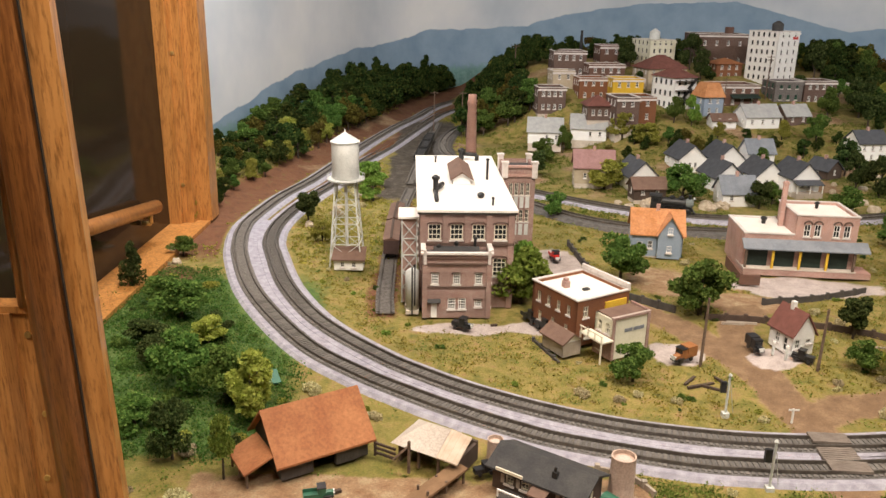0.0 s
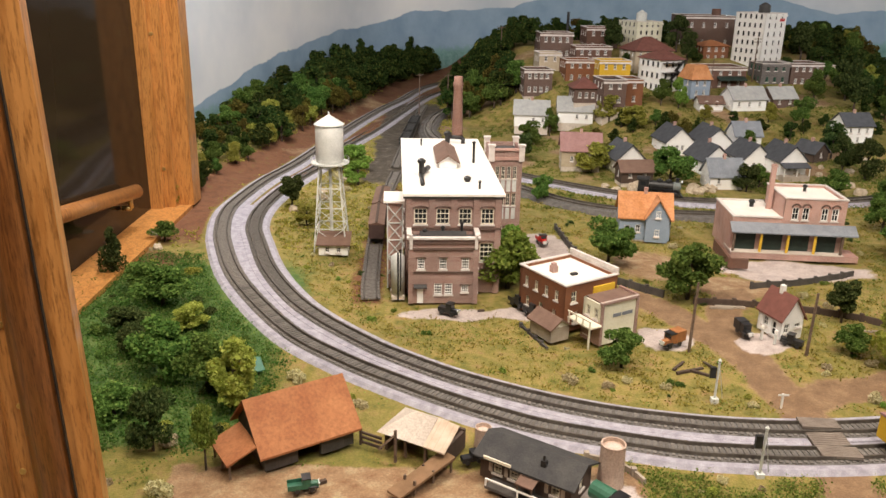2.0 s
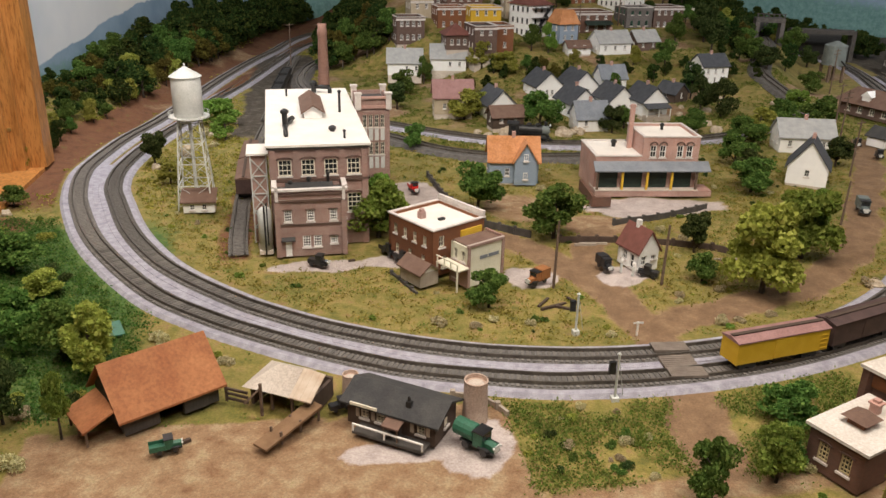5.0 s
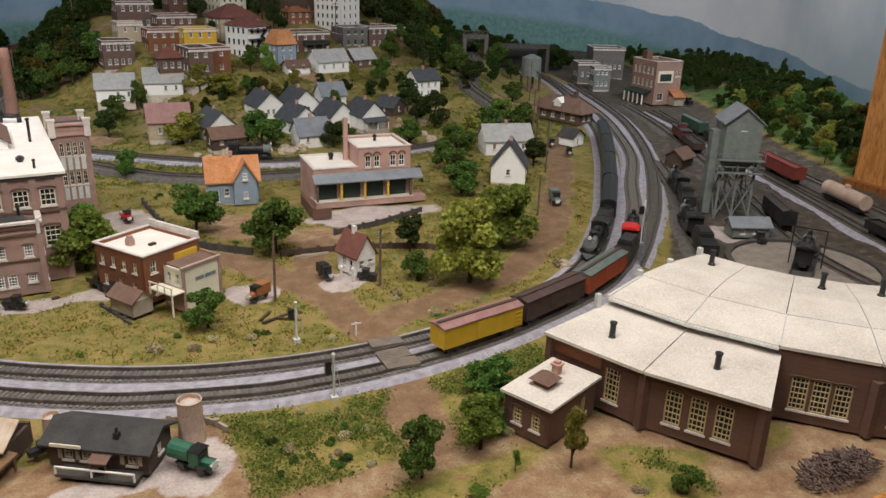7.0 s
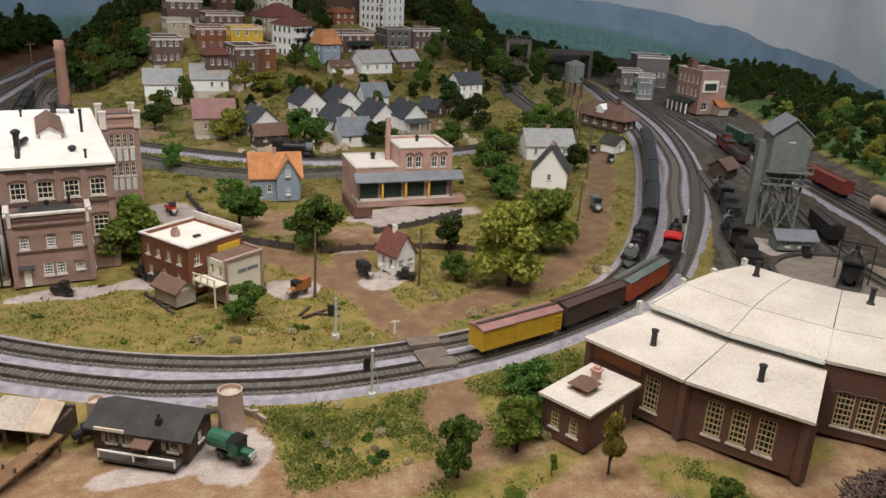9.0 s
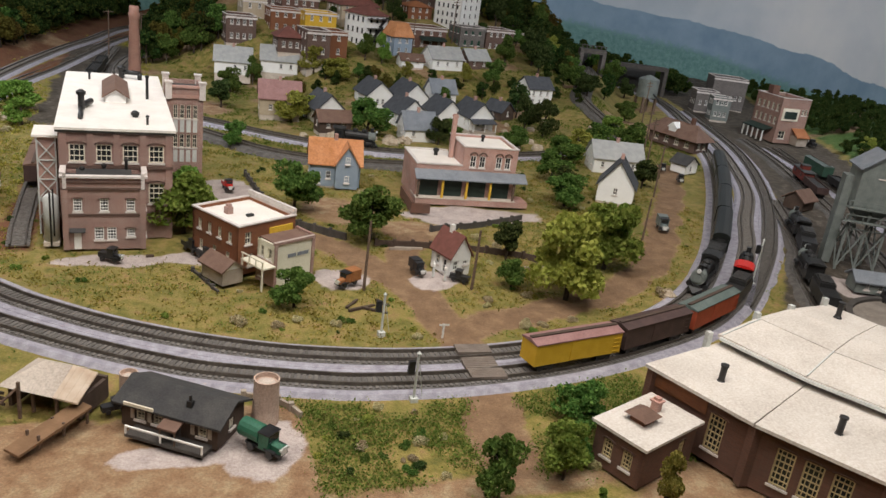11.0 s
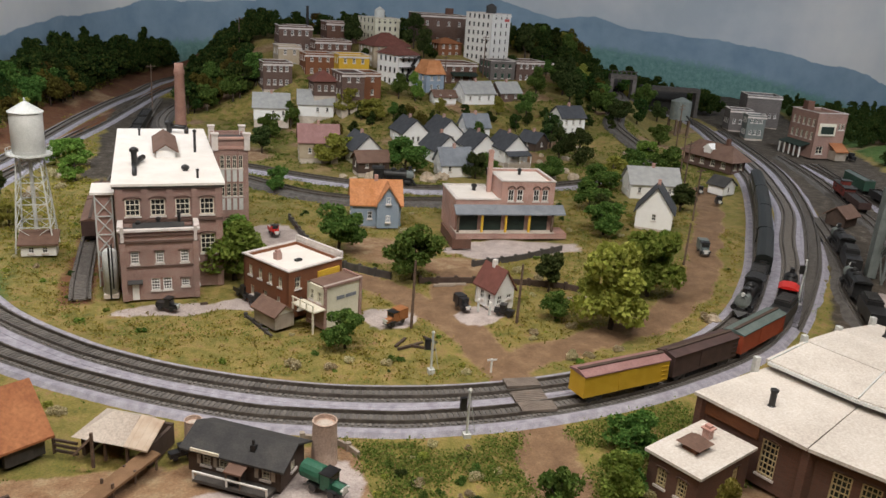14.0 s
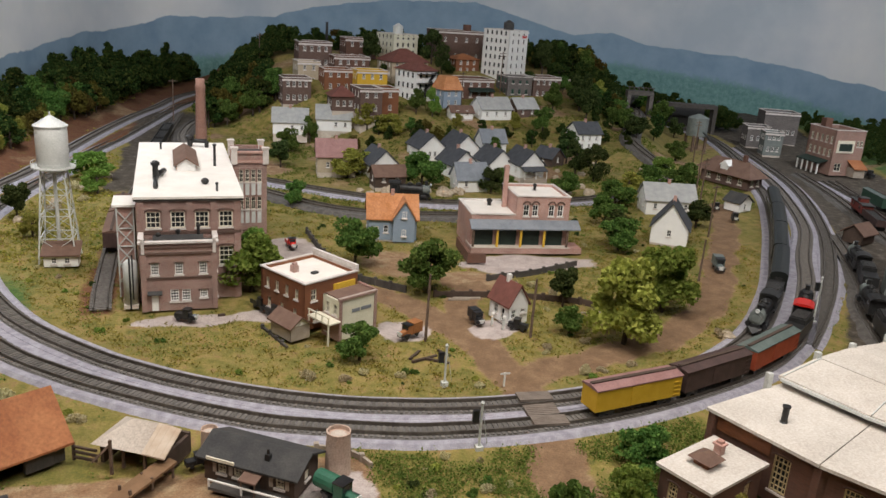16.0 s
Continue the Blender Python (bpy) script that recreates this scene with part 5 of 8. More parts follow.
# ---- town on the hill ----
def block(x, y, turn, w, d, z0, z1, wall, label, cols=3, rows=2, roof=None, trim=None, hip=None, side_cols=3, ww=0.2, wh=0.34):
    """A flat-roofed or hipped town building with rows of windows on the faces in view."""
    b = thing("town_building", x, y, z0, turn, label, "building", "town buildings")
    h = z1 - z0
    f, s = [], []
    for r in range(rows):
        z = h * (r + 0.3) / rows + 0.05
        hh = min(wh, h / rows * 0.5)
        f += row(0.15, w - 0.15, cols, z, ww, hh, 2, 2)
        s += row(0.15, d - 0.15, side_cols, z, ww, hh, 2, 2)
    shell(b, w, d, h, wall, trim or WHITE_PAINT, {"front": f, "left": s, "right": list(s)}, 0.1)
    part("foundation", Solid().box(0.03, 0.03, -1.2, w - 0.03, d - 0.03, -0.003), CONCRETE, b)
    if hip:
        e, p = 0.15, min(w, d) / 2
        c = [(-e, -e, h), (w + e, -e, h), (w + e, d + e, h), (-e, d + e, h)]
        a, q2 = ((p, d / 2, h + hip), (w - p, d / 2, h + hip)) if w >= d else ((w / 2, p, h + hip), (w / 2, d - p, h + hip))
        sol = Solid().add(c + [a, q2], [(0, 1, 5, 4), (1, 2, 5), (2, 3, 4, 5), (3, 0, 4), (3, 2, 1, 0)] if w >= d else [(0, 1, 4), (1, 2, 5, 4), (2, 3, 5), (3, 0, 4, 5), (3, 2, 1, 0)])
        part("roof", sol, roof or ROOF_MAROON, b)
    else:
        flat_roof(b, w, d, h, roof or ROOF_TAR, STONE_TRIM, para=0.12)
        part("cornice", Solid().box(-0.05, -0.06, h - 0.22, w + 0.05, -0.003, h - 0.1), STONE_TRIM if trim is None else wall, b)
    return b


tall = block(23.75, 58.5, 35, 2.5, 2.45, 2.6, 7.4, WHITE_PAINT, "tall white eight-storey town tower", 3, 8, ROOF_WHITE, IRON_BLACK, None, 5, 0.16, 0.3)
part("roof_tank", Solid().turn([(0.4, 4.8), (0.4, 5.3), (0.1, 5.5)], 12, (1.5, 1.2, 0)), ROOF_TAR, tall)
part("sign_panel", Solid().box(1.7, -0.02, 4.25, 2.3, -0.004, 4.45), RED_PAINT, tall, "small faded red sign as a plain bar")
t2 = block(15.6, 62, 22, 2.3, 2.4, 4.2, 6.5, CREAM, "cream five-storey block with a water tank", 4, 4, ROOF_WHITE, IRON_BLACK, None, 4, 0.16, 0.3)
part("roof_tank", Solid().turn([(0.4, 2.3), (0.4, 2.85), (0.05, 3.1)], 12, (1.4, 1.5, 0)), STEEL_PALE, t2)
t3 = block(19.7, 64, 4, 4.0, 3.0, 4.4, 6.95, BRICK_TOWN, "large dark red brick warehouse", 4, 2, ROOF_TAR)
part("roof_tank", Solid().turn([(0.35, 2.55), (0.35, 3.05)], 10, (2.9, 1.2, 0)), BRICK_DARK, t3)
block(8.2, 60, 4, 2.4, 2.2, 3.8, 5.7, BRICK_TOWN, "three-storey brown brick block", 4, 2)
bk = block(12.0, 62.5, 4, 2.4, 2.2, 4.2, 6.0, BRICK_DARK, "dark brick block behind the town centre", 3, 2)
part("boiler_stack", Solid().turn([(0.12, 1.8), (0.1, 3.2), (0.12, 3.25)], 10, (-1.2, 1.4, -0.4)), IRON_BLACK, bk)
block(14.6, 57.6, 15, 3.0, 2.4, 2.9, 4.75, CLAP_TAN, "tan hotel with a maroon hipped roof", 5, 3, ROOF_MAROON, None, 0.9, 4)
hot = block(15.5, 53.8, 26, 1.85, 2.3, 2.3, 4.5, CLAP_WHITE, "white three-storey clapboard hotel with outside stairs", 3, 3, ROOF_MAROON, IRON_BLACK, 0.6, 4)
for k in range(3):
    part("stair_flight", Solid().sheet([(0.2 + k * 0.4, -0.35, 0.3 + k * 0.62), (0.8 + k * 0.4, -0.35, 0.92 + k * 0.62), (0.8 + k * 0.4, -0.1, 0.92 + k * 0.62), (0.2 + k * 0.4, -0.1, 0.3 + k * 0.62)], 0.05), IRON_BLACK, hot)
    part("gallery", Solid().box(0.05, -0.4, 0.75 + k * 0.62, 1.8, -0.004, 0.79 + k * 0.62), PLANK_DARK, hot)
man = block(17.0, 52.0, 16, 1.4, 1.45, 2.28, 3.5, CLAP_BLUE, "pale blue house with an orange mansard roof", 2, 2, ROOF_ORANGE, None, 0.1, 2)
part("mansard", Solid().add([(-0.1, -0.1, 1.22), (1.5, -0.1, 1.22), (1.5, 1.55, 1.22), (-0.1, 1.55, 1.22), (0.25, 0.25, 2.1), (1.15, 0.25, 2.1), (1.15, 1.2, 2.1), (0.25, 1.2, 2.1)], [(0, 1, 5, 4), (1, 2, 6, 5), (2, 3, 7, 6), (3, 0, 4, 7), (4, 5, 6, 7)]), ROOF_ORANGE, man)
st = block(18.75, 55.0, 8, 3.0, 2.2, 2.45, 4.0, BRICK_DARK, "dark brick store with a green awning", 4, 2, ROOF_BROWN)
part("awning", Solid().sheet([(0.9, -0.5, 0.75), (2.9, -0.5, 0.75), (2.9, 0.0, 0.95), (0.9, 0.0, 0.95)], 0.05), DOOR_BLACKGREEN, st)
block(23.0, 56.0, 6, 2.0, 2.0, 2.7, 4.2, BRICK_GREY, "row store with a green shop front", 3, 2, ROOF_TAR, GREEN_PAINT)
block(25.1, 56.2, 6, 2.3, 2.0, 2.6, 4.25, BRICK_TOWN, "brown brick row store with flat roof", 4, 2)
block(11.0, 49.9, 8, 1.45, 2.2, 1.95, 3.62, BRICK_TOWN, "narrow two-storey brick house with a white cornice", 2, 2)
block(12.5, 50.6, 8, 1.15, 1.9, 1.95, 3.6, BRICK_BROWN, "narrow orange brick building in town", 1, 2)
block(9.4, 51.0, 4, 1.55, 1.6, 2.05, 2.95, BRICK_TOWN, "low brick building with a red hipped roof", 3, 1, ROOF_MAROON, None, 0.65)
block(11.65, 55.0, 6, 2.15, 1.8, 2.55, 4.3, CAR_YELLOW, "mustard yellow two-storey store", 3, 2)
block(9.55, 56.0, 6, 2.0, 1.8, 2.6, 4.2, BRICK_BROWN, "orange-brown two-storey brick town store", 3, 2)
block(6.6, 54.5, 6, 1.9, 1.9, 1.9, 3.66, BRICK_TOWN, "two-storey brick building at the edge of town", 4, 2)
block(7.9, 57.6, 8, 1.6, 1.6, 2.7, 4.5, CLAP_TAN, "peach coloured two-storey town store", 2, 2)
block(10.6, 58.6, 6, 2.6, 1.8, 3.2, 4.9, BRICK_DARK, "dark flat-roofed store in the upper street", 4, 2)
block(28.5, 66, 4, 2.9, 2.2, 4.0, 5.8, BRICK_DARK, "dark brick mill at the far end of town", 5, 2)
block(20.3, 60.6, 8, 2.0, 1.8, 3.8, 4.95, BRICK_BROWN, "small red brick building below the tower", 3, 2, ROOF_RUST, None, 0.4)
block(27.5, 57.6, 10, 1.4, 1.6, 2.6, 4.0, CLAP_TAN, "tan store at the end of the row", 2, 2)

# ---- yard buildings ----
hotel = thing("railroad_hotel", 40.6, 42.3, 0, -4, "three-storey weathered pink brick station hotel", "hotel")
W, D, H = 2.2, 2.7, 2.95
shell(hotel, W, D, H, BRICK_HOTEL, TRIM_CREAM, {"front": [(0.3, 0.3, 0.5, 0.5, 2, 2), (1.65, 1.9, 0.2, 0.4, 2, 2), (1.92, 1.9, 0.2, 0.4, 2, 2)], "left": row(0.15, 2.6, 5, 2.05, 0.24, 0.46, 2, 2) + row(0.15, 2.6, 5, 1.2, 0.24, 0.46, 2, 2)})
flat_roof(hotel, W, D, H, ROOF_BROWN, STONE_TRIM, para=0.15)
part("billboard", Solid().box(0.2, -0.06, 1.5, 1.45, -0.003, 2.3), TRIM_CREAM, hotel, "faded painted billboard")
part("billboard_picture", Solid().box(0.35, -0.075, 1.62, 1.3, -0.063, 2.1), DOOR_BLACKGREEN, hotel, "green painted picture as a plain bar")
part("chimney", Solid().box(0.6, 2.0, H - 0.2, 1.1, 2.5, H + 0.5), BRICK_DARK, hotel)
part("porch_roof", Solid().sheet([(-0.7, 0.3, 0.75), (0.0, 0.3, 0.95), (0.0, 2.6, 0.95), (-0.7, 2.6, 0.75)], 0.06), DOOR_BLACKGREEN, hotel)
for k in range(5):
    part("porch_post", Solid().box(-0.68, 0.35 + k * 0.52, 0, -0.6, 0.43 + k * 0.52, 0.72), WHITE_PAINT, hotel)
part("shed_roof", Solid().sheet([(1.2, -0.8, 0.6), (2.2, -0.8, 0.6), (2.2, 0.0, 1.05), (1.2, 0.0, 1.05)], 0.06), ROOF_RUST, hotel)
part("shed", Solid().box(1.3, -0.7, 0, 2.1, -0.003, 0.58), PLANK_WORN, hotel)
ware = block(44.6, 54.6, -22, 2.7, 2.2, 0, 2.5, BRICK_GREY, "long grey brick warehouse beside the yard", 6, 1, ROOF_BLUEGREY)
block(40.7, 49.2, -20, 1.3, 1.2, 0, 1.7, STEEL_GREEN, "pale green two-storey interlocking tower", 3, 2, ROOF_BLUEGREY)
block(41.7, 52.6, -20, 1.7, 1.6, 0, 1.6, BRICK_GREY, "low dark brick freight office", 3, 1, ROOF_GREY)

tank = thing("trackside_water_tank", 36.0, 50.8, 0, 0, "grey wooden water tank on timber legs beside the tracks", "water tank")
part("tub", Solid().turn([(0.74, 1.05), (0.74, 2.35), (0.1, 2.62)], 18), STEEL_GREEN, tank)
for x, y in ((-0.5, -0.5), (0.5, -0.5), (0.5, 0.5), (-0.5, 0.5)):
    part("leg", Solid().box(x - 0.08, y - 0.08, -0.1, x + 0.08, y + 0.08, 1.1), POLE_WOOD, tank)
part("spout", Solid().tube((0, -0.85, 1.4), (0.2, -1.4, 1.0), 0.06), IRON_BLACK, tank)

# tunnel mouths at the back
for x, y, turn, w, h, label in ((34.5, 58.3, -20, 1.5, 3.0, "concrete tunnel portal with a parapet rail over the branch track"), (38.6, 60.0, -20, 4.2, 2.0, "wide dark tunnel portal over the main tracks")):
    tp = thing("tunnel_portal", x, y, 0, turn, label, "tunnel portal", "tunnel portals", "structure")
    part("pier", Solid().box(-0.3, 0, -0.2, 0, 1.2, h), BRICK_GREY if w < 3 else PLANK_DARK, tp)
    part("pier", Solid().box(w, 0, -0.2, w + 0.3, 1.2, h), BRICK_GREY if w < 3 else PLANK_DARK, tp)
    part("lintel", Solid().box(-0.3, 0.0, h, w + 0.3, 1.2, h + 0.3), CINDER if w < 3 else PLANK_DARK, tp)
    # black panel across the bore stands in for the shade inside the tunnel
    part("lining", Solid().box(0.0, 3.0, -0.2, w, 3.2, h), COAL, tp)
    for k in range(6 if w < 3 else 0):
        part("rail_post", Solid().box(-0.25 + k * (w + 0.4) / 5, 0.02, h + 0.35, -0.17 + k * (w + 0.4) / 5, 0.1, h + 0.6), CINDER, tp)
    if w < 3:
        part("hand_rail", Solid().box(-0.3, 0.02, h + 0.6, w + 0.3, 0.1, h + 0.65), CINDER, tp)

# depot beside the main line
dep = thing("depot", 30.3, 41.2, 0, -74, "small brick depot with wide grey hipped roofs", "depot")
shell(dep, 3.4, 1.2, 0.7, BRICK_TOWN, TRIM_CREAM, {"front": row(0.2, 3.2, 4, 0.22, 0.3, 0.34, 2, 2), "right": row(0.1, 1.1, 2, 0.22, 0.26, 0.34, 2, 2), "left": row(0.1, 1.1, 2, 0.22, 0.26, 0.34, 2, 2)})
part("roof", Solid().add([(-0.3, -0.35, 0.7), (3.7, -0.35, 0.7), (3.7, 1.45, 0.7), (-0.3, 1.45, 0.7), (0.5, 0.55, 1.5), (2.9, 0.55, 1.5)], [(0, 1, 5, 4), (1, 2, 5), (2, 3, 4, 5), (3, 0, 4), (3, 2, 1, 0)]), ROOF_BROWN, dep)
part("dormer", Solid().box(1.4, -0.1, 0.8, 1.9, 0.5, 1.15).add([(1.3, -0.15, 1.15), (2.0, -0.15, 1.15), (1.65, -0.15, 1.45), (1.65, 0.6, 1.45), (1.3, 0.6, 1.15), (2.0, 0.6, 1.15)], [(0, 1, 2), (0, 2, 3, 4), (1, 5, 3, 2)]), CLAP_WHITE, dep)
part("chimney", Solid().box(2.4, 0.5, 1.3, 2.6, 0.7, 1.85), BRICK_DARK, dep)
sh = thing("white_shed", 27.4, 33.3, 0, 20, "small white shed with a dark roof by the track", "shed")
shell(sh, 1.0, 0.9, 0.5, CLAP_WHITE, WHITE_PAINT, {"front": [(0.4, 0.1, 0.2, 0.3, 1, 2)]}, 0.05)
gable(sh, 1.0, 0.9, 0.5, 0.35, ROOF_TAR, CLAP_WHITE, 0.1, "y")
sh2 = thing("tool_shed", 29.7, 27.6, 0, 20, "brown tool shed in the yard", "shed")
shell(sh2, 1.1, 0.9, 0.5, PLANK_BROWN, WHITE_PAINT, {}, 0.05)
gable(sh2, 1.1, 0.9, 0.5, 0.35, ROOF_BROWN, PLANK_BROWN, 0.12, "x")

# coaling tower
coal = thing("coaling_tower", 25.35, 21.15, 0, -30, "weathered grey-green coaling tower on braced legs", "coaling tower")
part("bin", Solid().box(0, 0, 2.35, 1.35, 1.35, 3.72), STEEL_GREEN, coal)
part("hopper", Solid().add([(0, 0, 2.347), (1.35, 0, 2.347), (1.35, 1.35, 2.347), (0, 1.35, 2.347), (0.4, 0.4, 1.75), (0.95, 0.4, 1.75), (0.95, 0.95, 1.75), (0.4, 0.95, 1.75)], [(1, 0, 4, 5), (2, 1, 5, 6), (3, 2, 6, 7), (0, 3, 7, 4), (4, 7, 6, 5)]), STEEL_GREEN, coal)
gable(coal, 1.35, 1.35, 3.72, 0.55, ROOF_BLUEGREY, STEEL_GREEN, 0.1, "y")
window_in(coal, Matrix.Identity(4), 0.58, 3.45, 0.18, 0.26, 1, 2, TRIM_CREAM)
for z in (2.31, 1.82):
    part("gallery", Solid().box(-0.2, -0.25, z, 1.55, -0.003, z + 0.04), STEEL_GREEN, coal)
    part("gallery_rail", Solid().box(-0.2, -0.25, z + 0.26, 1.55, -0.22, z + 0.29), STEEL_GREEN, coal)
    for x in (-0.2, 0.37, 0.95, 1.52):
        part("rail_post", Solid().box(x, -0.25, z + 0.04, x + 0.03, -0.22, z + 0.26), STEEL_GREEN, coal)
for x in (0.04, 0.66, 1.3):
    for y in (0.04, 1.3):
        part("leg", Solid().beam((x, y, -0.1), (x, y, 2.35), 0.08), STEEL_GREEN, coal)
for x0, x1 in ((0.04, 0.66), (0.66, 1.3)):
    for y in (0.0, 1.34):
        for a, b in (((x0, y, 0.1), (x1, y, 1.5)), ((x1, y, 0.1), (x0, y, 1.5)), ((x0, y, 1.55), (x1, y, 1.55))):
            part("brace", Solid().beam(a, b, 0.045), STEEL_GREEN, coal)
for x in (0.0, 1.34):
    for a, b in (((x, 0.04, 0.1), (x, 1.3, 1.7)), ((x, 1.3, 0.1), (x, 0.04, 1.7))):
        part("brace", Solid().beam(a, b, 0.045), STEEL_GREEN, coal)
part("elevator_leg", Solid().box(-0.3, 0.6, 0.0, -0.003, 1.1, 3.3), STEEL_GREEN, coal)
shk = thing("yard_office", 24.25, 19.1, 0, -24, "small grey yard office with white windows", "office")
shell(shk, 1.35, 0.75, 0.42, STEEL_GREEN, WHITE_PAINT, {"front": [(0.3, 0.14, 0.16, 0.2, 2, 2), (0.75, 0.14, 0.16, 0.2, 2, 2)]}, 0.05)
gable(shk, 1.35, 0.75, 0.42, 0.22, ROOF_BLUEGREY, STEEL_GREEN, 0.1, "x")

# ---- roundhouse round the turntable ----
TX, TY = 24.0, 16.0


def polar(r, deg):
    return (TX + r * math.cos(radians(deg)), TY + r * math.sin(radians(deg)))


rh = thing("roundhouse", 0, 0, 0, 0, "dark brick roundhouse with stepped white roofs and cream windows", "roundhouse")
STALLS = [194.6, 205.6, 216.6, 227.6, 238.6, 249.6]


def rh_wall(a, b, h, holes, z0=0.0, mat=BRICK_DARK):
    a, b = Vector((*a, 0)), Vector((*b, 0))
    x = (b - a).normalized()
    m = Matrix(((x.x, -x.y, 0, a.x), (x.y, x.x, 0, a.y), (0, 0, 1, z0), (0, 0, 0, 1)))
    s = wall_solid((b - a).length, h, [o[:4] for o in holes], 0.12)
    s.v = [tuple(m @ Vector(p)) for p in s.v]
    part("wall", s, mat, rh)
    for o in holes:
        window_in(rh, m, *o[:6], TRIM_OCHRE, True, 0.2)


for k in range(5):
    a, b = STALLS[k], STALLS[k + 1]
    r = 12.3 if k < 2 else 10.25
    L = (Vector(polar(r, b)) - Vector(polar(r, a))).length
    hole = [(L - 0.95, 0.27, 0.36, 0.78, 4, 6)] if k == 0 else [(L * (0.19 + 0.215 * j), 0.27, 0.35, 0.78, 4, 6) for j in range(3)]
    rh_wall(polar(r, a), polar(r, b), 1.32 if k < 2 else 1.62, hole)
    rh_wall(polar(6.3, b), polar(6.3, a), 1.75, [], 0.0)
rh_wall(polar(6.3, STALLS[0]), polar(10.1, STALLS[0]), 1.6, [])
rh_wall(polar(10.1, STALLS[0]), polar(12.3, STALLS[0]), 1.32, [])
rh_wall(polar(12.2, STALLS[2]), polar(10.1, STALLS[2]), 1.32, [])
rh_wall(polar(10.1, STALLS[5]), polar(6.3, STALLS[5]), 1.6, [])
for k in range(6):
    c = polar(12.33 if k < 3 else 10.28, STALLS[k])
    part("pilaster", Solid().tube((c[0], c[1], 0), (c[0], c[1], 1.3), 0.13, n=4), BRICK_DARK, rh)


def roof_piece(k, r0, z0, r1, z1, e0=0.0, e1=0.0, mat=ROOF_CHALK):
    a, b = STALLS[k] - e0, STALLS[k + 1] + e1
    c = [(*polar(r1, a), z1), (*polar(r0, a), z0), (*polar(r0, b), z0), (*polar(r1, b), z1)]
    part("roof_panel", Solid().sheet(c, 0.07), mat, rh)


for k in range(5):
    e0, e1 = (0.5 if k == 0 else -0.06), (0.5 if k == 4 else -0.06)
    if k < 2:
        roof_piece(k, 12.5, 1.4, 10.0, 1.5, e0, -0.06 if k == 0 else 0.4)
        c0, c1 = polar(10.12, STALLS[k]), polar(10.12, STALLS[k + 1])
        s = Solid()
        for j in range(24):
            p = [c0[i] + (c1[i] - c0[i]) * (j + 0.1) / 24 for i in (0, 1)]
            q2 = [c0[i] + (c1[i] - c0[i]) * (j + 0.8) / 24 for i in (0, 1)]
            s.add([(*p, 1.52), (*q2, 1.52), (*q2, 1.64), (*p, 1.64)], [(0, 1, 2, 3)])
        part("clerestory", s, GLASS_DARK, rh)
    roof_piece(k, 10.3, 1.72, 9.0, 1.92, e0, e1)
    roof_piece(k, 8.98, 1.925, 7.7, 1.97, e0, e1)
    roof_piece(k, 7.68, 1.965, 6.1, 1.85, e0, e1)
for a in STALLS:
    part("roof_seam", Solid().tube((*polar(10.28, a), 1.74), (*polar(9.0, a), 1.935), 0.02, n=4), STEEL_PALE, rh)
part("fascia", Solid().tube((*polar(10.33, STALLS[0]), 1.66), (*polar(10.33, STALLS[1]), 1.66), 0.045, n=4).tube((*polar(10.33, STALLS[1]), 1.66), (*polar(10.33, STALLS[2]), 1.66), 0.045, n=4), STEEL_PALE, rh)
for a, r, z in ((199.8, 11.6, 1.4), (211.3, 11.5, 1.4), (199.8, 6.9, 1.92), (222, 6.9, 1.92), (233, 6.9, 1.92), (244, 6.9, 1.92)):
    p = polar(r, a)
    part("smoke_jack", Solid().turn([(0.11, -0.03), (0.09, 0.03), (0.065, 0.05), (0.065, 0.36), (0.085, 0.36), (0.085, 0.4)], 10, (*p, z)), IRON_BLACK, rh)
for r, a in ((10.6, 194.0), (9.0, 194.0), (7.7, 194.0), (6.3, 194.0)):
    p = polar(r, a)
    part("parapet_block", Solid().box(p[0] - 0.06, p[1] - 0.06, 1.3, p[0] + 0.06, p[1] + 0.06, 2.05 if r < 10 else 1.82), STEEL_PALE, rh)

an = thing("roundhouse_office", 10.66, 10.84, 0, 22, "small brick office with white flat roof and cupola", "office")
W, D, H = 1.76, 1.1, 0.86
shell(an, W, D, H, BRICK_DARK, TRIM_OCHRE, {"left": row(0.1, 1.0, 2, 0.25, 0.22, 0.38, 3, 4, 0.3), "front": [(1.2, 0.25, 0.2, 0.38, 3, 4, 0.3)]})
flat_roof(an, W, D, H, ROOF_CHALK, STEEL_PALE, over=0.08)
part("cupola", Solid().box(0.55, 0.45, H + 0.06, 0.88, 0.78, H + 0.2), BRICK_BROWN, an)
part("cupola_roof", Solid().add([(0.45, 0.35, H + 0.2), (0.98, 0.35, H + 0.2), (0.98, 0.88, H + 0.2), (0.45, 0.88, H + 0.2), (0.65, 0.61, H + 0.36), (0.78, 0.61, H + 0.36)], [(0, 1, 5, 4), (1, 2, 5), (2, 3, 4, 5), (3, 0, 4), (3, 2, 1, 0)]), ROOF_BROWN, an)
part("chimney", Solid().box(1.2, 0.62, H + 0.06, 1.36, 0.78, H + 0.26).box(1.17, 0.59, H + 0.263, 1.39, 0.81, H + 0.3).box(1.22, 0.64, H + 0.3, 1.34, 0.76, H + 0.36), BRICK_PINK, an)
_a, _b = Vector(polar(12.34, STALLS[0])), Vector(polar(12.34, STALLS[1]))
_c = _a + (_b - _a) * 0.56
_n = (_b - _a).normalized().orthogonal() * 0.03
# added panel stands for the end wall's exposed part, in a redder brown
part("end_wall_panel", Solid().prism([tuple(_a), tuple(_c), tuple(_c + _n), tuple(_a + _n)], 0.95, 1.3), BRICK_BROWN, rh, "red-brown exposed part of the end wall over the office roof")

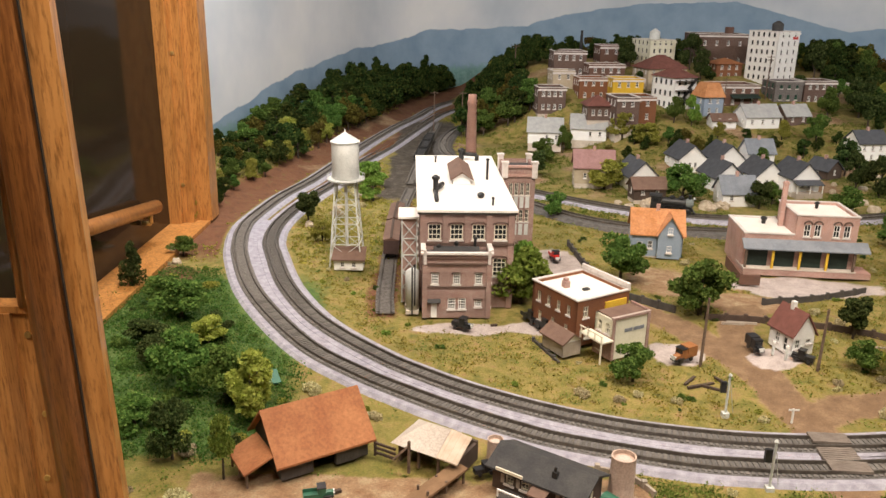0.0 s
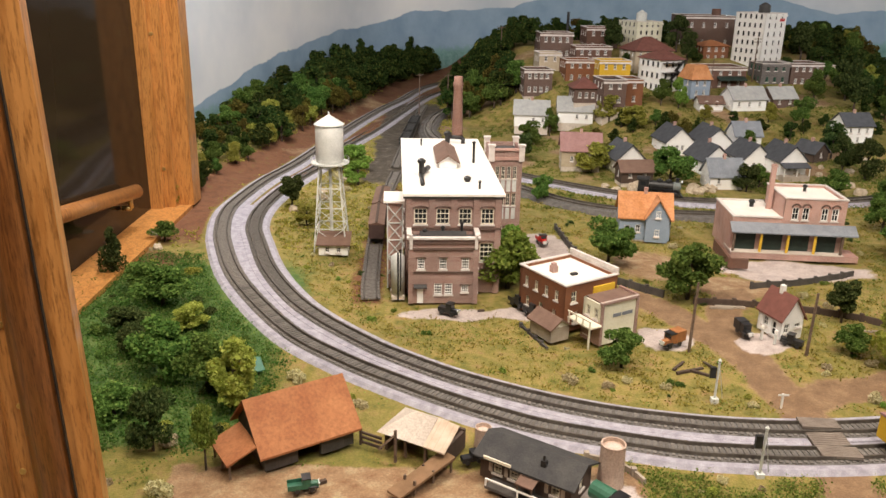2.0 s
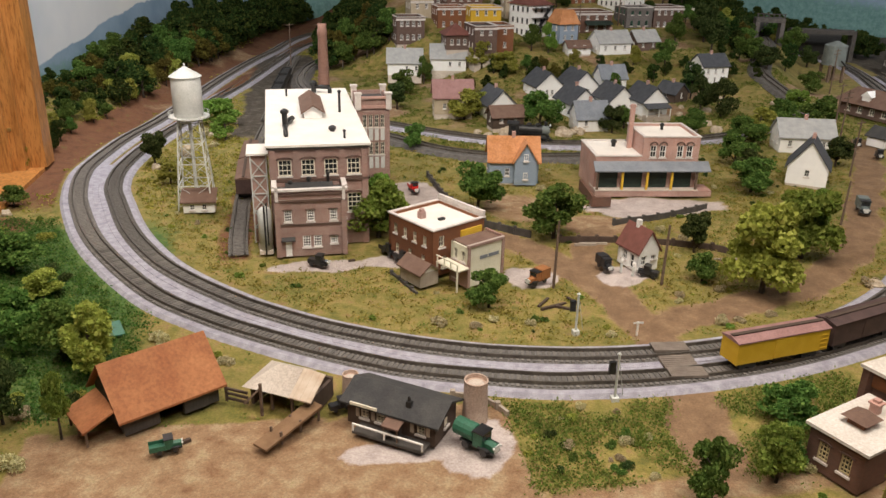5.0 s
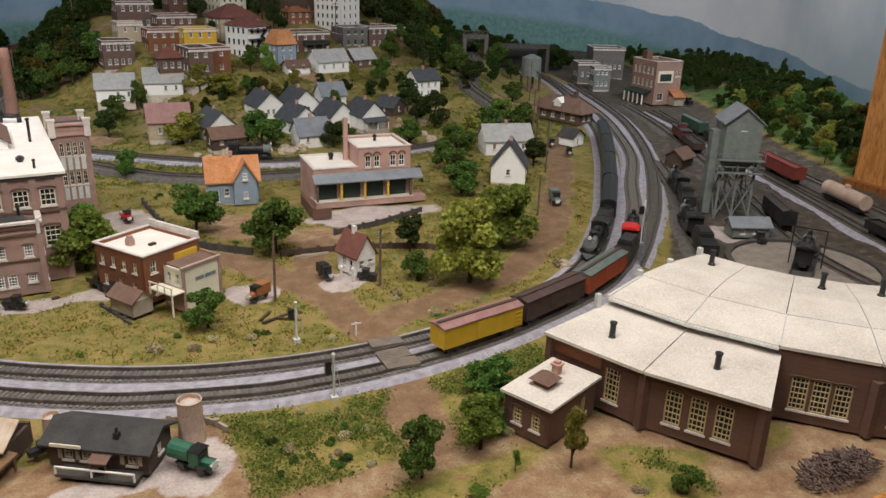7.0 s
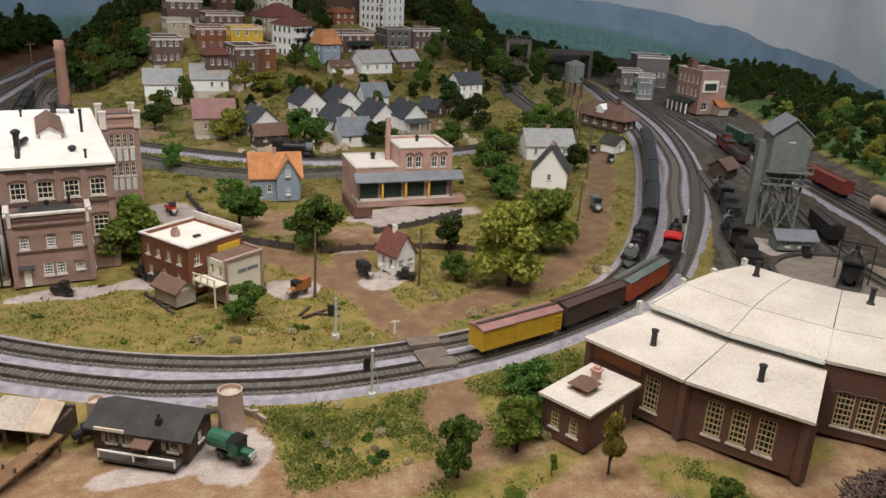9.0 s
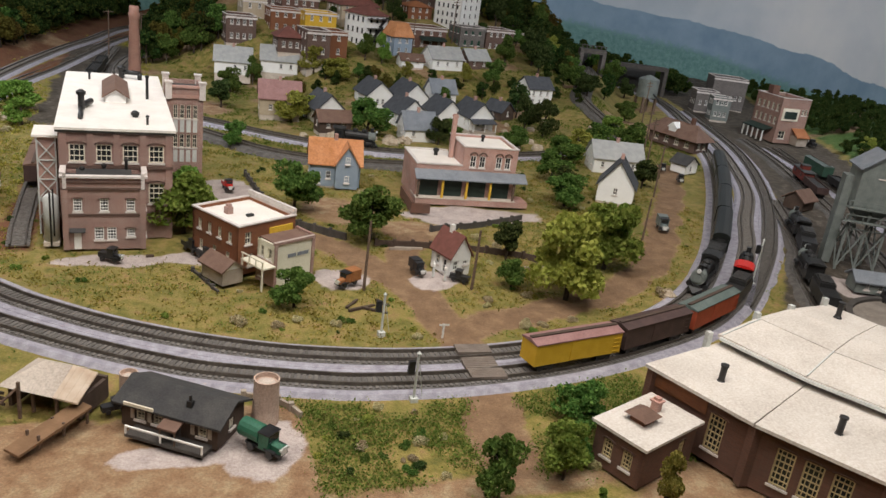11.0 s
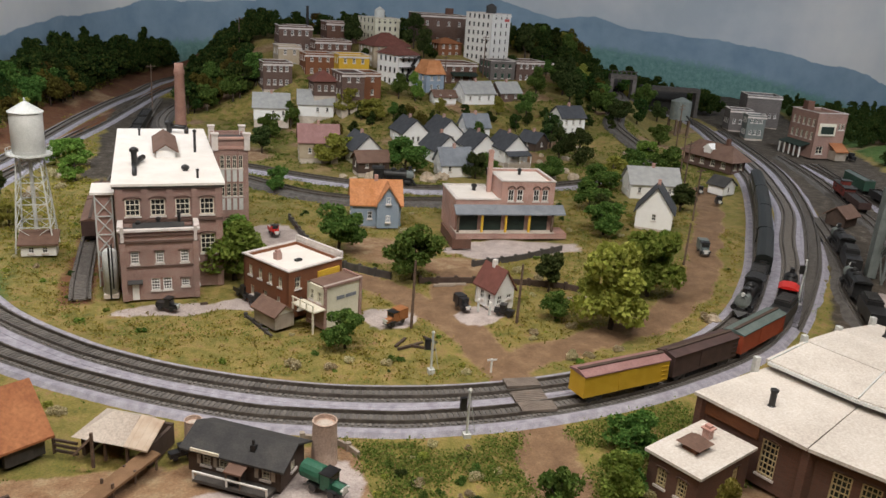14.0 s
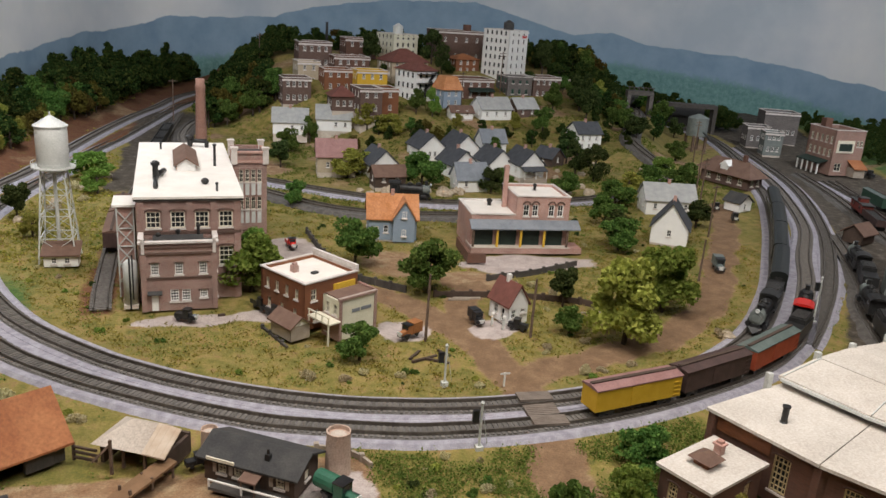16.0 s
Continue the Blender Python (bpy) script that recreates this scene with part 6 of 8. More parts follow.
# turntable
tt = thing("turntable", TX + 0.3, TY, 0, 35, "turntable pit with a steel bridge", "turntable", "", "structure")
part("pit_floor", Solid().turn([(2.35, -0.02), (2.35, 0.02)], 40), PIT_CONCRETE, tt)
part("pit_rim", Solid().turn([(2.3, 0.0), (2.3, 0.12), (2.5, 0.12), (2.5, 0.0)], 40, (0, 0, 0), False), PLANK_DARK, tt)
part("bridge", Solid().box(-2.25, -0.35, 0.05, 2.25, 0.35, 0.16), PLANK_DARK, tt)
for sgn in (-0.33, 0.3):
    part("girder", Solid().box(-2.25, sgn, 0.163, 2.25, sgn + 0.03, 0.24), IRON_BLACK, tt)
part("arch_frame", Solid().beam((0, -0.5, 0), (0, -0.5, 1.3), 0.04).beam((0, 0.5, 0), (0, 0.5, 1.3), 0.04).beam((0, -0.5, 1.3), (0, 0.5, 1.3), 0.04), IRON_BLACK, tt)


# ---- farm by the front edge ----
barn = thing("barn", -2.52, 14.25, 0, 33, "weathered grey barn with a rusty orange tin roof", "barn")
W, D, H = 1.96, 1.5, 0.5
part("wall", Solid().box(0, 0, 0, 0.7, 0.08, H).box(1.2, 0, 0, W, 0.08, H).box(0.7, 0, 0.42, 1.2, 0.08, H), PLANK_DARK, barn)
part("wall", Solid().box(0.003, 0.083, 0, 0.08, D, H), PLANK_DARK, barn)
part("wall", Solid().box(W - 0.08, 0.083, 0, W - 0.003, D, H), PLANK_DARK, barn)
part("wall", Solid().box(0.083, D - 0.08, 0, W - 0.083, D, H), PLANK_DARK, barn)
gable(barn, W, D, H, 0.75, ROOF_RUST, PLANK_DARK, 0.14, "x")
part("lean_to_roof", Solid().sheet([(-0.75, 0.05, 0.36), (-0.1, 0.05, 0.62), (-0.1, 1.1, 0.62), (-0.75, 1.1, 0.36)], 0.04), ROOF_RUST, barn)
for y in (0.1, 0.55, 1.02):
    part("lean_to_post", Solid().box(-0.7, y, 0, -0.66, y + 0.04, 0.33), POLE_WOOD, barn)
part("open_door", Solid().box(1.2, -0.05, 0.02, 1.72, -0.003, 0.42), PLANK_DARK, barn)

pav = thing("open_shed", -0.16, 15.1, 0, -29, "open-fronted workshop shed with a pale hipped roof", "shed")
part("roof", Solid().add([(-0.15, -0.15, 0.47), (0.95, -0.15, 0.47), (0.95, 1.0, 0.47), (-0.15, 1.0, 0.47), (0.4, 0.45, 0.82), (0.95, 0.45, 0.8)], [(0, 1, 5, 4), (2, 3, 4, 5), (3, 0, 4), (1, 2, 5), (3, 2, 1, 0)]), CANVAS_PALE, pav)
part("tin_roof", Solid().sheet([(0.97, -0.17, 0.5), (1.46, -0.17, 0.48), (1.46, 0.47, 0.78), (0.97, 0.47, 0.83)], 0.03), TIN_PALE, pav, "pale rust-streaked corrugated roof")
part("back_wall", Solid().box(-0.05, 0.85, 0, 1.38, 0.92, 0.46), PLANK_BROWN, pav)
part("side_wall", Solid().box(1.31, 0.0, 0, 1.38, 0.85, 0.42), PLANK_BROWN, pav)
part("side_wall", Solid().box(-0.05, 0.0, 0, 0.02, 0.85, 0.45), PLANK_BROWN, pav)
for x in (0.45, 0.92):
    part("post", Solid().box(x, -0.05, 0, x + 0.05, 0.0, 0.46), POLE_WOOD, pav)
part("gate", Solid().box(-0.6, -0.12, 0.05, -0.06, -0.08, 0.1).box(-0.6, -0.12, 0.17, -0.06, -0.08, 0.22).box(-0.6, -0.12, 0.28, -0.06, -0.08, 0.33).box(-0.6, -0.13, 0, -0.56, -0.07, 0.36), PLANK_BROWN, pav)
part("hoist_arm", Solid().beam((0.4, -0.3, 0), (0.4, -0.3, 0.75), 0.05).beam((0.4, -0.3, 0.65), (0.1, -0.45, 0.3), 0.04), POLE_WOOD, pav)

ramp1 = thing("timber_ramp", 0.2, 13.3, 0, 45, "long plank loading ramp on posts", "ramp")
part("deck", Solid().sheet([(0, 0, 0.12), (1.5, 0, 0.34), (1.5, 0.36, 0.34), (0, 0.36, 0.12)], 0.05), PLANK_TAN, ramp1)
for x in (0.4, 0.9, 1.4):
    part("post", Solid().box(x, 0.02, 0, x + 0.04, 0.06, 0.28), POLE_WOOD, ramp1)
    part("post", Solid().box(x, 0.3, 0, x + 0.04, 0.34, 0.28), POLE_WOOD, ramp1)

cab = thing("camp_cabin", 1.76, 14.25, 0, -34, "dark brown wooden bunkhouse with a black tar-paper roof", "cabin")
W, D, H = 1.95, 0.95, 0.52
shell(cab, W, D, H, PLANK_BROWN, TRIM_CREAM, {"front": [(0.3, 0.2, 0.18, 0.2, 2, 3), (0.65, 0.2, 0.18, 0.2, 2, 3), (1.55, 0.2, 0.18, 0.2, 2, 3)], "right": [(0.4, 0.2, 0.18, 0.2, 2, 3)]}, 0.05)
part("roof", Solid().profile([(-0.12, H), (0.48, H + 0.27), (1.07, H), (1.07, H - 0.04), (0.48, H + 0.22), (-0.12, H - 0.04)], -0.12, W + 0.12), ROOF_TAR, cab)
part("gable", Solid().profile([(0.003, H), (0.947, H), (0.48, H + 0.215)], 0.003, 0.05), PLANK_BROWN, cab)
part("gable", Solid().profile([(0.003, H), (0.947, H), (0.48, H + 0.215)], W - 0.05, W - 0.003), PLANK_BROWN, cab)
part("flue", Solid().box(1.25, 0.12, H + 0.1, 1.35, 0.22, H + 0.24).box(1.28, 0.15, H + 0.24, 1.32, 0.19, H + 0.34), IRON_BLACK, cab)
part("sign_board", Solid().box(0.15, -0.16, H + 0.02, 0.75, -0.13, H + 0.08), TRIM_CREAM, cab)
for x in (0.2, 0.55, 0.84, 1.42, 1.76):
    part("shutter", Solid().box(x, -0.02, 0.2, x + 0.08, -0.003, 0.4), PLANK_WORN, cab)
part("porch_floor", Solid().box(0.3, -0.34, 0.02, W - 0.1, -0.003, 0.08), PLANK_DARK, cab)
part("porch_rail", Solid().box(0.3, -0.34, 0.22, W - 0.1, -0.31, 0.25).box(0.3, -0.34, 0.08, 0.33, -0.31, 0.22).box(W - 0.13, -0.34, 0.08, W - 0.1, -0.31, 0.22).box(1.0, -0.34, 0.08, 1.03, -0.31, 0.22), WHITE_PAINT, cab, "pale grey porch rail")
part("door_hood", Solid().sheet([(0.95, -0.34, 0.4), (1.32, -0.34, 0.4), (1.32, 0.0, 0.48), (0.95, 0.0, 0.48)], 0.03), ROOF_BROWN, cab)
for x in (0.98, 1.27):
    part("hood_post", Solid().box(x, -0.32, 0.083, x + 0.025, -0.295, 0.37), POLE_WOOD, cab)
part("door", Solid().box(1.05, -0.025, 0.083, 1.22, -0.003, 0.4), PLANK_DARK, cab)
for x, y, h, r in ((4.32, 14.05, 0.88, 0.24), (1.86, 15.2, 0.5, 0.17)):
    si = thing("clay_silo", x, y, 0, 0, "tapered reddish clay silo with a pale rim", "silo", "silos")
    part("shell", Solid().turn([(r * 1.1, -0.05), (r, h), (r * 1.03, h), (r * 1.03, h + 0.025), (r * 0.9, h + 0.025), (r * 0.88, h - 0.06)], 20), SILO, si, smooth=False)
    part("fill", Solid().turn([(r * 0.88, h - 0.08), (r * 0.3, h - 0.02)], 20), CANVAS_PALE, si)


# ---- rolling stock ----
def on_line(line, s):
    """The place and heading at a run of s along a line of even points."""
    k = clamp(s / 0.25, 1, len(line) - 2)
    i = int(k)
    p = line[i] + (line[i + 1] - line[i]) * (k - i)
    t = line[i + 1] - line[i - 1]
    return p, math.degrees(math.atan2(t.y, t.x))


def run_at(line, x, y):
    return min(range(len(line)), key=lambda k: (line[k].x - x) ** 2 + (line[k].y - y) ** 2) * 0.25


def trucks(b, length, z):
    for x in (-length * 0.34, length * 0.34):
        tk = part("truck", Solid().box(x - 0.22, -0.2, z + 0.06, x + 0.22, -0.16, z + 0.14).box(x - 0.22, 0.16, z + 0.06, x + 0.22, 0.2, z + 0.14).box(x - 0.06, -0.16, z + 0.1, x + 0.06, 0.16, z + 0.16), IRON_BLACK, b)
        for dx in (-0.14, 0.14):
            part("wheel", Solid().tube((x + dx, -0.2, z + 0.09), (x + dx, 0.2, z + 0.09), 0.09, n=12), IRON_BLACK, tk)


def freight_car(place, turn, body, roof, label, length=2.55, kind="boxcar", z=0.17):
    b = thing(kind, place.x, place.y, z, turn, label, kind, "freight cars")
    h = length / 2
    trucks(b, length, 0.0)
    if kind == "boxcar":
        part("body", Solid().box(-h, -0.28, 0.2, h, 0.28, 0.72), body, b)
        part("roof", Solid().profile([(-0.3, 0.723), (0.3, 0.723), (0.3, 0.75), (0.0, 0.82), (-0.3, 0.75)], -h - 0.02, h + 0.02), roof, b)
        part("roof_walk", Solid().box(-h, -0.05, 0.825, h, 0.05, 0.845), PLANK_BROWN, b)
        for y0 in (-0.295, 0.283):
            part("door", Solid().box(-0.26, y0, 0.22, 0.26, y0 + 0.012, 0.68), body, b)
        for k in range(4):
            part("rung", Solid().box(h - 0.24, -0.3, 0.26 + k * 0.11, h - 0.04, -0.283, 0.275 + k * 0.11), body, b)
        part("brake_wheel", Solid().tube((h + 0.02, 0.12, 0.66), (h + 0.04, 0.12, 0.66), 0.05, n=10), IRON_BLACK, b)
    elif kind == "tank_car":
        part("tank", Solid().tube((-h, 0, 0.5), (h, 0, 0.5), 0.3, n=18), body, b, smooth=False)
        part("dome", Solid().turn([(0.12, 0.75), (0.12, 0.9), (0.05, 0.93)], 12), body, b)
        part("frame", Solid().box(-h - 0.1, -0.15, 0.14, h + 0.1, 0.15, 0.2), IRON_BLACK, b)
    elif kind == "gondola":
        part("body", Solid().box(-h, -0.28, 0.18, h, 0.28, 0.24).box(-h, -0.28, 0.24, h, -0.25, 0.5).box(-h, 0.25, 0.24, h, 0.28, 0.5).box(-h, -0.25, 0.24, -h + 0.03, 0.25, 0.5).box(h - 0.03, -0.25, 0.24, h, 0.25, 0.5), body, b)
        part("load", Solid().prism([(-h + 0.05, -0.24), (h - 0.05, -0.24), (h - 0.05, 0.24), (-h + 0.05, 0.24)], 0.243, 0.44), COAL, b)
    else:
        part("body", Solid().box(-h, -0.27, 0.2, h, 0.27, 0.62), body, b)
        part("roof", Solid().box(-h - 0.12, -0.31, 0.623, h + 0.12, 0.31, 0.66), roof, b)
        part("cupola", Solid().box(-0.3, -0.2, 0.663, 0.15, 0.2, 0.86), body, b)
        part("cupola_roof", Solid().box(-0.34, -0.24, 0.863, 0.19, 0.24, 0.89), roof, b)
        for x in (-0.6, 0.45):
            for y in (-0.275, 0.272):
                part("window", Solid().box(x, y, 0.36, x + 0.16, y + 0.004, 0.52), GLASS_DARK, b)
    return b


def coach(place, turn, label, length=3.9, z=0.17):
    b = thing("passenger_car", place.x, place.y, z, turn, label, "passenger car", "dark passenger cars")
    h = length / 2
    trucks(b, length, 0.0)
    part("body", Solid().box(-h, -0.29, 0.18, h, 0.29, 0.68), COACH_BLACK, b)
    part("roof", Solid().profile([(-0.3, 0.683), (0.3, 0.683), (0.28, 0.78), (0.17, 0.85), (0.0, 0.875), (-0.17, 0.85), (-0.28, 0.78)], -h - 0.03, h + 0.03), COACH_BLACK, b)
    part("letter_board", Solid().box(-h + 0.1, -0.297, 0.63, h - 0.1, -0.293, 0.65), IRON_BLACK, b)
    for k in range(12):
        x = -h + 0.25 + k * (length - 0.5) / 12
        for y in (-0.296, 0.293):
            part("window", Solid().box(x, y, 0.42, x + 0.17, y + 0.003, 0.58), GLASS_DARK, b)
    part("diaphragm", Solid().box(h + 0.03, -0.12, 0.2, h + 0.08, 0.12, 0.66).box(-h - 0.08, -0.12, 0.2, -h - 0.03, 0.12, 0.66), IRON_BLACK, b)
    return b


def engine(place, turn, label, cab_roof, length=2.5, z=0.17):
    """A steam locomotive that faces along its own +x."""
    b = thing("steam_locomotive", place.x, place.y, z, turn, label, "locomotive", "steam locomotives")
    h = length / 2
    part("boiler", Solid().tube((-h * 0.35, 0, 0.48), (h * 0.8, 0, 0.48), 0.21, n=16), IRON_BLACK, b)
    part("smokebox", Solid().tube((h * 0.62, 0, 0.48), (h * 0.88, 0, 0.48), 0.225, n=16).tube((h * 0.88, 0, 0.48), (h * 0.92, 0, 0.48), 0.14, n=12), STEEL_GREEN if cab_roof is None else IRON_BLACK, b)
    part("headlight", Solid().tube((h * 0.9, 0, 0.72), (h * 0.97, 0, 0.72), 0.06, n=10), STEEL_PALE, b)
    part("smoke_pipe", Solid().turn([(0.08, 0.66), (0.07, 0.85), (0.095, 0.87)], 12, (h * 0.75, 0, 0)), IRON_BLACK, b)
    part("sand_dome", Solid().turn([(0.13, 0.62), (0.13, 0.74), (0.05, 0.8)], 12, (h * 0.42, 0, 0)), IRON_BLACK, b)
    part("steam_dome", Solid().turn([(0.13, 0.62), (0.13, 0.74), (0.05, 0.8)], 12, (h * 0.05, 0, 0)), IRON_BLACK, b)
    part("cab", Solid().box(-h * 0.78, -0.27, 0.22, -h * 0.38, 0.27, 0.74), IRON_BLACK, b)
    part("cab_roof", Solid().profile([(-0.3, 0.743), (0.3, 0.743), (0.2, 0.81), (0.0, 0.835), (-0.2, 0.81)], -h * 0.86, -h * 0.34), cab_roof or IRON_BLACK, b)
    for y in (-0.275, 0.272):
        part("cab_window", Solid().box(-h * 0.68, y, 0.5, -h * 0.48, y + 0.003, 0.66), GLASS_DARK, b)
    part("running_board", Solid().box(-h * 0.38, -0.26, 0.34, h * 0.8, -0.2, 0.37).box(-h * 0.38, 0.2, 0.34, h * 0.8, 0.26, 0.37), IRON_BLACK, b)
    part("frame", Solid().box(-h * 0.8, -0.12, 0.12, h * 0.92, 0.12, 0.26), IRON_BLACK, b)
    for k in range(4):
        part("driving_wheel", Solid().tube((-h * 0.3 + k * 0.32, -0.2, 0.15), (-h * 0.3 + k * 0.32, 0.2, 0.15), 0.15, n=14), IRON_BLACK, b)
    part("pilot_wheel", Solid().tube((h * 0.8, -0.2, 0.08), (h * 0.8, 0.2, 0.08), 0.08, n=12), IRON_BLACK, b)
    part("cylinder", Solid().tube((h * 0.55, -0.24, 0.2), (h * 0.78, -0.24, 0.2), 0.09, n=10).tube((h * 0.55, 0.24, 0.2), (h * 0.78, 0.24, 0.2), 0.09, n=10), IRON_BLACK, b)
    for y in (-0.22, 0.205):
        part("side_rod", Solid().box(-h * 0.3, y, 0.13, h * 0.5, y + 0.015, 0.17), RAIL_STEEL, b)
    part("pilot", Solid().add([(h * 0.92, -0.22, 0.18), (h * 0.92, 0.22, 0.18), (h * 0.92, -0.22, 0.03), (h * 0.92, 0.22, 0.03), (h * 1.06, 0.0, 0.03)], [(0, 1, 4), (0, 4, 2), (1, 3, 4), (2, 4, 3), (0, 2, 3, 1)]), IRON_BLACK, b)
    return b


def tender(place, turn, label, length=1.75, z=0.17):
    b = thing("tender", place.x, place.y, z, turn, label, "tender", "tenders")
    h = length / 2
    trucks(b, length, 0.0)
    part("body", Solid().box(-h, -0.27, 0.18, h, 0.27, 0.56), IRON_BLACK, b)
    part("coal_bunker", Solid().box(-h * 0.1, -0.24, 0.563, h * 0.9, 0.24, 0.7), IRON_BLACK, b)
    part("coal_load", Solid().prism([(-h * 0.05, -0.2), (h * 0.85, -0.2), (h * 0.85, 0.2), (-h * 0.05, 0.2)], 0.703, 0.74), COAL, b)
    return b


LINE_O, LINE_I = spline(OUTER, 0.25), spline(INNER, 0.25)
s = run_at(LINE_O, 10.15, 15.05) + 1.3
for body, roof, lab in ((CAR_YELLOW, CAR_ROOF_PINK, "yellow wooden reefer with a faded pink-brown roof"), (CAR_BROWN, CAR_BROWN, "dark brown wooden boxcar"), (CAR_RED, CAR_ROOF_GREEN, "red boxcar with a grey-green roof")):
    freight_car(*on_line(LINE_O, s), body, roof, lab)
    s += 2.72
tender(*on_line(LINE_O, s - 0.35), "black tender of the freight locomotive")
engine(*on_line(LINE_O, s + 1.75), "black steam locomotive with a bright red cab roof", RED_PAINT)
s = run_at(LINE_I, 17.4, 19.3) + 1.25
p, a = on_line(LINE_I, s)
engine(p, a + 180, "black passenger steam locomotive with a silver-grey front", None)
p, a = on_line(LINE_I, s + 2.15)
tender(p, a + 180, "black tender of the passenger locomotive")
s += 5.05
for k in range(4):
    p, a = on_line(LINE_I, s)
    coach(p, a, "long black-green heavyweight passenger car")
    s += 4.05


def yard(points, x, y, fn, *args, flip=0, **kw):
    line = spline(points, 0.25)
    p, a = on_line(line, run_at(line, x, y))
    return fn(p, a + flip, *args, z=0.13, **kw)


yard(YARD_B, 34.0, 32.6, freight_car, CAR_MAROON, ROOF_TAR, "red wooden caboose in the yard", 1.9, "caboose")
yard(YARD_B, 33.0, 30.4, freight_car, CAR_BROWN, ROOF_TAR, "dark gondola with coal load", 2.4, "gondola")
yard(YARD_C, 36.4, 33.9, freight_car, CAR_GREEN, CAR_ROOF_GREEN, "dark green boxcar in the yard", 2.6)
yard(YARD_C, 35.0, 30.9, freight_car, IRON_BLACK, ROOF_TAR, "black coal gondola in the yard", 2.5, "gondola")
yard(YARD_D, 32.9, 24.4, freight_car, CAR_MAROON, CAR_MAROON, "maroon boxcar with white lettering bars", 2.9)
yard(YARD_D, 31.4, 20.0, freight_car, SILO, SILO, "weathered tan and rust tank car", 2.5, "tank_car")
yard(YARD_D, 30.1, 16.2, freight_car, CAR_YELLOW, CAR_ROOF_PINK, "yellow car at the end of the yard track", 2.4)
yard(YARD_C, 28.9, 16.0, freight_car, IRON_BLACK, ROOF_TAR, "black crane flat car with timber load", 2.6, "gondola")
yard(YARD_F, 26.6, 24.5, engine, "black steam locomotive below the coaling tower", None, flip=0)
yard(YARD_F, 25.3, 22.5, tender, "black tender in the yard", flip=0)
yard(YARD_F, 23.2, 20.0, engine, "black steam locomotive beside the yard office", None, flip=0)
yard(YARD_F, 21.9, 18.1, tender, "black tender with a white side panel", flip=0)
yard(YARD_B, 27.2, 19.4, freight_car, IRON_BLACK, ROOF_TAR, "black covered hopper beside the coaling tower", 2.2)
engine(Vector((24.1, 15.9, 0)), 35, "black steam locomotive on the turntable", None, 2.3, 0.2)
freight_car(Vector((-1.4, 29.6, 0)), 92, CAR_BROWN, ROOF_BROWN, "dark rusty boxcar beside the factory", 2.6, "boxcar", 0.1)
freight_car(Vector((-1.45, 32.4, 0)), 90, CAR_BROWN, ROOF_BROWN, "dark rusty boxcar beside the factory", 2.6, "boxcar", 0.1)
for k in range(3):
    freight_car(Vector((-1.0 + k * 0.15, 47 + k * 2.8, 0)), 86, IRON_BLACK, ROOF_TAR, "black coal gondola on the back spur", 2.5, "gondola", 0.1)
p, a = on_line(spline(BACK_A, 0.25), run_at(spline(BACK_A, 0.25), 11.0, 35.7))
engine(p, a, "black switcher behind the freight house", None, 2.2, 0.17)


# ---- road vehicles ----
def lorry(x, y, turn, body_mat, label, kind="van", z=0.0, size=1.0):
    b = thing("motor_truck", x, y, max(z, height(x, y)) + 0.02, turn, label, "truck", "vintage motor vehicles")
    b.scale = (size, size, size)
    for px in (0.14, 0.5):
        for py in (-0.13, 0.13):
            part("wheel", Solid().tube((px, py - 0.02, 0.065), (px, py + 0.02, 0.065), 0.065, n=12), TRUCK_BLACK, b)
    part("chassis", Solid().box(0.0, -0.1, 0.06, 0.66, 0.1, 0.1), TRUCK_BLACK, b)
    part("bonnet", Solid().profile([(-0.07, 0.1), (0.07, 0.1), (0.07, 0.2), (0.0, 0.235), (-0.07, 0.2)], 0.46, 0.66), body_mat, b)
    part("radiator", Solid().box(0.66, -0.06, 0.09, 0.675, 0.06, 0.21), STEEL_PALE, b)
    for py in (-0.09, 0.06):
        part("headlight", Solid().tube((0.65, py + 0.015, 0.18), (0.69, py + 0.015, 0.18), 0.022, n=8), STEEL_PALE, b)
    for py in (-0.16, 0.1):
        part("mudguard", Solid().box(0.4, py, 0.13, 0.6, py + 0.06, 0.145), TRUCK_BLACK, b)
    part("cab", Solid().box(0.28, -0.13, 0.1, 0.46, 0.13, 0.36), body_mat, b)
    part("windscreen", Solid().box(0.461, -0.11, 0.24, 0.466, 0.11, 0.34), GLASS_DARK, b)
    part("cab_roof", Solid().box(0.26, -0.14, 0.361, 0.48, 0.14, 0.38), TRUCK_BLACK, b)
    if kind == "van":
        part("box_body", Solid().box(-0.06, -0.15, 0.11, 0.277, 0.15, 0.4), body_mat, b)
    elif kind == "flat":
        part("bed", Solid().box(-0.08, -0.15, 0.11, 0.277, 0.15, 0.15).box(-0.08, -0.15, 0.15, 0.277, -0.135, 0.24).box(-0.08, 0.135, 0.15, 0.277, 0.15, 0.24), body_mat, b)
    elif kind == "tank":
        part("tank", Solid().tube((-0.12, 0, 0.26), (0.27, 0, 0.26), 0.15, n=14), body_mat, b)
    else:
        part("rear_body", Solid().box(0.0, -0.12, 0.1, 0.277, 0.12, 0.22), body_mat, b)
    return b


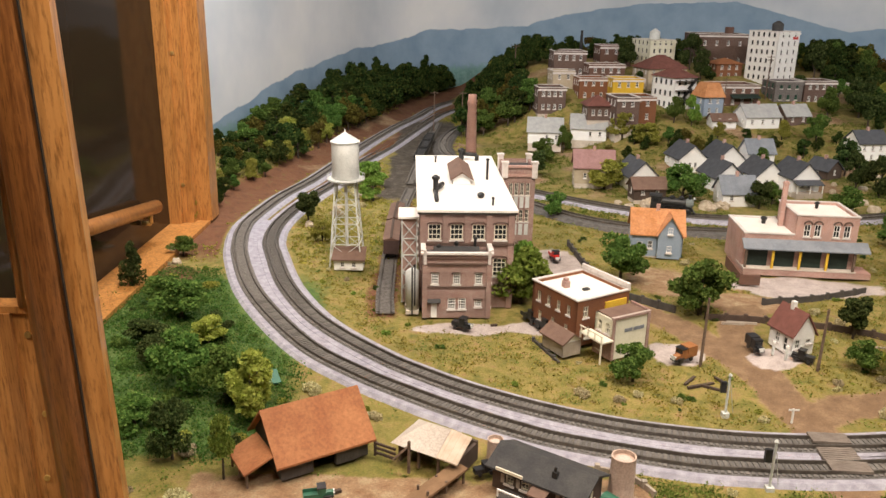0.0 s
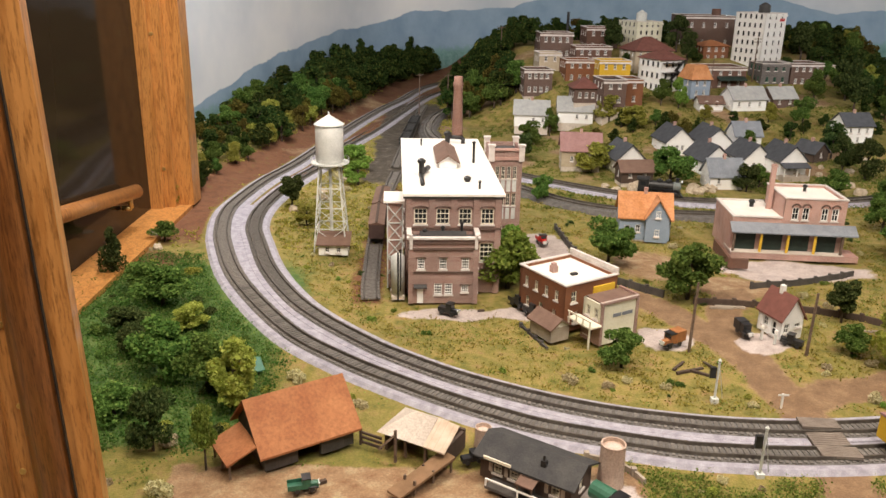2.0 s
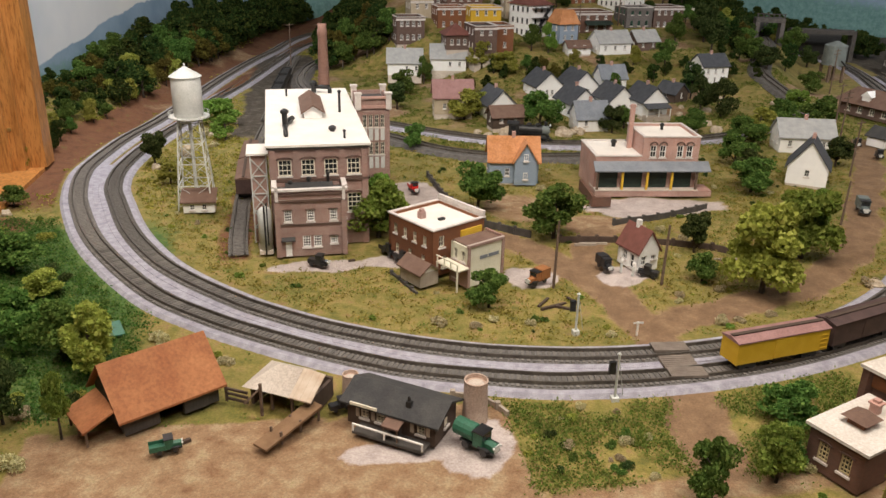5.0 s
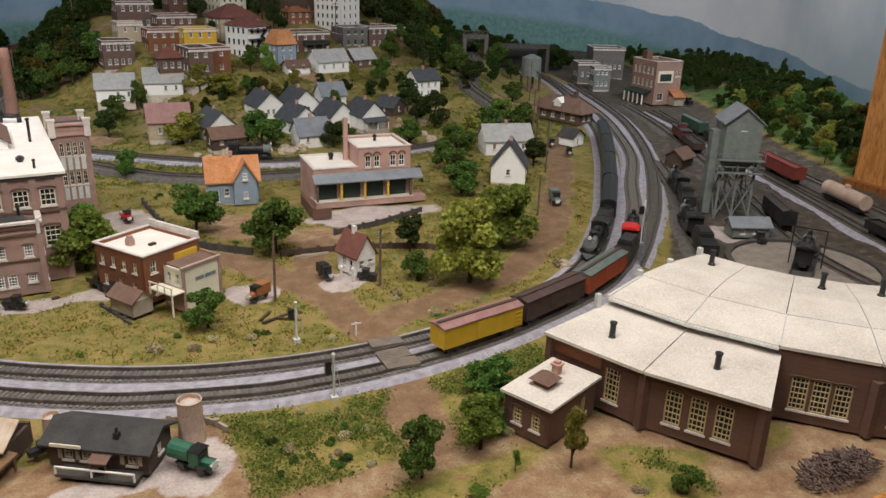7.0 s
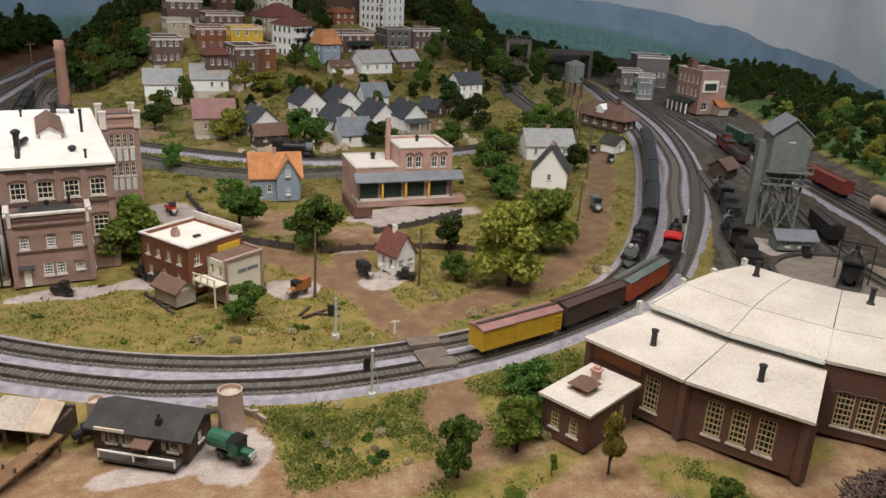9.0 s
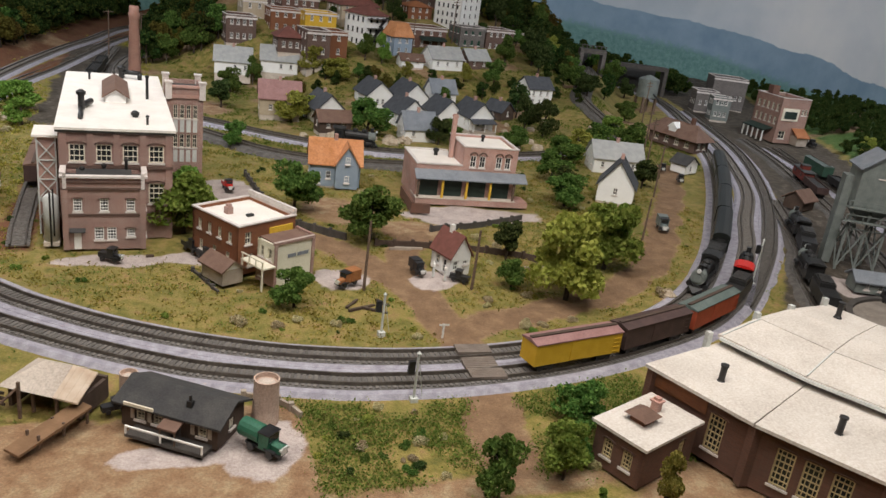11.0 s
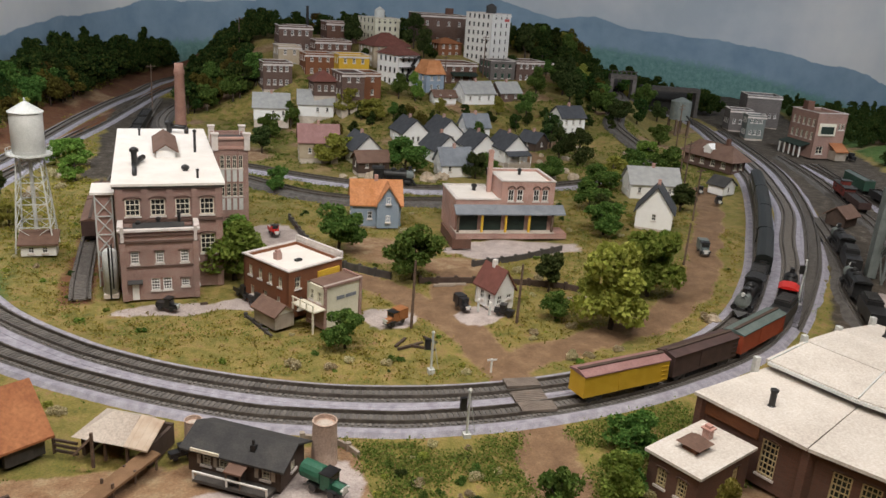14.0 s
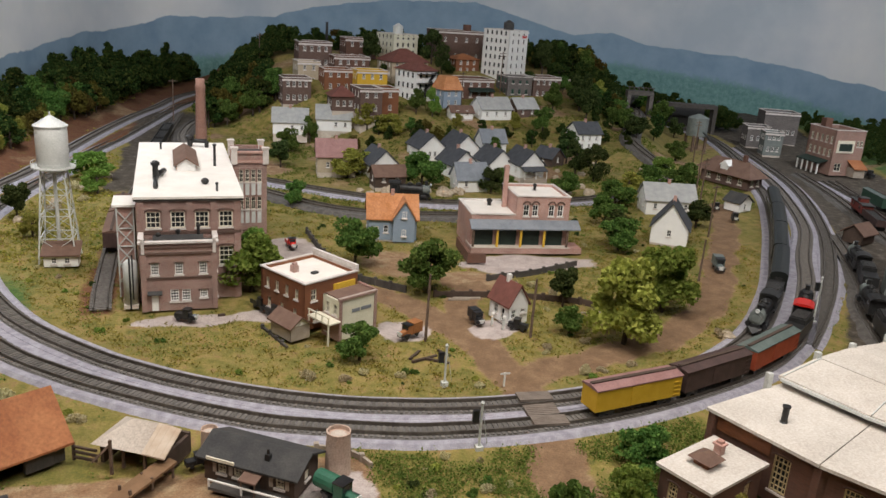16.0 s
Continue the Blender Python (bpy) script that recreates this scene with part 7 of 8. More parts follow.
lorry(0.95, 22.35, -28, TRUCK_BLACK, "black open vintage car in front of the factory", "car", size=0.95)
lorry(3.2, 23.15, -60, TRUCK_BLACK, "black vintage truck parked under the tree", "flat")
lorry(3.5, 22.5, -50, TRUCK_BLACK, "black vintage car parked by the brick shop", "car")
lorry(4.74, 29.2, -80, RED_PAINT, "small red vintage truck on the gravel", "flat")
lorry(7.55, 20.5, 212, TRUCK_ORANGE, "orange and black vintage delivery truck", "van", size=1.05)
lorry(9.5, 21.4, -80, TRUCK_BLACK, "black vintage sedan at the filling station", "van", size=0.95)
lorry(10.85, 20.25, 140, TRUCK_BLACK, "black vintage car beside the filling station", "car", size=0.9)
lorry(20.75, 25.4, -112, TRUCK_GREY, "grey-green vintage truck on the dirt road", "van", size=1.25)
lorry(26.3, 32.2, -115, TRUCK_BLACK, "black vintage car on the upper road", "car")
lorry(26.6, 34.2, -115, TRUCK_BLACK, "black vintage truck by the depot", "flat")
lorry(3.95, 13.3, -48, GREEN_PAINT, "green tank truck beside the clay silo", "tank", size=1.2)
lorry(24.6, 18.0, 60, TRUCK_BLACK, "black vintage car by the yard office", "car")
lorry(-1.9, 13.6, 15, GREEN_PAINT, "old green tractor-truck in the farmyard", "flat", size=0.8)
lorry(1.4, 14.6, 20, TRUCK_BLACK, "black motorcar beside the bunkhouse", "car", size=0.7)
lorry(43.3, 41.4, 70, TRUCK_BLACK, "black car by the station hotel", "car", size=1.2)


# ---- poles, signals, fences, clutter ----
def utility_pole(x, y, h, arms=1):
    b = thing("utility_pole", x, y, height(x, y), 25, "dark wooden telegraph pole with a crossarm", "utility pole", "telegraph poles")
    part("pole", Solid().tube((0, 0, -0.1), (0.03, 0, h), 0.045, 0.032, n=8), POLE_WOOD, b)
    for k in range(arms):
        part("crossarm", Solid().box(-0.28, -0.02, h - 0.15 - k * 0.2, 0.34, 0.02, h - 0.11 - k * 0.2), POLE_WOOD, b)


for x, y, h, n in ((7.72, 20.15, 2.0, 0), (10.83, 19.95, 1.8, 0), (19.15, 24.1, 1.6, 0), (23.2, 29.6, 2.4, 1), (25.2, 33.5, 2.8, 2), (26.8, 36.3, 2.6, 1), (33.2, 46.5, 2.8, 2), (22.6, 56.5, 3.0, 2), (5.5, 62, 3.2, 1), (1.5, 56, 3.2, 1), (-0.5, 58, 3.0, 1), (18.5, 52.8, 2.4, 1)):
    utility_pole(x, y, h, n)


def signal(x, y, h, label):
    b = thing("signal_mast", x, y, 0, 0, label, "railway signal", "railway signals")
    part("mast", Solid().tube((0, 0, 0), (0, 0, h), 0.03, n=8), STEEL_PALE, b)
    part("base", Solid().box(-0.08, -0.08, -0.08, 0.08, 0.08, 0.06), STEEL_PALE, b)
    part("target", Solid().box(-0.2, -0.05, h - 0.4, -0.06, 0.03, h - 0.12), IRON_BLACK, b)
    part("ladder", Solid().beam((0.04, 0.0, h - 0.2), (0.22, 0.1, 0.0), 0.012), STEEL_PALE, b)
    part("finial", Solid().turn([(0.02, h), (0.05, h + 0.04), (0.01, h + 0.09)], 8), STEEL_PALE, b)


signal(7.42, 14.38, 1.05, "silver signal mast beside the outer track")
signal(7.5, 17.4, 1.0, "silver signal mast inside the curve")
signal(20.65, 19.85, 1.5, "silver signal mast near the yard throat")
cb = thing("crossing_sign", 9.0, 17.15, 0, 0, "small white crossbuck sign beside the road", "road sign")
part("post", Solid().box(-0.02, -0.02, -0.05, 0.02, 0.02, 0.33), WHITE_PAINT, cb)
part("blade", Solid().box(-0.13, -0.03, 0.29, 0.13, -0.023, 0.335), WHITE_PAINT, cb)


def fence(points, h, mat, label, panel=0.6):
    f = thing("fence", 0, 0, 0, 0, label, "fence", "fences")
    line = spline(points, panel)
    for a, b in zip(line, line[1:]):
        za, zb = height(a.x, a.y), height(b.x, b.y)
        d = (b - a).normalized()
        n = Vector((-d.y, d.x, 0)) * 0.03
        part("panel", Solid().add([(*(a + n).xy, za - 0.1), (*(b + n).xy, zb - 0.1), (*(b + n).xy, zb + h), (*(a + n).xy, za + h), (*(a - n).xy, za - 0.1), (*(b - n).xy, zb - 0.1), (*(b - n).xy, zb + h), (*(a - n).xy, za + h)],
                                 [(0, 1, 2, 3), (7, 6, 5, 4), (3, 2, 6, 7), (0, 3, 7, 4), (1, 5, 6, 2)]), mat, f)
        part("post", Solid().box(a.x - 0.05, a.y - 0.05, za - 0.1, a.x + 0.05, a.y + 0.05, za + h + 0.05), mat, f)


fence([(5.6, 31.0), (5.9, 28.0), (6.5, 25.6), (7.6, 24.3), (8.4, 23.6)], 0.24, PLANK_DARK, "low dark board fence behind the shops")
fence([(8.9, 23.5), (10.5, 23.4), (11.8, 23.0), (14.4, 21.9)], 0.2, PLANK_BROWN, "low weathered board fence along the lot")
fence([(11.2, 24.9), (12.5, 25.2), (14.0, 25.6), (15.6, 26.4)], 0.2, PLANK_DARK, "low dark board fence below the freight house")
fence([(3.3, 21.6), (3.6, 21.0), (3.9, 20.0)], 0.08, PLANK_DARK, "low timber edging beside the shed", 0.4)
fence([(4.0, 14.9), (4.7, 14.6), (5.1, 13.9)], 0.14, PLANK_WORN, "grey rail fence behind the clay silo", 0.35)
for k, (x, y, a, ln) in enumerate(((7.4, 19.0, 20, 0.8), (7.7, 18.8, -35, 0.7), (8.0, 19.2, -60, 0.5), (7.2, 19.3, 50, 0.6), (9.9, 23.2, -6, 0.9), (9.6, 23.1, -3, 0.7), (13.7, 21.6, -4, 0.9), (10.4, 12.9, 10, 0.3), (-1.5, 13.9, 30, 0.5), (2.2, 22.6, 10, 0.2))):
    lg = thing("timber_beam", x, y, height(x, y), a, "loose weathered timber lying on the ground", "timber", "loose timbers")
    part("beam", Solid().box(-ln / 2, -0.035, 0.0, ln / 2, 0.035, 0.07), PLANK_WORN if 3 < k < 7 else PLANK_BROWN, lg)
gs = thing("tin_sheet", -3.95, 18.15, height(-3.95, 18.15) + 0.02, 25, "green painted tin sheet lying in the grass", "tin sheet")
part("sheet", Solid().sheet([(0, 0, 0.12), (0.62, 0, 0.12), (0.62, 0.5, 0.26), (0, 0.5, 0.26)], 0.03), GREEN_PAINT, gs)
part("prop", Solid().box(0.05, 0.44, -0.1, 0.1, 0.48, 0.21), POLE_WOOD, gs)
part("prop", Solid().box(0.52, 0.44, -0.1, 0.57, 0.48, 0.21), POLE_WOOD, gs)
pump = thing("fuel_pump", 10.2, 20.55, 0, 0, "slim white fuel pump with a globe top", "fuel pump")
part("column", Solid().box(-0.03, -0.03, 0, 0.03, 0.03, 0.28), STEEL_PALE, pump)
part("globe", Solid().turn([(0.02, 0.3), (0.05, 0.34), (0.05, 0.4), (0.02, 0.43)], 10), WHITE_PAINT, pump)
pump2 = copy_thing(pump, pose(9.95 * U, 20.85 * U, 0, 0, 0, 0))


def boulder(x, y, r):
    s, n = Solid(), 7
    seed = random.uniform(0, 99)
    vs = []
    for j in range(1, 5):
        t = math.pi * j / 5
        for k in range(n):
            w = 2 * math.pi * k / n
            v = Vector((math.sin(t) * math.cos(w), math.sin(t) * math.sin(w), math.cos(t) * 0.75))
            vs.append(v * r * (1 + 0.4 * noise.noise(v * 1.4 + Vector((seed, 0, 0)))))
    vs += [Vector((0, 0, r * 0.75)), Vector((0, 0, -r * 0.75))]
    fs = [(j * n + k, (j + 1) * n + k, (j + 1) * n + (k + 1) % n, j * n + (k + 1) % n) for j in range(3) for k in range(n)]
    fs += [(k, (k + 1) % n, 4 * n) for k in range(n)] + [(3 * n + (k + 1) % n, 3 * n + k, 4 * n + 1) for k in range(n)]
    ob = new("boulder", s.add([tuple(v) for v in vs], fs).mesh("boulder", ROCK))
    ob.location = Vector((x, y, height(x, y) + r * 0.2)) * U
    tagged(ob, "tan plaster boulder half sunk in grass", "boulder", "boulders")


for k in range(34):
    x = random.uniform(7.5, 14.5) if k < 16 else random.uniform(15, 29)
    y = (36.9 + random.uniform(-0.1, 1.3)) if k < 16 else random.uniform(37, 44)
    boulder(x, y, random.uniform(0.15, 0.38))
for x, y in ((-5.2, 33), (-4.4, 36), (-3.6, 38.5), (-2.9, 41), (-9.2, 27.8), (-9.7, 29), (16.9, 19.1)):
    boulder(x, y, random.uniform(0.15, 0.3))
heap = Solid()
for k in range(420):
    r, a = 0.85 * random.random() ** 0.7, random.uniform(0, 2 * math.pi)
    x, y = 15.4 + r * 1.25 * math.cos(a), 7.8 + r * 0.55 * math.sin(a)
    z = 0.3 * (1 - r) + random.uniform(0, 0.08)
    d = Vector((random.uniform(-1, 1), random.uniform(-1, 1), random.uniform(-0.4, 0.4))).normalized() * random.uniform(0.05, 0.16)
    heap.beam((x - d.x, y - d.y, max(0.02, z - d.z)), (x + d.x, y + d.y, max(0.02, z + d.z)), 0.025)
scrap = new("scrap_heap", heap.mesh("scrap_heap", plain("scrap_rust", (0.06, 0.04, 0.035), (0.15, 0.1, 0.085), 0.8, 200)))
tagged(scrap, "heap of rusty scrap metal behind the roundhouse", "scrap heap", "", "stuff")


# ---- trees and ground cover ----
RNG = np.random.default_rng(7)


def flakes(centres, size, flat=0.0):
    """One small bent leaf clump of two quads at each centre."""
    n = len(centres)
    a = RNG.normal(size=(n, 3))
    a[:, 2] *= 1 - flat
    a /= np.linalg.norm(a, axis=1)[:, None]
    b = np.cross(a, RNG.normal(size=(n, 3)))
    b /= np.linalg.norm(b, axis=1)[:, None] + 1e-9
    s = (size * RNG.uniform(0.6, 1.4, n))[:, None]
    c = np.cross(a, b) * s * 0.45
    quads = np.stack([centres - a * s - b * s * 0.5, centres + a * s * 0.8 - b * s * 0.7 + c, centres + a * s + b * s * 0.6, centres - a * s * 0.7 + b * s * 0.8 + c], 1)
    return quads.reshape(-1, 3)


def flake_mesh(name, verts, mat):
    n = len(verts) // 4
    me = bpy.data.meshes.new(name)
    me.vertices.add(n * 4)
    me.vertices.foreach_set("co", (verts * U).astype(np.float32).ravel())
    me.loops.add(n * 4)
    me.loops.foreach_set("vertex_index", np.arange(n * 4, dtype=np.int32))
    me.polygons.add(n)
    me.polygons.foreach_set("loop_start", np.arange(0, n * 4, 4, dtype=np.int32))
    me.materials.append(mat)
    me.update(calc_edges=True)
    me.validate()
    return me


def crown_points(blobs, each):
    pts = []
    for (x, y, z, r) in blobs:
        d = RNG.normal(size=(each, 3))
        d /= np.linalg.norm(d, axis=1)[:, None]
        rad = r * (RNG.uniform(0.25, 1.0, each) ** 0.45)[:, None]
        d[:, 2] *= 0.8
        pts.append(np.array((x, y, z)) + d * rad)
    return np.concatenate(pts)


def make_tree(mat, style, each=150, size=0.05):
    """Meshes of a trunk with limbs and a clumped crown, one unit high."""
    blobs = []
    if style == "conifer":
        for k in range(11):
            z = 0.2 + 0.75 * k / 10
            r = 0.21 * (1.08 - z) + 0.03
            w = RNG.uniform(0, 6.3)
            blobs.append((0.6 * r * math.cos(w), 0.6 * r * math.sin(w), z, r * 1.15))
    else:
        n = 17 if style == "broad" else 12
        for k in range(n):
            w, q = RNG.uniform(0, 6.3), RNG.uniform(0.05, 1) ** 0.6
            spread = 0.33 if style == "broad" else 0.2
            z = RNG.uniform(0.26, 0.86)
            shrink = 1.0 - 0.7 * max(0.0, z - 0.6) / 0.4
            blobs.append((spread * q * shrink * math.cos(w), spread * q * shrink * math.sin(w), z, RNG.uniform(0.11, 0.19)))
    pts = crown_points(blobs, each)
    crown = flake_mesh("crown", flakes(pts, size), mat)
    t = Solid().tube((0, 0, -0.05), (0.01, 0, 0.3), 0.032, 0.024, 7).tube((0.01, 0, 0.3), (0.0, 0.01, 0.72), 0.024, 0.01, 6)
    for b in blobs[:7]:
        z0 = max(0.16, b[2] - 0.25)
        t.tube((0.01, 0, z0), (b[0] * 0.8, b[1] * 0.8, b[2]), 0.014, 0.006, 5)
    return t.mesh("trunk", BARK, True), crown


KINDS = {}
for name, mat, style, each, size in (("green", LEAF_GREEN, "broad", 220, 0.024), ("bright", LEAF_BRIGHT, "broad", 220, 0.024), ("yellow", LEAF_YELLOW, "broad", 220, 0.024), ("dark", LEAF_DARK, "broad", 220, 0.024), ("slim", LEAF_BRIGHT, "slim", 260, 0.02),
                                     ("slimyellow", LEAF_YELLOW, "slim", 260, 0.02), ("pine", LEAF_DARK, "conifer", 240, 0.022), ("forest", LEAF_FOREST, "broad", 110, 0.031), ("autumn", LEAF_AUTUMN, "broad", 110, 0.031), ("fir", LEAF_FOREST, "conifer", 110, 0.031)):
    KINDS[name] = [make_tree(mat, style, each, size) for _ in range(3)]
WORDS = {"green": "mid-green model tree with a clumped crown", "bright": "bright green broad model tree", "yellow": "yellow-green broad model tree", "dark": "dark green model tree with thick crown", "slim": "small bright green sapling on a thin trunk", "slimyellow": "small yellow-green sapling on a thin trunk",
         "pine": "dark slender conifer on the bank", "forest": "dark green tree on the hillside", "autumn": "brownish-green tree on the hillside", "fir": "dark conifer on the hillside"}
count = 0


def plant(kind, x, y, h, w=None, z=None):
    """A tree of height h and spread w at a place."""
    global count
    trunk, crown = KINDS[kind][count % 3]
    count += 1
    far = kind in ("forest", "autumn", "fir")
    b = thing("tree", x, y, height(x, y) if z is None else z, RNG.uniform(0, 360), WORDS[kind], "tree", "hillside trees" if far else "trees on the layout")
    base = 0.95 if kind in ("slim", "slimyellow") else 0.6 if kind in ("pine", "fir") else 0.9
    sx = (w or h * base) / base
    b.scale = (sx, sx, h)
    for nm, me in (("trunk", trunk), ("crown", crown)):
        ob = new(nm, me)
        ob.parent = b


for a in (("yellow", 13.5, 19.25, 2.75, 2.5), ("bright", 16.0, 21.4, 2.55, 2.3), ("bright", 16.6, 22.2, 2.2, 1.6), ("green", 8.75, 23.8, 2.0, 2.1), ("green", 5.65, 19.1, 1.2, 1.2), ("bright", 3.15, 24.5, 2.05, 2.2), ("bright", 3.4, 25.6, 1.9, 1.5), ("green", 6.75, 26.4, 2.1, 1.9), ("green", 12.1, 20.05, 1.0, 1.0),
          ("dark", 12.85, 22.2, 1.45, 1.2), ("pine", -9.7, 25.0, 1.7, 0.9), ("green", -7.3, 22.6, 1.35, 1.7), ("green", -5.9, 18.3, 1.7, 1.6), ("yellow", -3.75, 16.9, 1.75, 1.55), ("green", -4.6, 17.6, 1.5, 1.4), ("yellow", -5.9, 20.7, 0.9, 1.2), ("dark", -5.05, 15.1, 1.5, 1.0), ("green", -8.1, 23.6, 1.1, 1.7), ("dark", -6.9, 19.4, 0.9, 1.5), ("green", -5.3, 18.9, 1.0, 1.3), ("dark", -7.6, 20.8, 0.8, 1.4), ("green", -6.3, 16.3, 0.9, 1.2), ("slim", -3.75, 14.4, 1.6, 0.85),
          ("green", -9.2, 28.6, 0.85, 1.1), ("dark", -5.3, 33.3, 1.6, 1.3), ("yellow", -4.3, 30.8, 0.9, 1.1), ("bright", -3.5, 40.3, 1.5, 2.0), ("bright", -2.9, 37.5, 1.2, 1.5), ("green", 8.0, 11.1, 1.45, 0.95), ("bright", 9.5, 11.5, 1.3, 1.1), ("green", 10.7, 13.1, 1.1, 1.25), ("green", 9.9, 12.0, 0.9, 0.9), ("slimyellow", 10.8, 10.2, 1.45, 0.85),
          ("slim", 9.7, 10.5, 0.5, 0.35), ("green", 12.3, 8.6, 0.65, 0.6), ("bright", 8.6, 10.0, 0.35, 0.5), ("green", 18.9, 31.3, 1.6, 1.8), ("green", 17.9, 28.0, 1.5, 1.9), ("dark", 18.6, 29.2, 1.3, 1.6), ("dark", 23.3, 30.8, 1.45, 1.6), ("dark", 22.6, 40.0, 2.3, 1.7), ("dark", 22.0, 41.2, 2.2, 1.5), ("green", 12.2, 38.4, 2.1, 2.4), ("yellow", 8.8, 40.8, 1.7, 2.3),
          ("yellow", 9.8, 41.8, 1.4, 1.8), ("dark", 5.6, 43.8, 1.6, 1.6), ("green", 5.6, 35.4, 1.35, 1.1), ("green", 4.7, 55.5, 2.3, 2.0), ("green", 7.95, 50.7, 1.9, 1.1), ("green", 22.9, 48.5, 1.9, 1.6), ("dark", 22.7, 44.0, 2.2, 1.7), ("green", 16.6, 38.4, 1.2, 1.3), ("dark", 15.6, 37.4, 1.4, 1.3), ("green", 18.0, 44.0, 1.6, 1.2), ("green", 26.7, 37.4, 1.9, 2.2),
          ("bright", 27.6, 41.0, 1.6, 2.0), ("green", 24.8, 38.0, 1.6, 2.0), ("green", 21.2, 34.8, 1.5, 2.0), ("yellow", 22.6, 36.0, 1.6, 1.9), ("green", 19.5, 36.8, 1.4, 1.6), ("yellow", 11.5, 50.0, 1.8, 2.0), ("yellow", 12.6, 48.2, 1.5, 1.8), ("green", 14.9, 51.0, 1.8, 1.3), ("bright", 15.9, 50.6, 2.0, 1.2), ("green", 6.4, 48.0, 1.6, 1.6),
          ("dark", 32.6, 57.2, 2.2, 2.0), ("green", 36.9, 57.5, 2.2, 2.2), ("green", 31.2, 54.5, 2.0, 2.2), ("dark", 37.6, 56.2, 1.6, 1.8), ("dark", 29.5, 48.0, 1.8, 2.0), ("green", 31.8, 46.5, 1.5, 1.8), ("green", 30.0, 50.5, 1.8, 2.0), ("dark", 26.9, 50.5, 2.4, 2.0), ("dark", 27.5, 53.0, 2.8, 2.2), ("green", 25.2, 52.5, 2.2, 1.8), ("dark", 13.6, 61.0, 2.6, 2.0), ("dark", 18.7, 62.0, 2.8, 2.0), ("dark", 19.0, 60.0, 2.2, 1.6), ("dark", 27.5, 60.5, 2.8, 2.2), ("green", 3.6, 59.5, 2.6, 2.0), ("dark", 5.5, 57.5, 2.2, 2.0)):
    plant(*a)


FAR = []


def crown_array(kind):
    me = KINDS[kind][int(RNG.integers(3))][1]
    co = np.empty(len(me.vertices) * 3, dtype=np.float32)
    me.vertices.foreach_get("co", co)
    return co.reshape(-1, 3) / U


def forest(n, x0, x1, y0, y1, ok, low, high, single, grow=0.0):
    """Woods of n trees; the first ones stand singly, those behind are joined into one far wood."""
    tries, spots = 0, []
    while len(spots) < n and tries < n * 60:
        tries += 1
        x, y = RNG.uniform(x0, x1), RNG.uniform(y0, y1)
        if not ok(x, y) or any((x - a) ** 2 + (y - b) ** 2 < 0.5 for a, b in spots):
            continue
        spots.append((x, y))
    spots.sort(key=lambda p: p[0] ** 2 + p[1] ** 2)
    for k, (x, y) in enumerate(spots):
        h = RNG.uniform(low, high) * (1 + grow * clamp((y - 42) / 25))
        kind = ("forest", "green", "autumn", "fir", "forest", "yellow")[int(RNG.integers(6))]
        if k < single:
            plant(kind, x, y, h, h * RNG.uniform(0.7, 1.0))
        else:
            c = crown_array("forest" if kind in ("green", "yellow") else kind) * (h * 0.95, h * 0.95, h)
            w = RNG.uniform(0, 6.3)
            c = c @ np.array(((math.cos(w), math.sin(w), 0), (-math.sin(w), math.cos(w), 0), (0, 0, 1)))
            FAR.append(c + (x, y, height(x, y)))


def left_edge(y):
    return np.interp(y, [30, 34, 42, 52, 64, 76], [-9.5, -11.8, -12.0, -11.0, -8.6, -3.6])


def right_edge(y):
    return np.interp(y, [20, 27, 38, 52, 67, 79], [36.5, 43.4, 51.2, 57.0, 55.8, 46])


forest(165, -12, 3, 33, 80, lambda x, y: not inside_loop(x, y) and gap_to(ARR_O, x, y) > (2.1 if y > 36 else 1.7) and x > left_edge(y), 0.7, 1.5, 90, 1.2)
forest(220, 34, 57, 22, 66, lambda x, y: x > 33.3 + (y - 17) * 0.46 and x < right_edge(y) and not (39 < x < 47 and 40 < y < 57), 0.8, 1.45, 80)
forest(105, 2, 46, 63, 78, lambda x, y: y > 66.5 and gap_to(ARR_O, x, y) > 1.5 and gap_to(ARR_I, x, y) > 1.5, 1.6, 2.4, 30)
forest(50, 27.5, 46, 55, 66, lambda x, y: gap_to(ARR_O, x, y) > 2.0 and gap_to(ARR_I, x, y) > 1.6 and abs(x - 34.6) > 1.4 and y > 59.5, 1.4, 2.2, 20)
forest(60, 1.8, 8.0, 55.5, 70, lambda x, y: gap_to(ARR_I, x, y) > 1.6 and not (6.3 < x and y < 62.5), 1.6, 2.6, 14)
forest(40, 27.6, 33.5, 50, 65, lambda x, y: (y > 53 or x > 29.5) and abs(x - np.interp(y, [45.2, 51.1, 58, 65], [28.35, 30.9, 35.1, 38])) > 1.3 and not (y > 65.5), 1.3, 2.1, 16)
forest(40, 9, 30, 46, 60, lambda x, y: RNG.random() < 0.5 and (y < 49.4 or x > 27.5 or 60 > y > 58), 0.8, 1.3, 20)
forest(30, 9, 27, 66.4, 69, lambda x, y: True, 1.2, 2.2, 0)
woods = new("far_woods", flake_mesh("far_woods", np.concatenate(FAR), LEAF_FOREST))
tagged(woods, "dense dark woods behind the layout", "woods", "", "stuff")

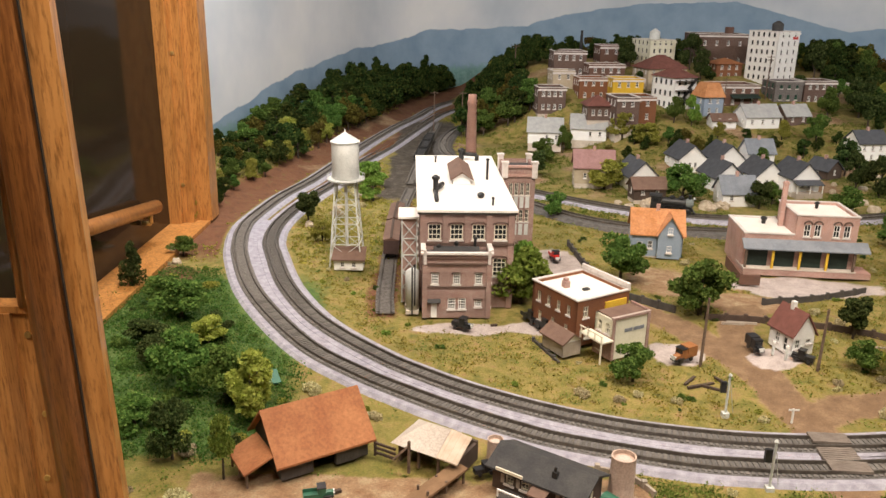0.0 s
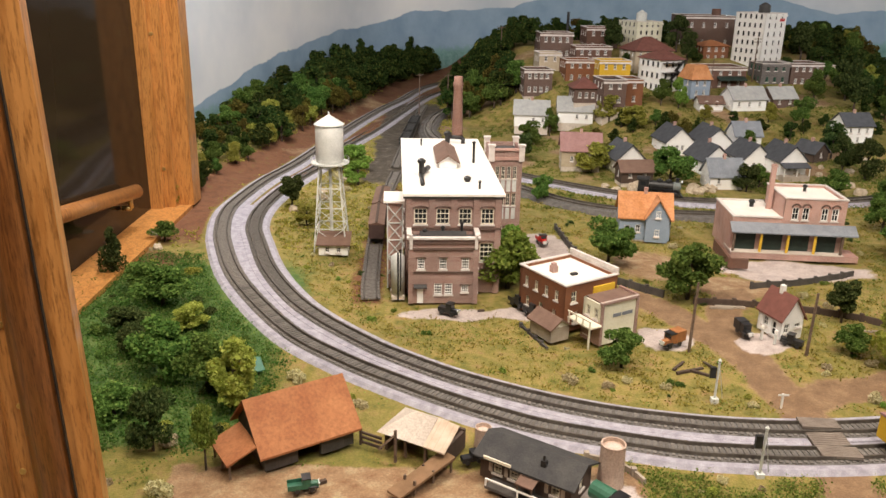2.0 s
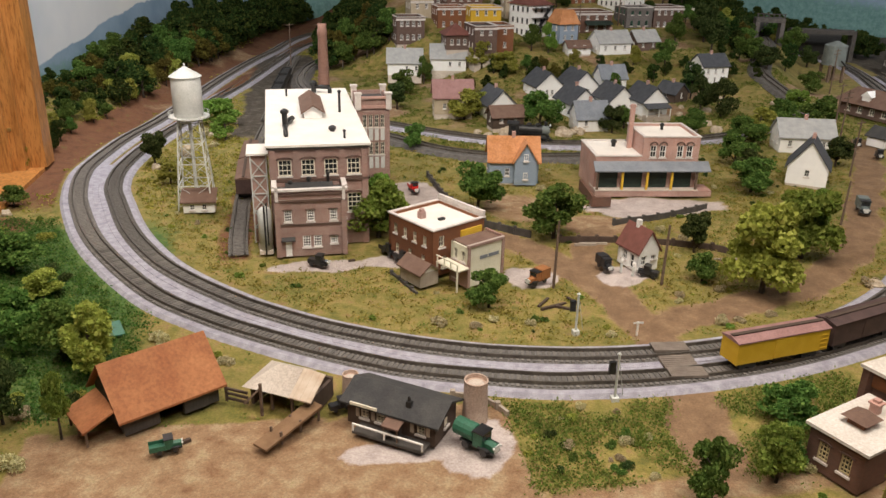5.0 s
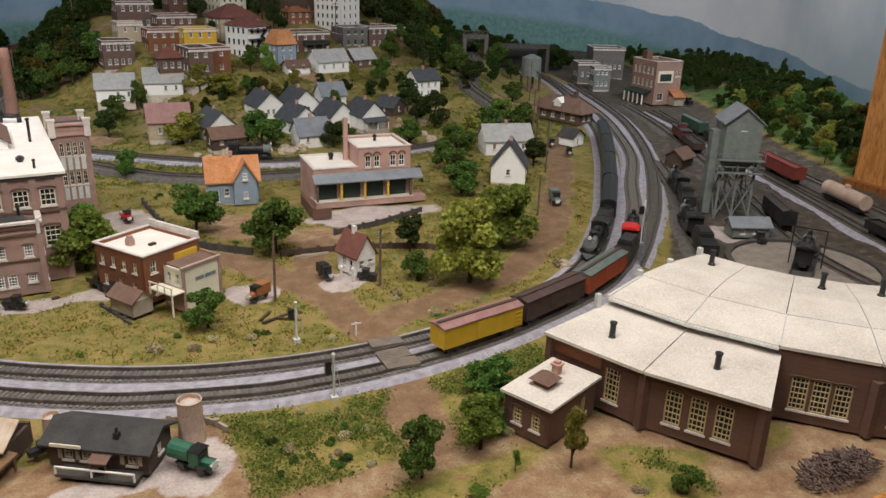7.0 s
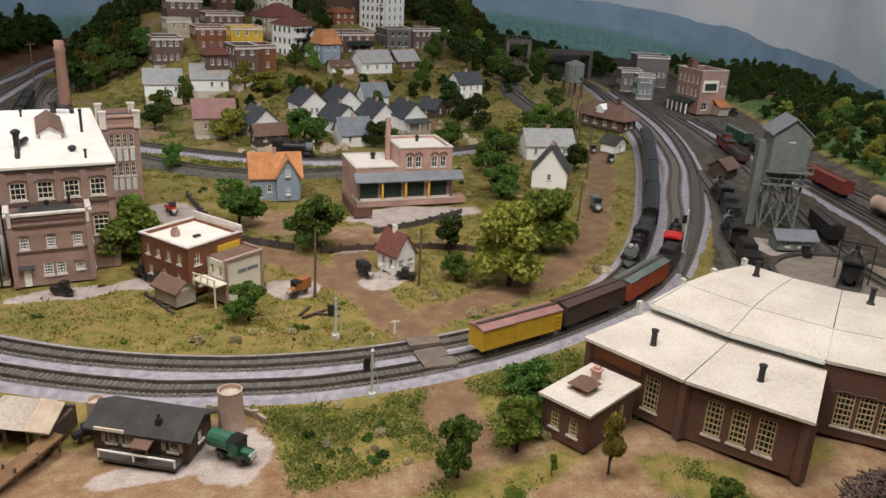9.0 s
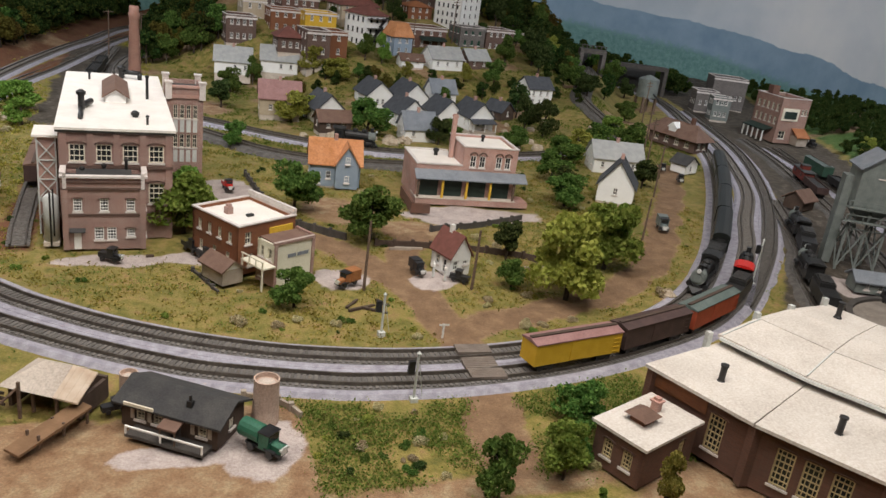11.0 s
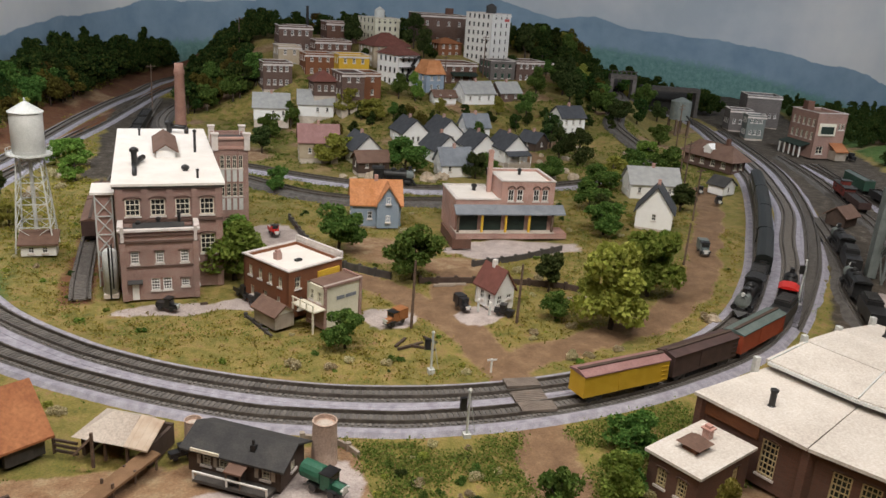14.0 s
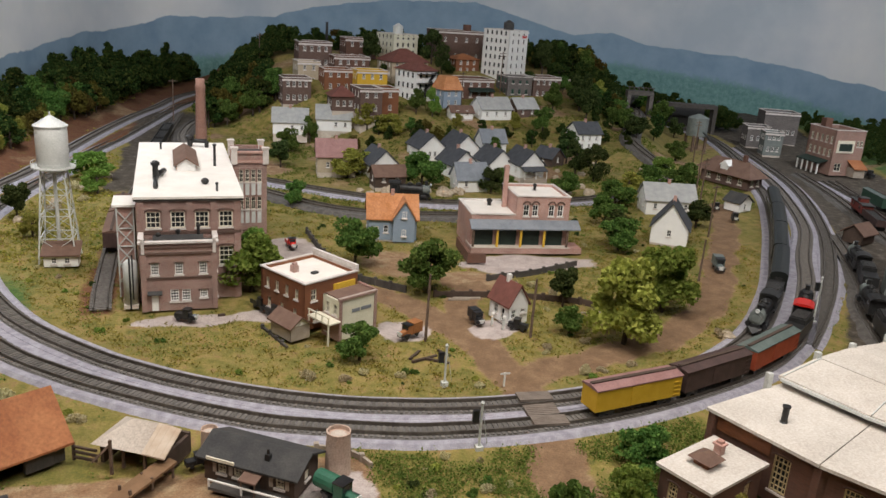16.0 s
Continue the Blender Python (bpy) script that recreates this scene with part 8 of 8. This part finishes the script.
# bushes
BUSH = {}
for name, mat in (("pale", LEAF_PALE), ("green", LEAF_GREEN), ("dark", LEAF_DARK), ("yellow", LEAF_YELLOW), ("bright", LEAF_BRIGHT)):
    BUSH[name] = []
    for _ in range(3):
        blobs = [(RNG.uniform(-0.3, 0.3), RNG.uniform(-0.3, 0.3), RNG.uniform(0.1, 0.35), RNG.uniform(0.2, 0.32)) for _ in range(5)]
        BUSH[name].append(flake_mesh("bush", flakes(crown_points(blobs, 170), 0.04), mat))
BUSH_WORDS = {"pale": "dry straw-coloured tumbleweed bush", "green": "small green shrub of foam", "dark": "small dark shrub of foam", "yellow": "small yellow-green shrub of foam", "bright": "small bright green shrub of foam"}


def bush(kind, x, y, r):
    global count
    count += 1
    ob = new("bush", BUSH[kind][count % 3])
    ob.matrix_basis = Matrix.LocRotScale(Vector((x, y, height(x, y) - 0.02)) * U, Euler((0, 0, RNG.uniform(0, 6.3))), Vector((r, r, r * RNG.uniform(0.8, 1.2))) * 1.6)
    tagged(ob, BUSH_WORDS[kind], "bush", "bushes")


for x, y, r in ((4.2, 18.4, 0.3), (5.1, 18.1, 0.2), (5.6, 18.3, 0.2), (6.0, 13.0, 0.2), (7.1, 12.9, 0.2), (6.6, 14.2, 0.17), (11.5, 9.0, 0.2), (10.2, 11.7, 0.22), (16.8, 19.2, 0.35), (11.5, 17.6, 0.28), (12.0, 17.6, 0.2), (11.1, 19.3, 0.2), (12.4, 19.5, 0.25), (13.0, 17.9, 0.22), (8.4, 17.3, 0.2), (6.5, 18.0, 0.2), (-4.4, 13.6, 0.32), (-4.8, 15.3, 0.3), (-2.6, 18.2, 0.35), (-0.9, 17.0, 0.25),
                (8.9, 24.2, 0.2), (9.7, 28.8, 0.25), (11.9, 24.3, 0.25), (12.6, 24.2, 0.25), (13.0, 23.3, 0.25), (7.9, 28.2, 0.22), (-4.2, 34.5, 0.4), (-3.4, 36.5, 0.4), (-4.0, 38.7, 0.4), (0.6, 42.0, 0.4), (-0.2, 44.5, 0.4), (3.0, 47.0, 0.4), (4.4, 20.2, 0.12)):
    bush("pale", x, y, r)
spots = 0
while spots < 150:
    x, y = RNG.uniform(-10, 24), RNG.uniform(7.2, 34)
    if min(gap_to(ARR_O, x, y), gap_to(ARR_I, x, y)) < 0.95:
        continue
    z = zones(x, y)
    if z[0] > 0.3 or z[1] > 0.2 or z[4] > 0.3:
        continue
    if (-0.6 < x < 4.2 and 22.9 < y < 33) or (10.6 < x < 16 and 26.5 < y < 31) or (3.6 < x < 6.8 and 19.9 < y < 23.5) or (10.2 < x < 23 and y < 15) or (-3.4 < x < 4.2 and y < 16.2):
        continue
    bush(("green", "yellow", "dark", "bright", "pale")[int(RNG.integers(5))], x, y, RNG.uniform(0.08, 0.2))
    spots += 1
for k in range(46):
    x, y = RNG.uniform(-9.2, -3.2), RNG.uniform(15.5, 26.5)
    if gap_to(ARR_O, x, y) > 1.2 and not inside_loop(x, y):
        bush(("green", "dark", "green", "yellow", "dark")[k % 5], x, y, RNG.uniform(0.2, 0.42))
for k in range(38):
    x, y = RNG.uniform(4.6, 9.0), RNG.uniform(11.4, 14.0)
    if gap_to(ARR_O, x, y) > 0.9 and zones(x, y)[0] < 0.5:
        bush(("green", "pale", "dark", "yellow", "green")[k % 5], x, y, RNG.uniform(0.08, 0.2))


def turf(name, n, x0, x1, y0, y1, keep, size, mat, label, up=1.0):
    pts = []
    for _ in range(n):
        x, y = RNG.uniform(x0, x1), RNG.uniform(y0, y1)
        if min(gap_to(ARR_O, x, y), gap_to(ARR_I, x, y)) < 0.78:
            continue
        z = zones(x, y)
        if keep(x, y, z):
            h = height(x, y)
            for _ in range(9):
                pts.append((x + RNG.normal() * 0.09, y + RNG.normal() * 0.09, h + abs(RNG.normal()) * 0.03 * up))
    ob = new(name, flake_mesh(name, flakes(np.array(pts), size), mat))
    return tagged(ob, label, "grass", "", "stuff")


def bare(x, y):
    return (-0.6 < x < 4.0 and 23 < y < 33) or (10.6 < x < 16 and 26.5 < y < 31)


def patch(x, y, k, f=0.8):
    return noise.noise((x * f, y * f, k))


turf("dry_grass", 12000, -6, 24, 14, 36, lambda x, y, z: z[0] < 0.35 and z[1] < 0.3 and z[2] < 0.5 and z[4] < 0.4 and inside_loop(x, y) and not bare(x, y) and patch(x, y, 31) > -0.25, 0.022, TURF, "yellow-green flock grass inside the track loop")
turf("green_tufts", 8000, -6, 24, 7, 36, lambda x, y, z: z[0] < 0.45 and z[1] < 0.3 and z[4] < 0.4 and not bare(x, y) and patch(x, y, 40) > 0.02, 0.019, TURF_GREEN, "patches of darker green flock grass", 1.3)
turf("lush_grass", 9000, -11, -2, 13.5, 29, lambda x, y, z: z[2] > 0.3 and not inside_loop(x, y), 0.024, TURF_LUSH, "deep green grass on the outer bank", 2.5)
turf("front_grass", 9000, 4.5, 13, 7, 15, lambda x, y, z: z[0] < 0.6 and z[1] < 0.4 and (y > 11.2 or patch(x, y, 50) > 0.1) and patch(x, y, 55) > -0.2, 0.02, TURF_GREEN, "mixed green and straw grass by the front edge", 2.0)
turf("hill_grass", 9000, 3, 31, 34, 56, lambda x, y, z: z[0] < 0.5 and patch(x, y, 60, 0.5) > -0.2, 0.032, TURF_GREEN, "grass of the town hill", 1.5)
turf("bank_grass", 5000, -11.5, 2, 28, 70, lambda x, y, z: z[3] < 0.9 and z[4] < 0.4, 0.036, TURF, "dry grass on the hillside banks", 1.5)
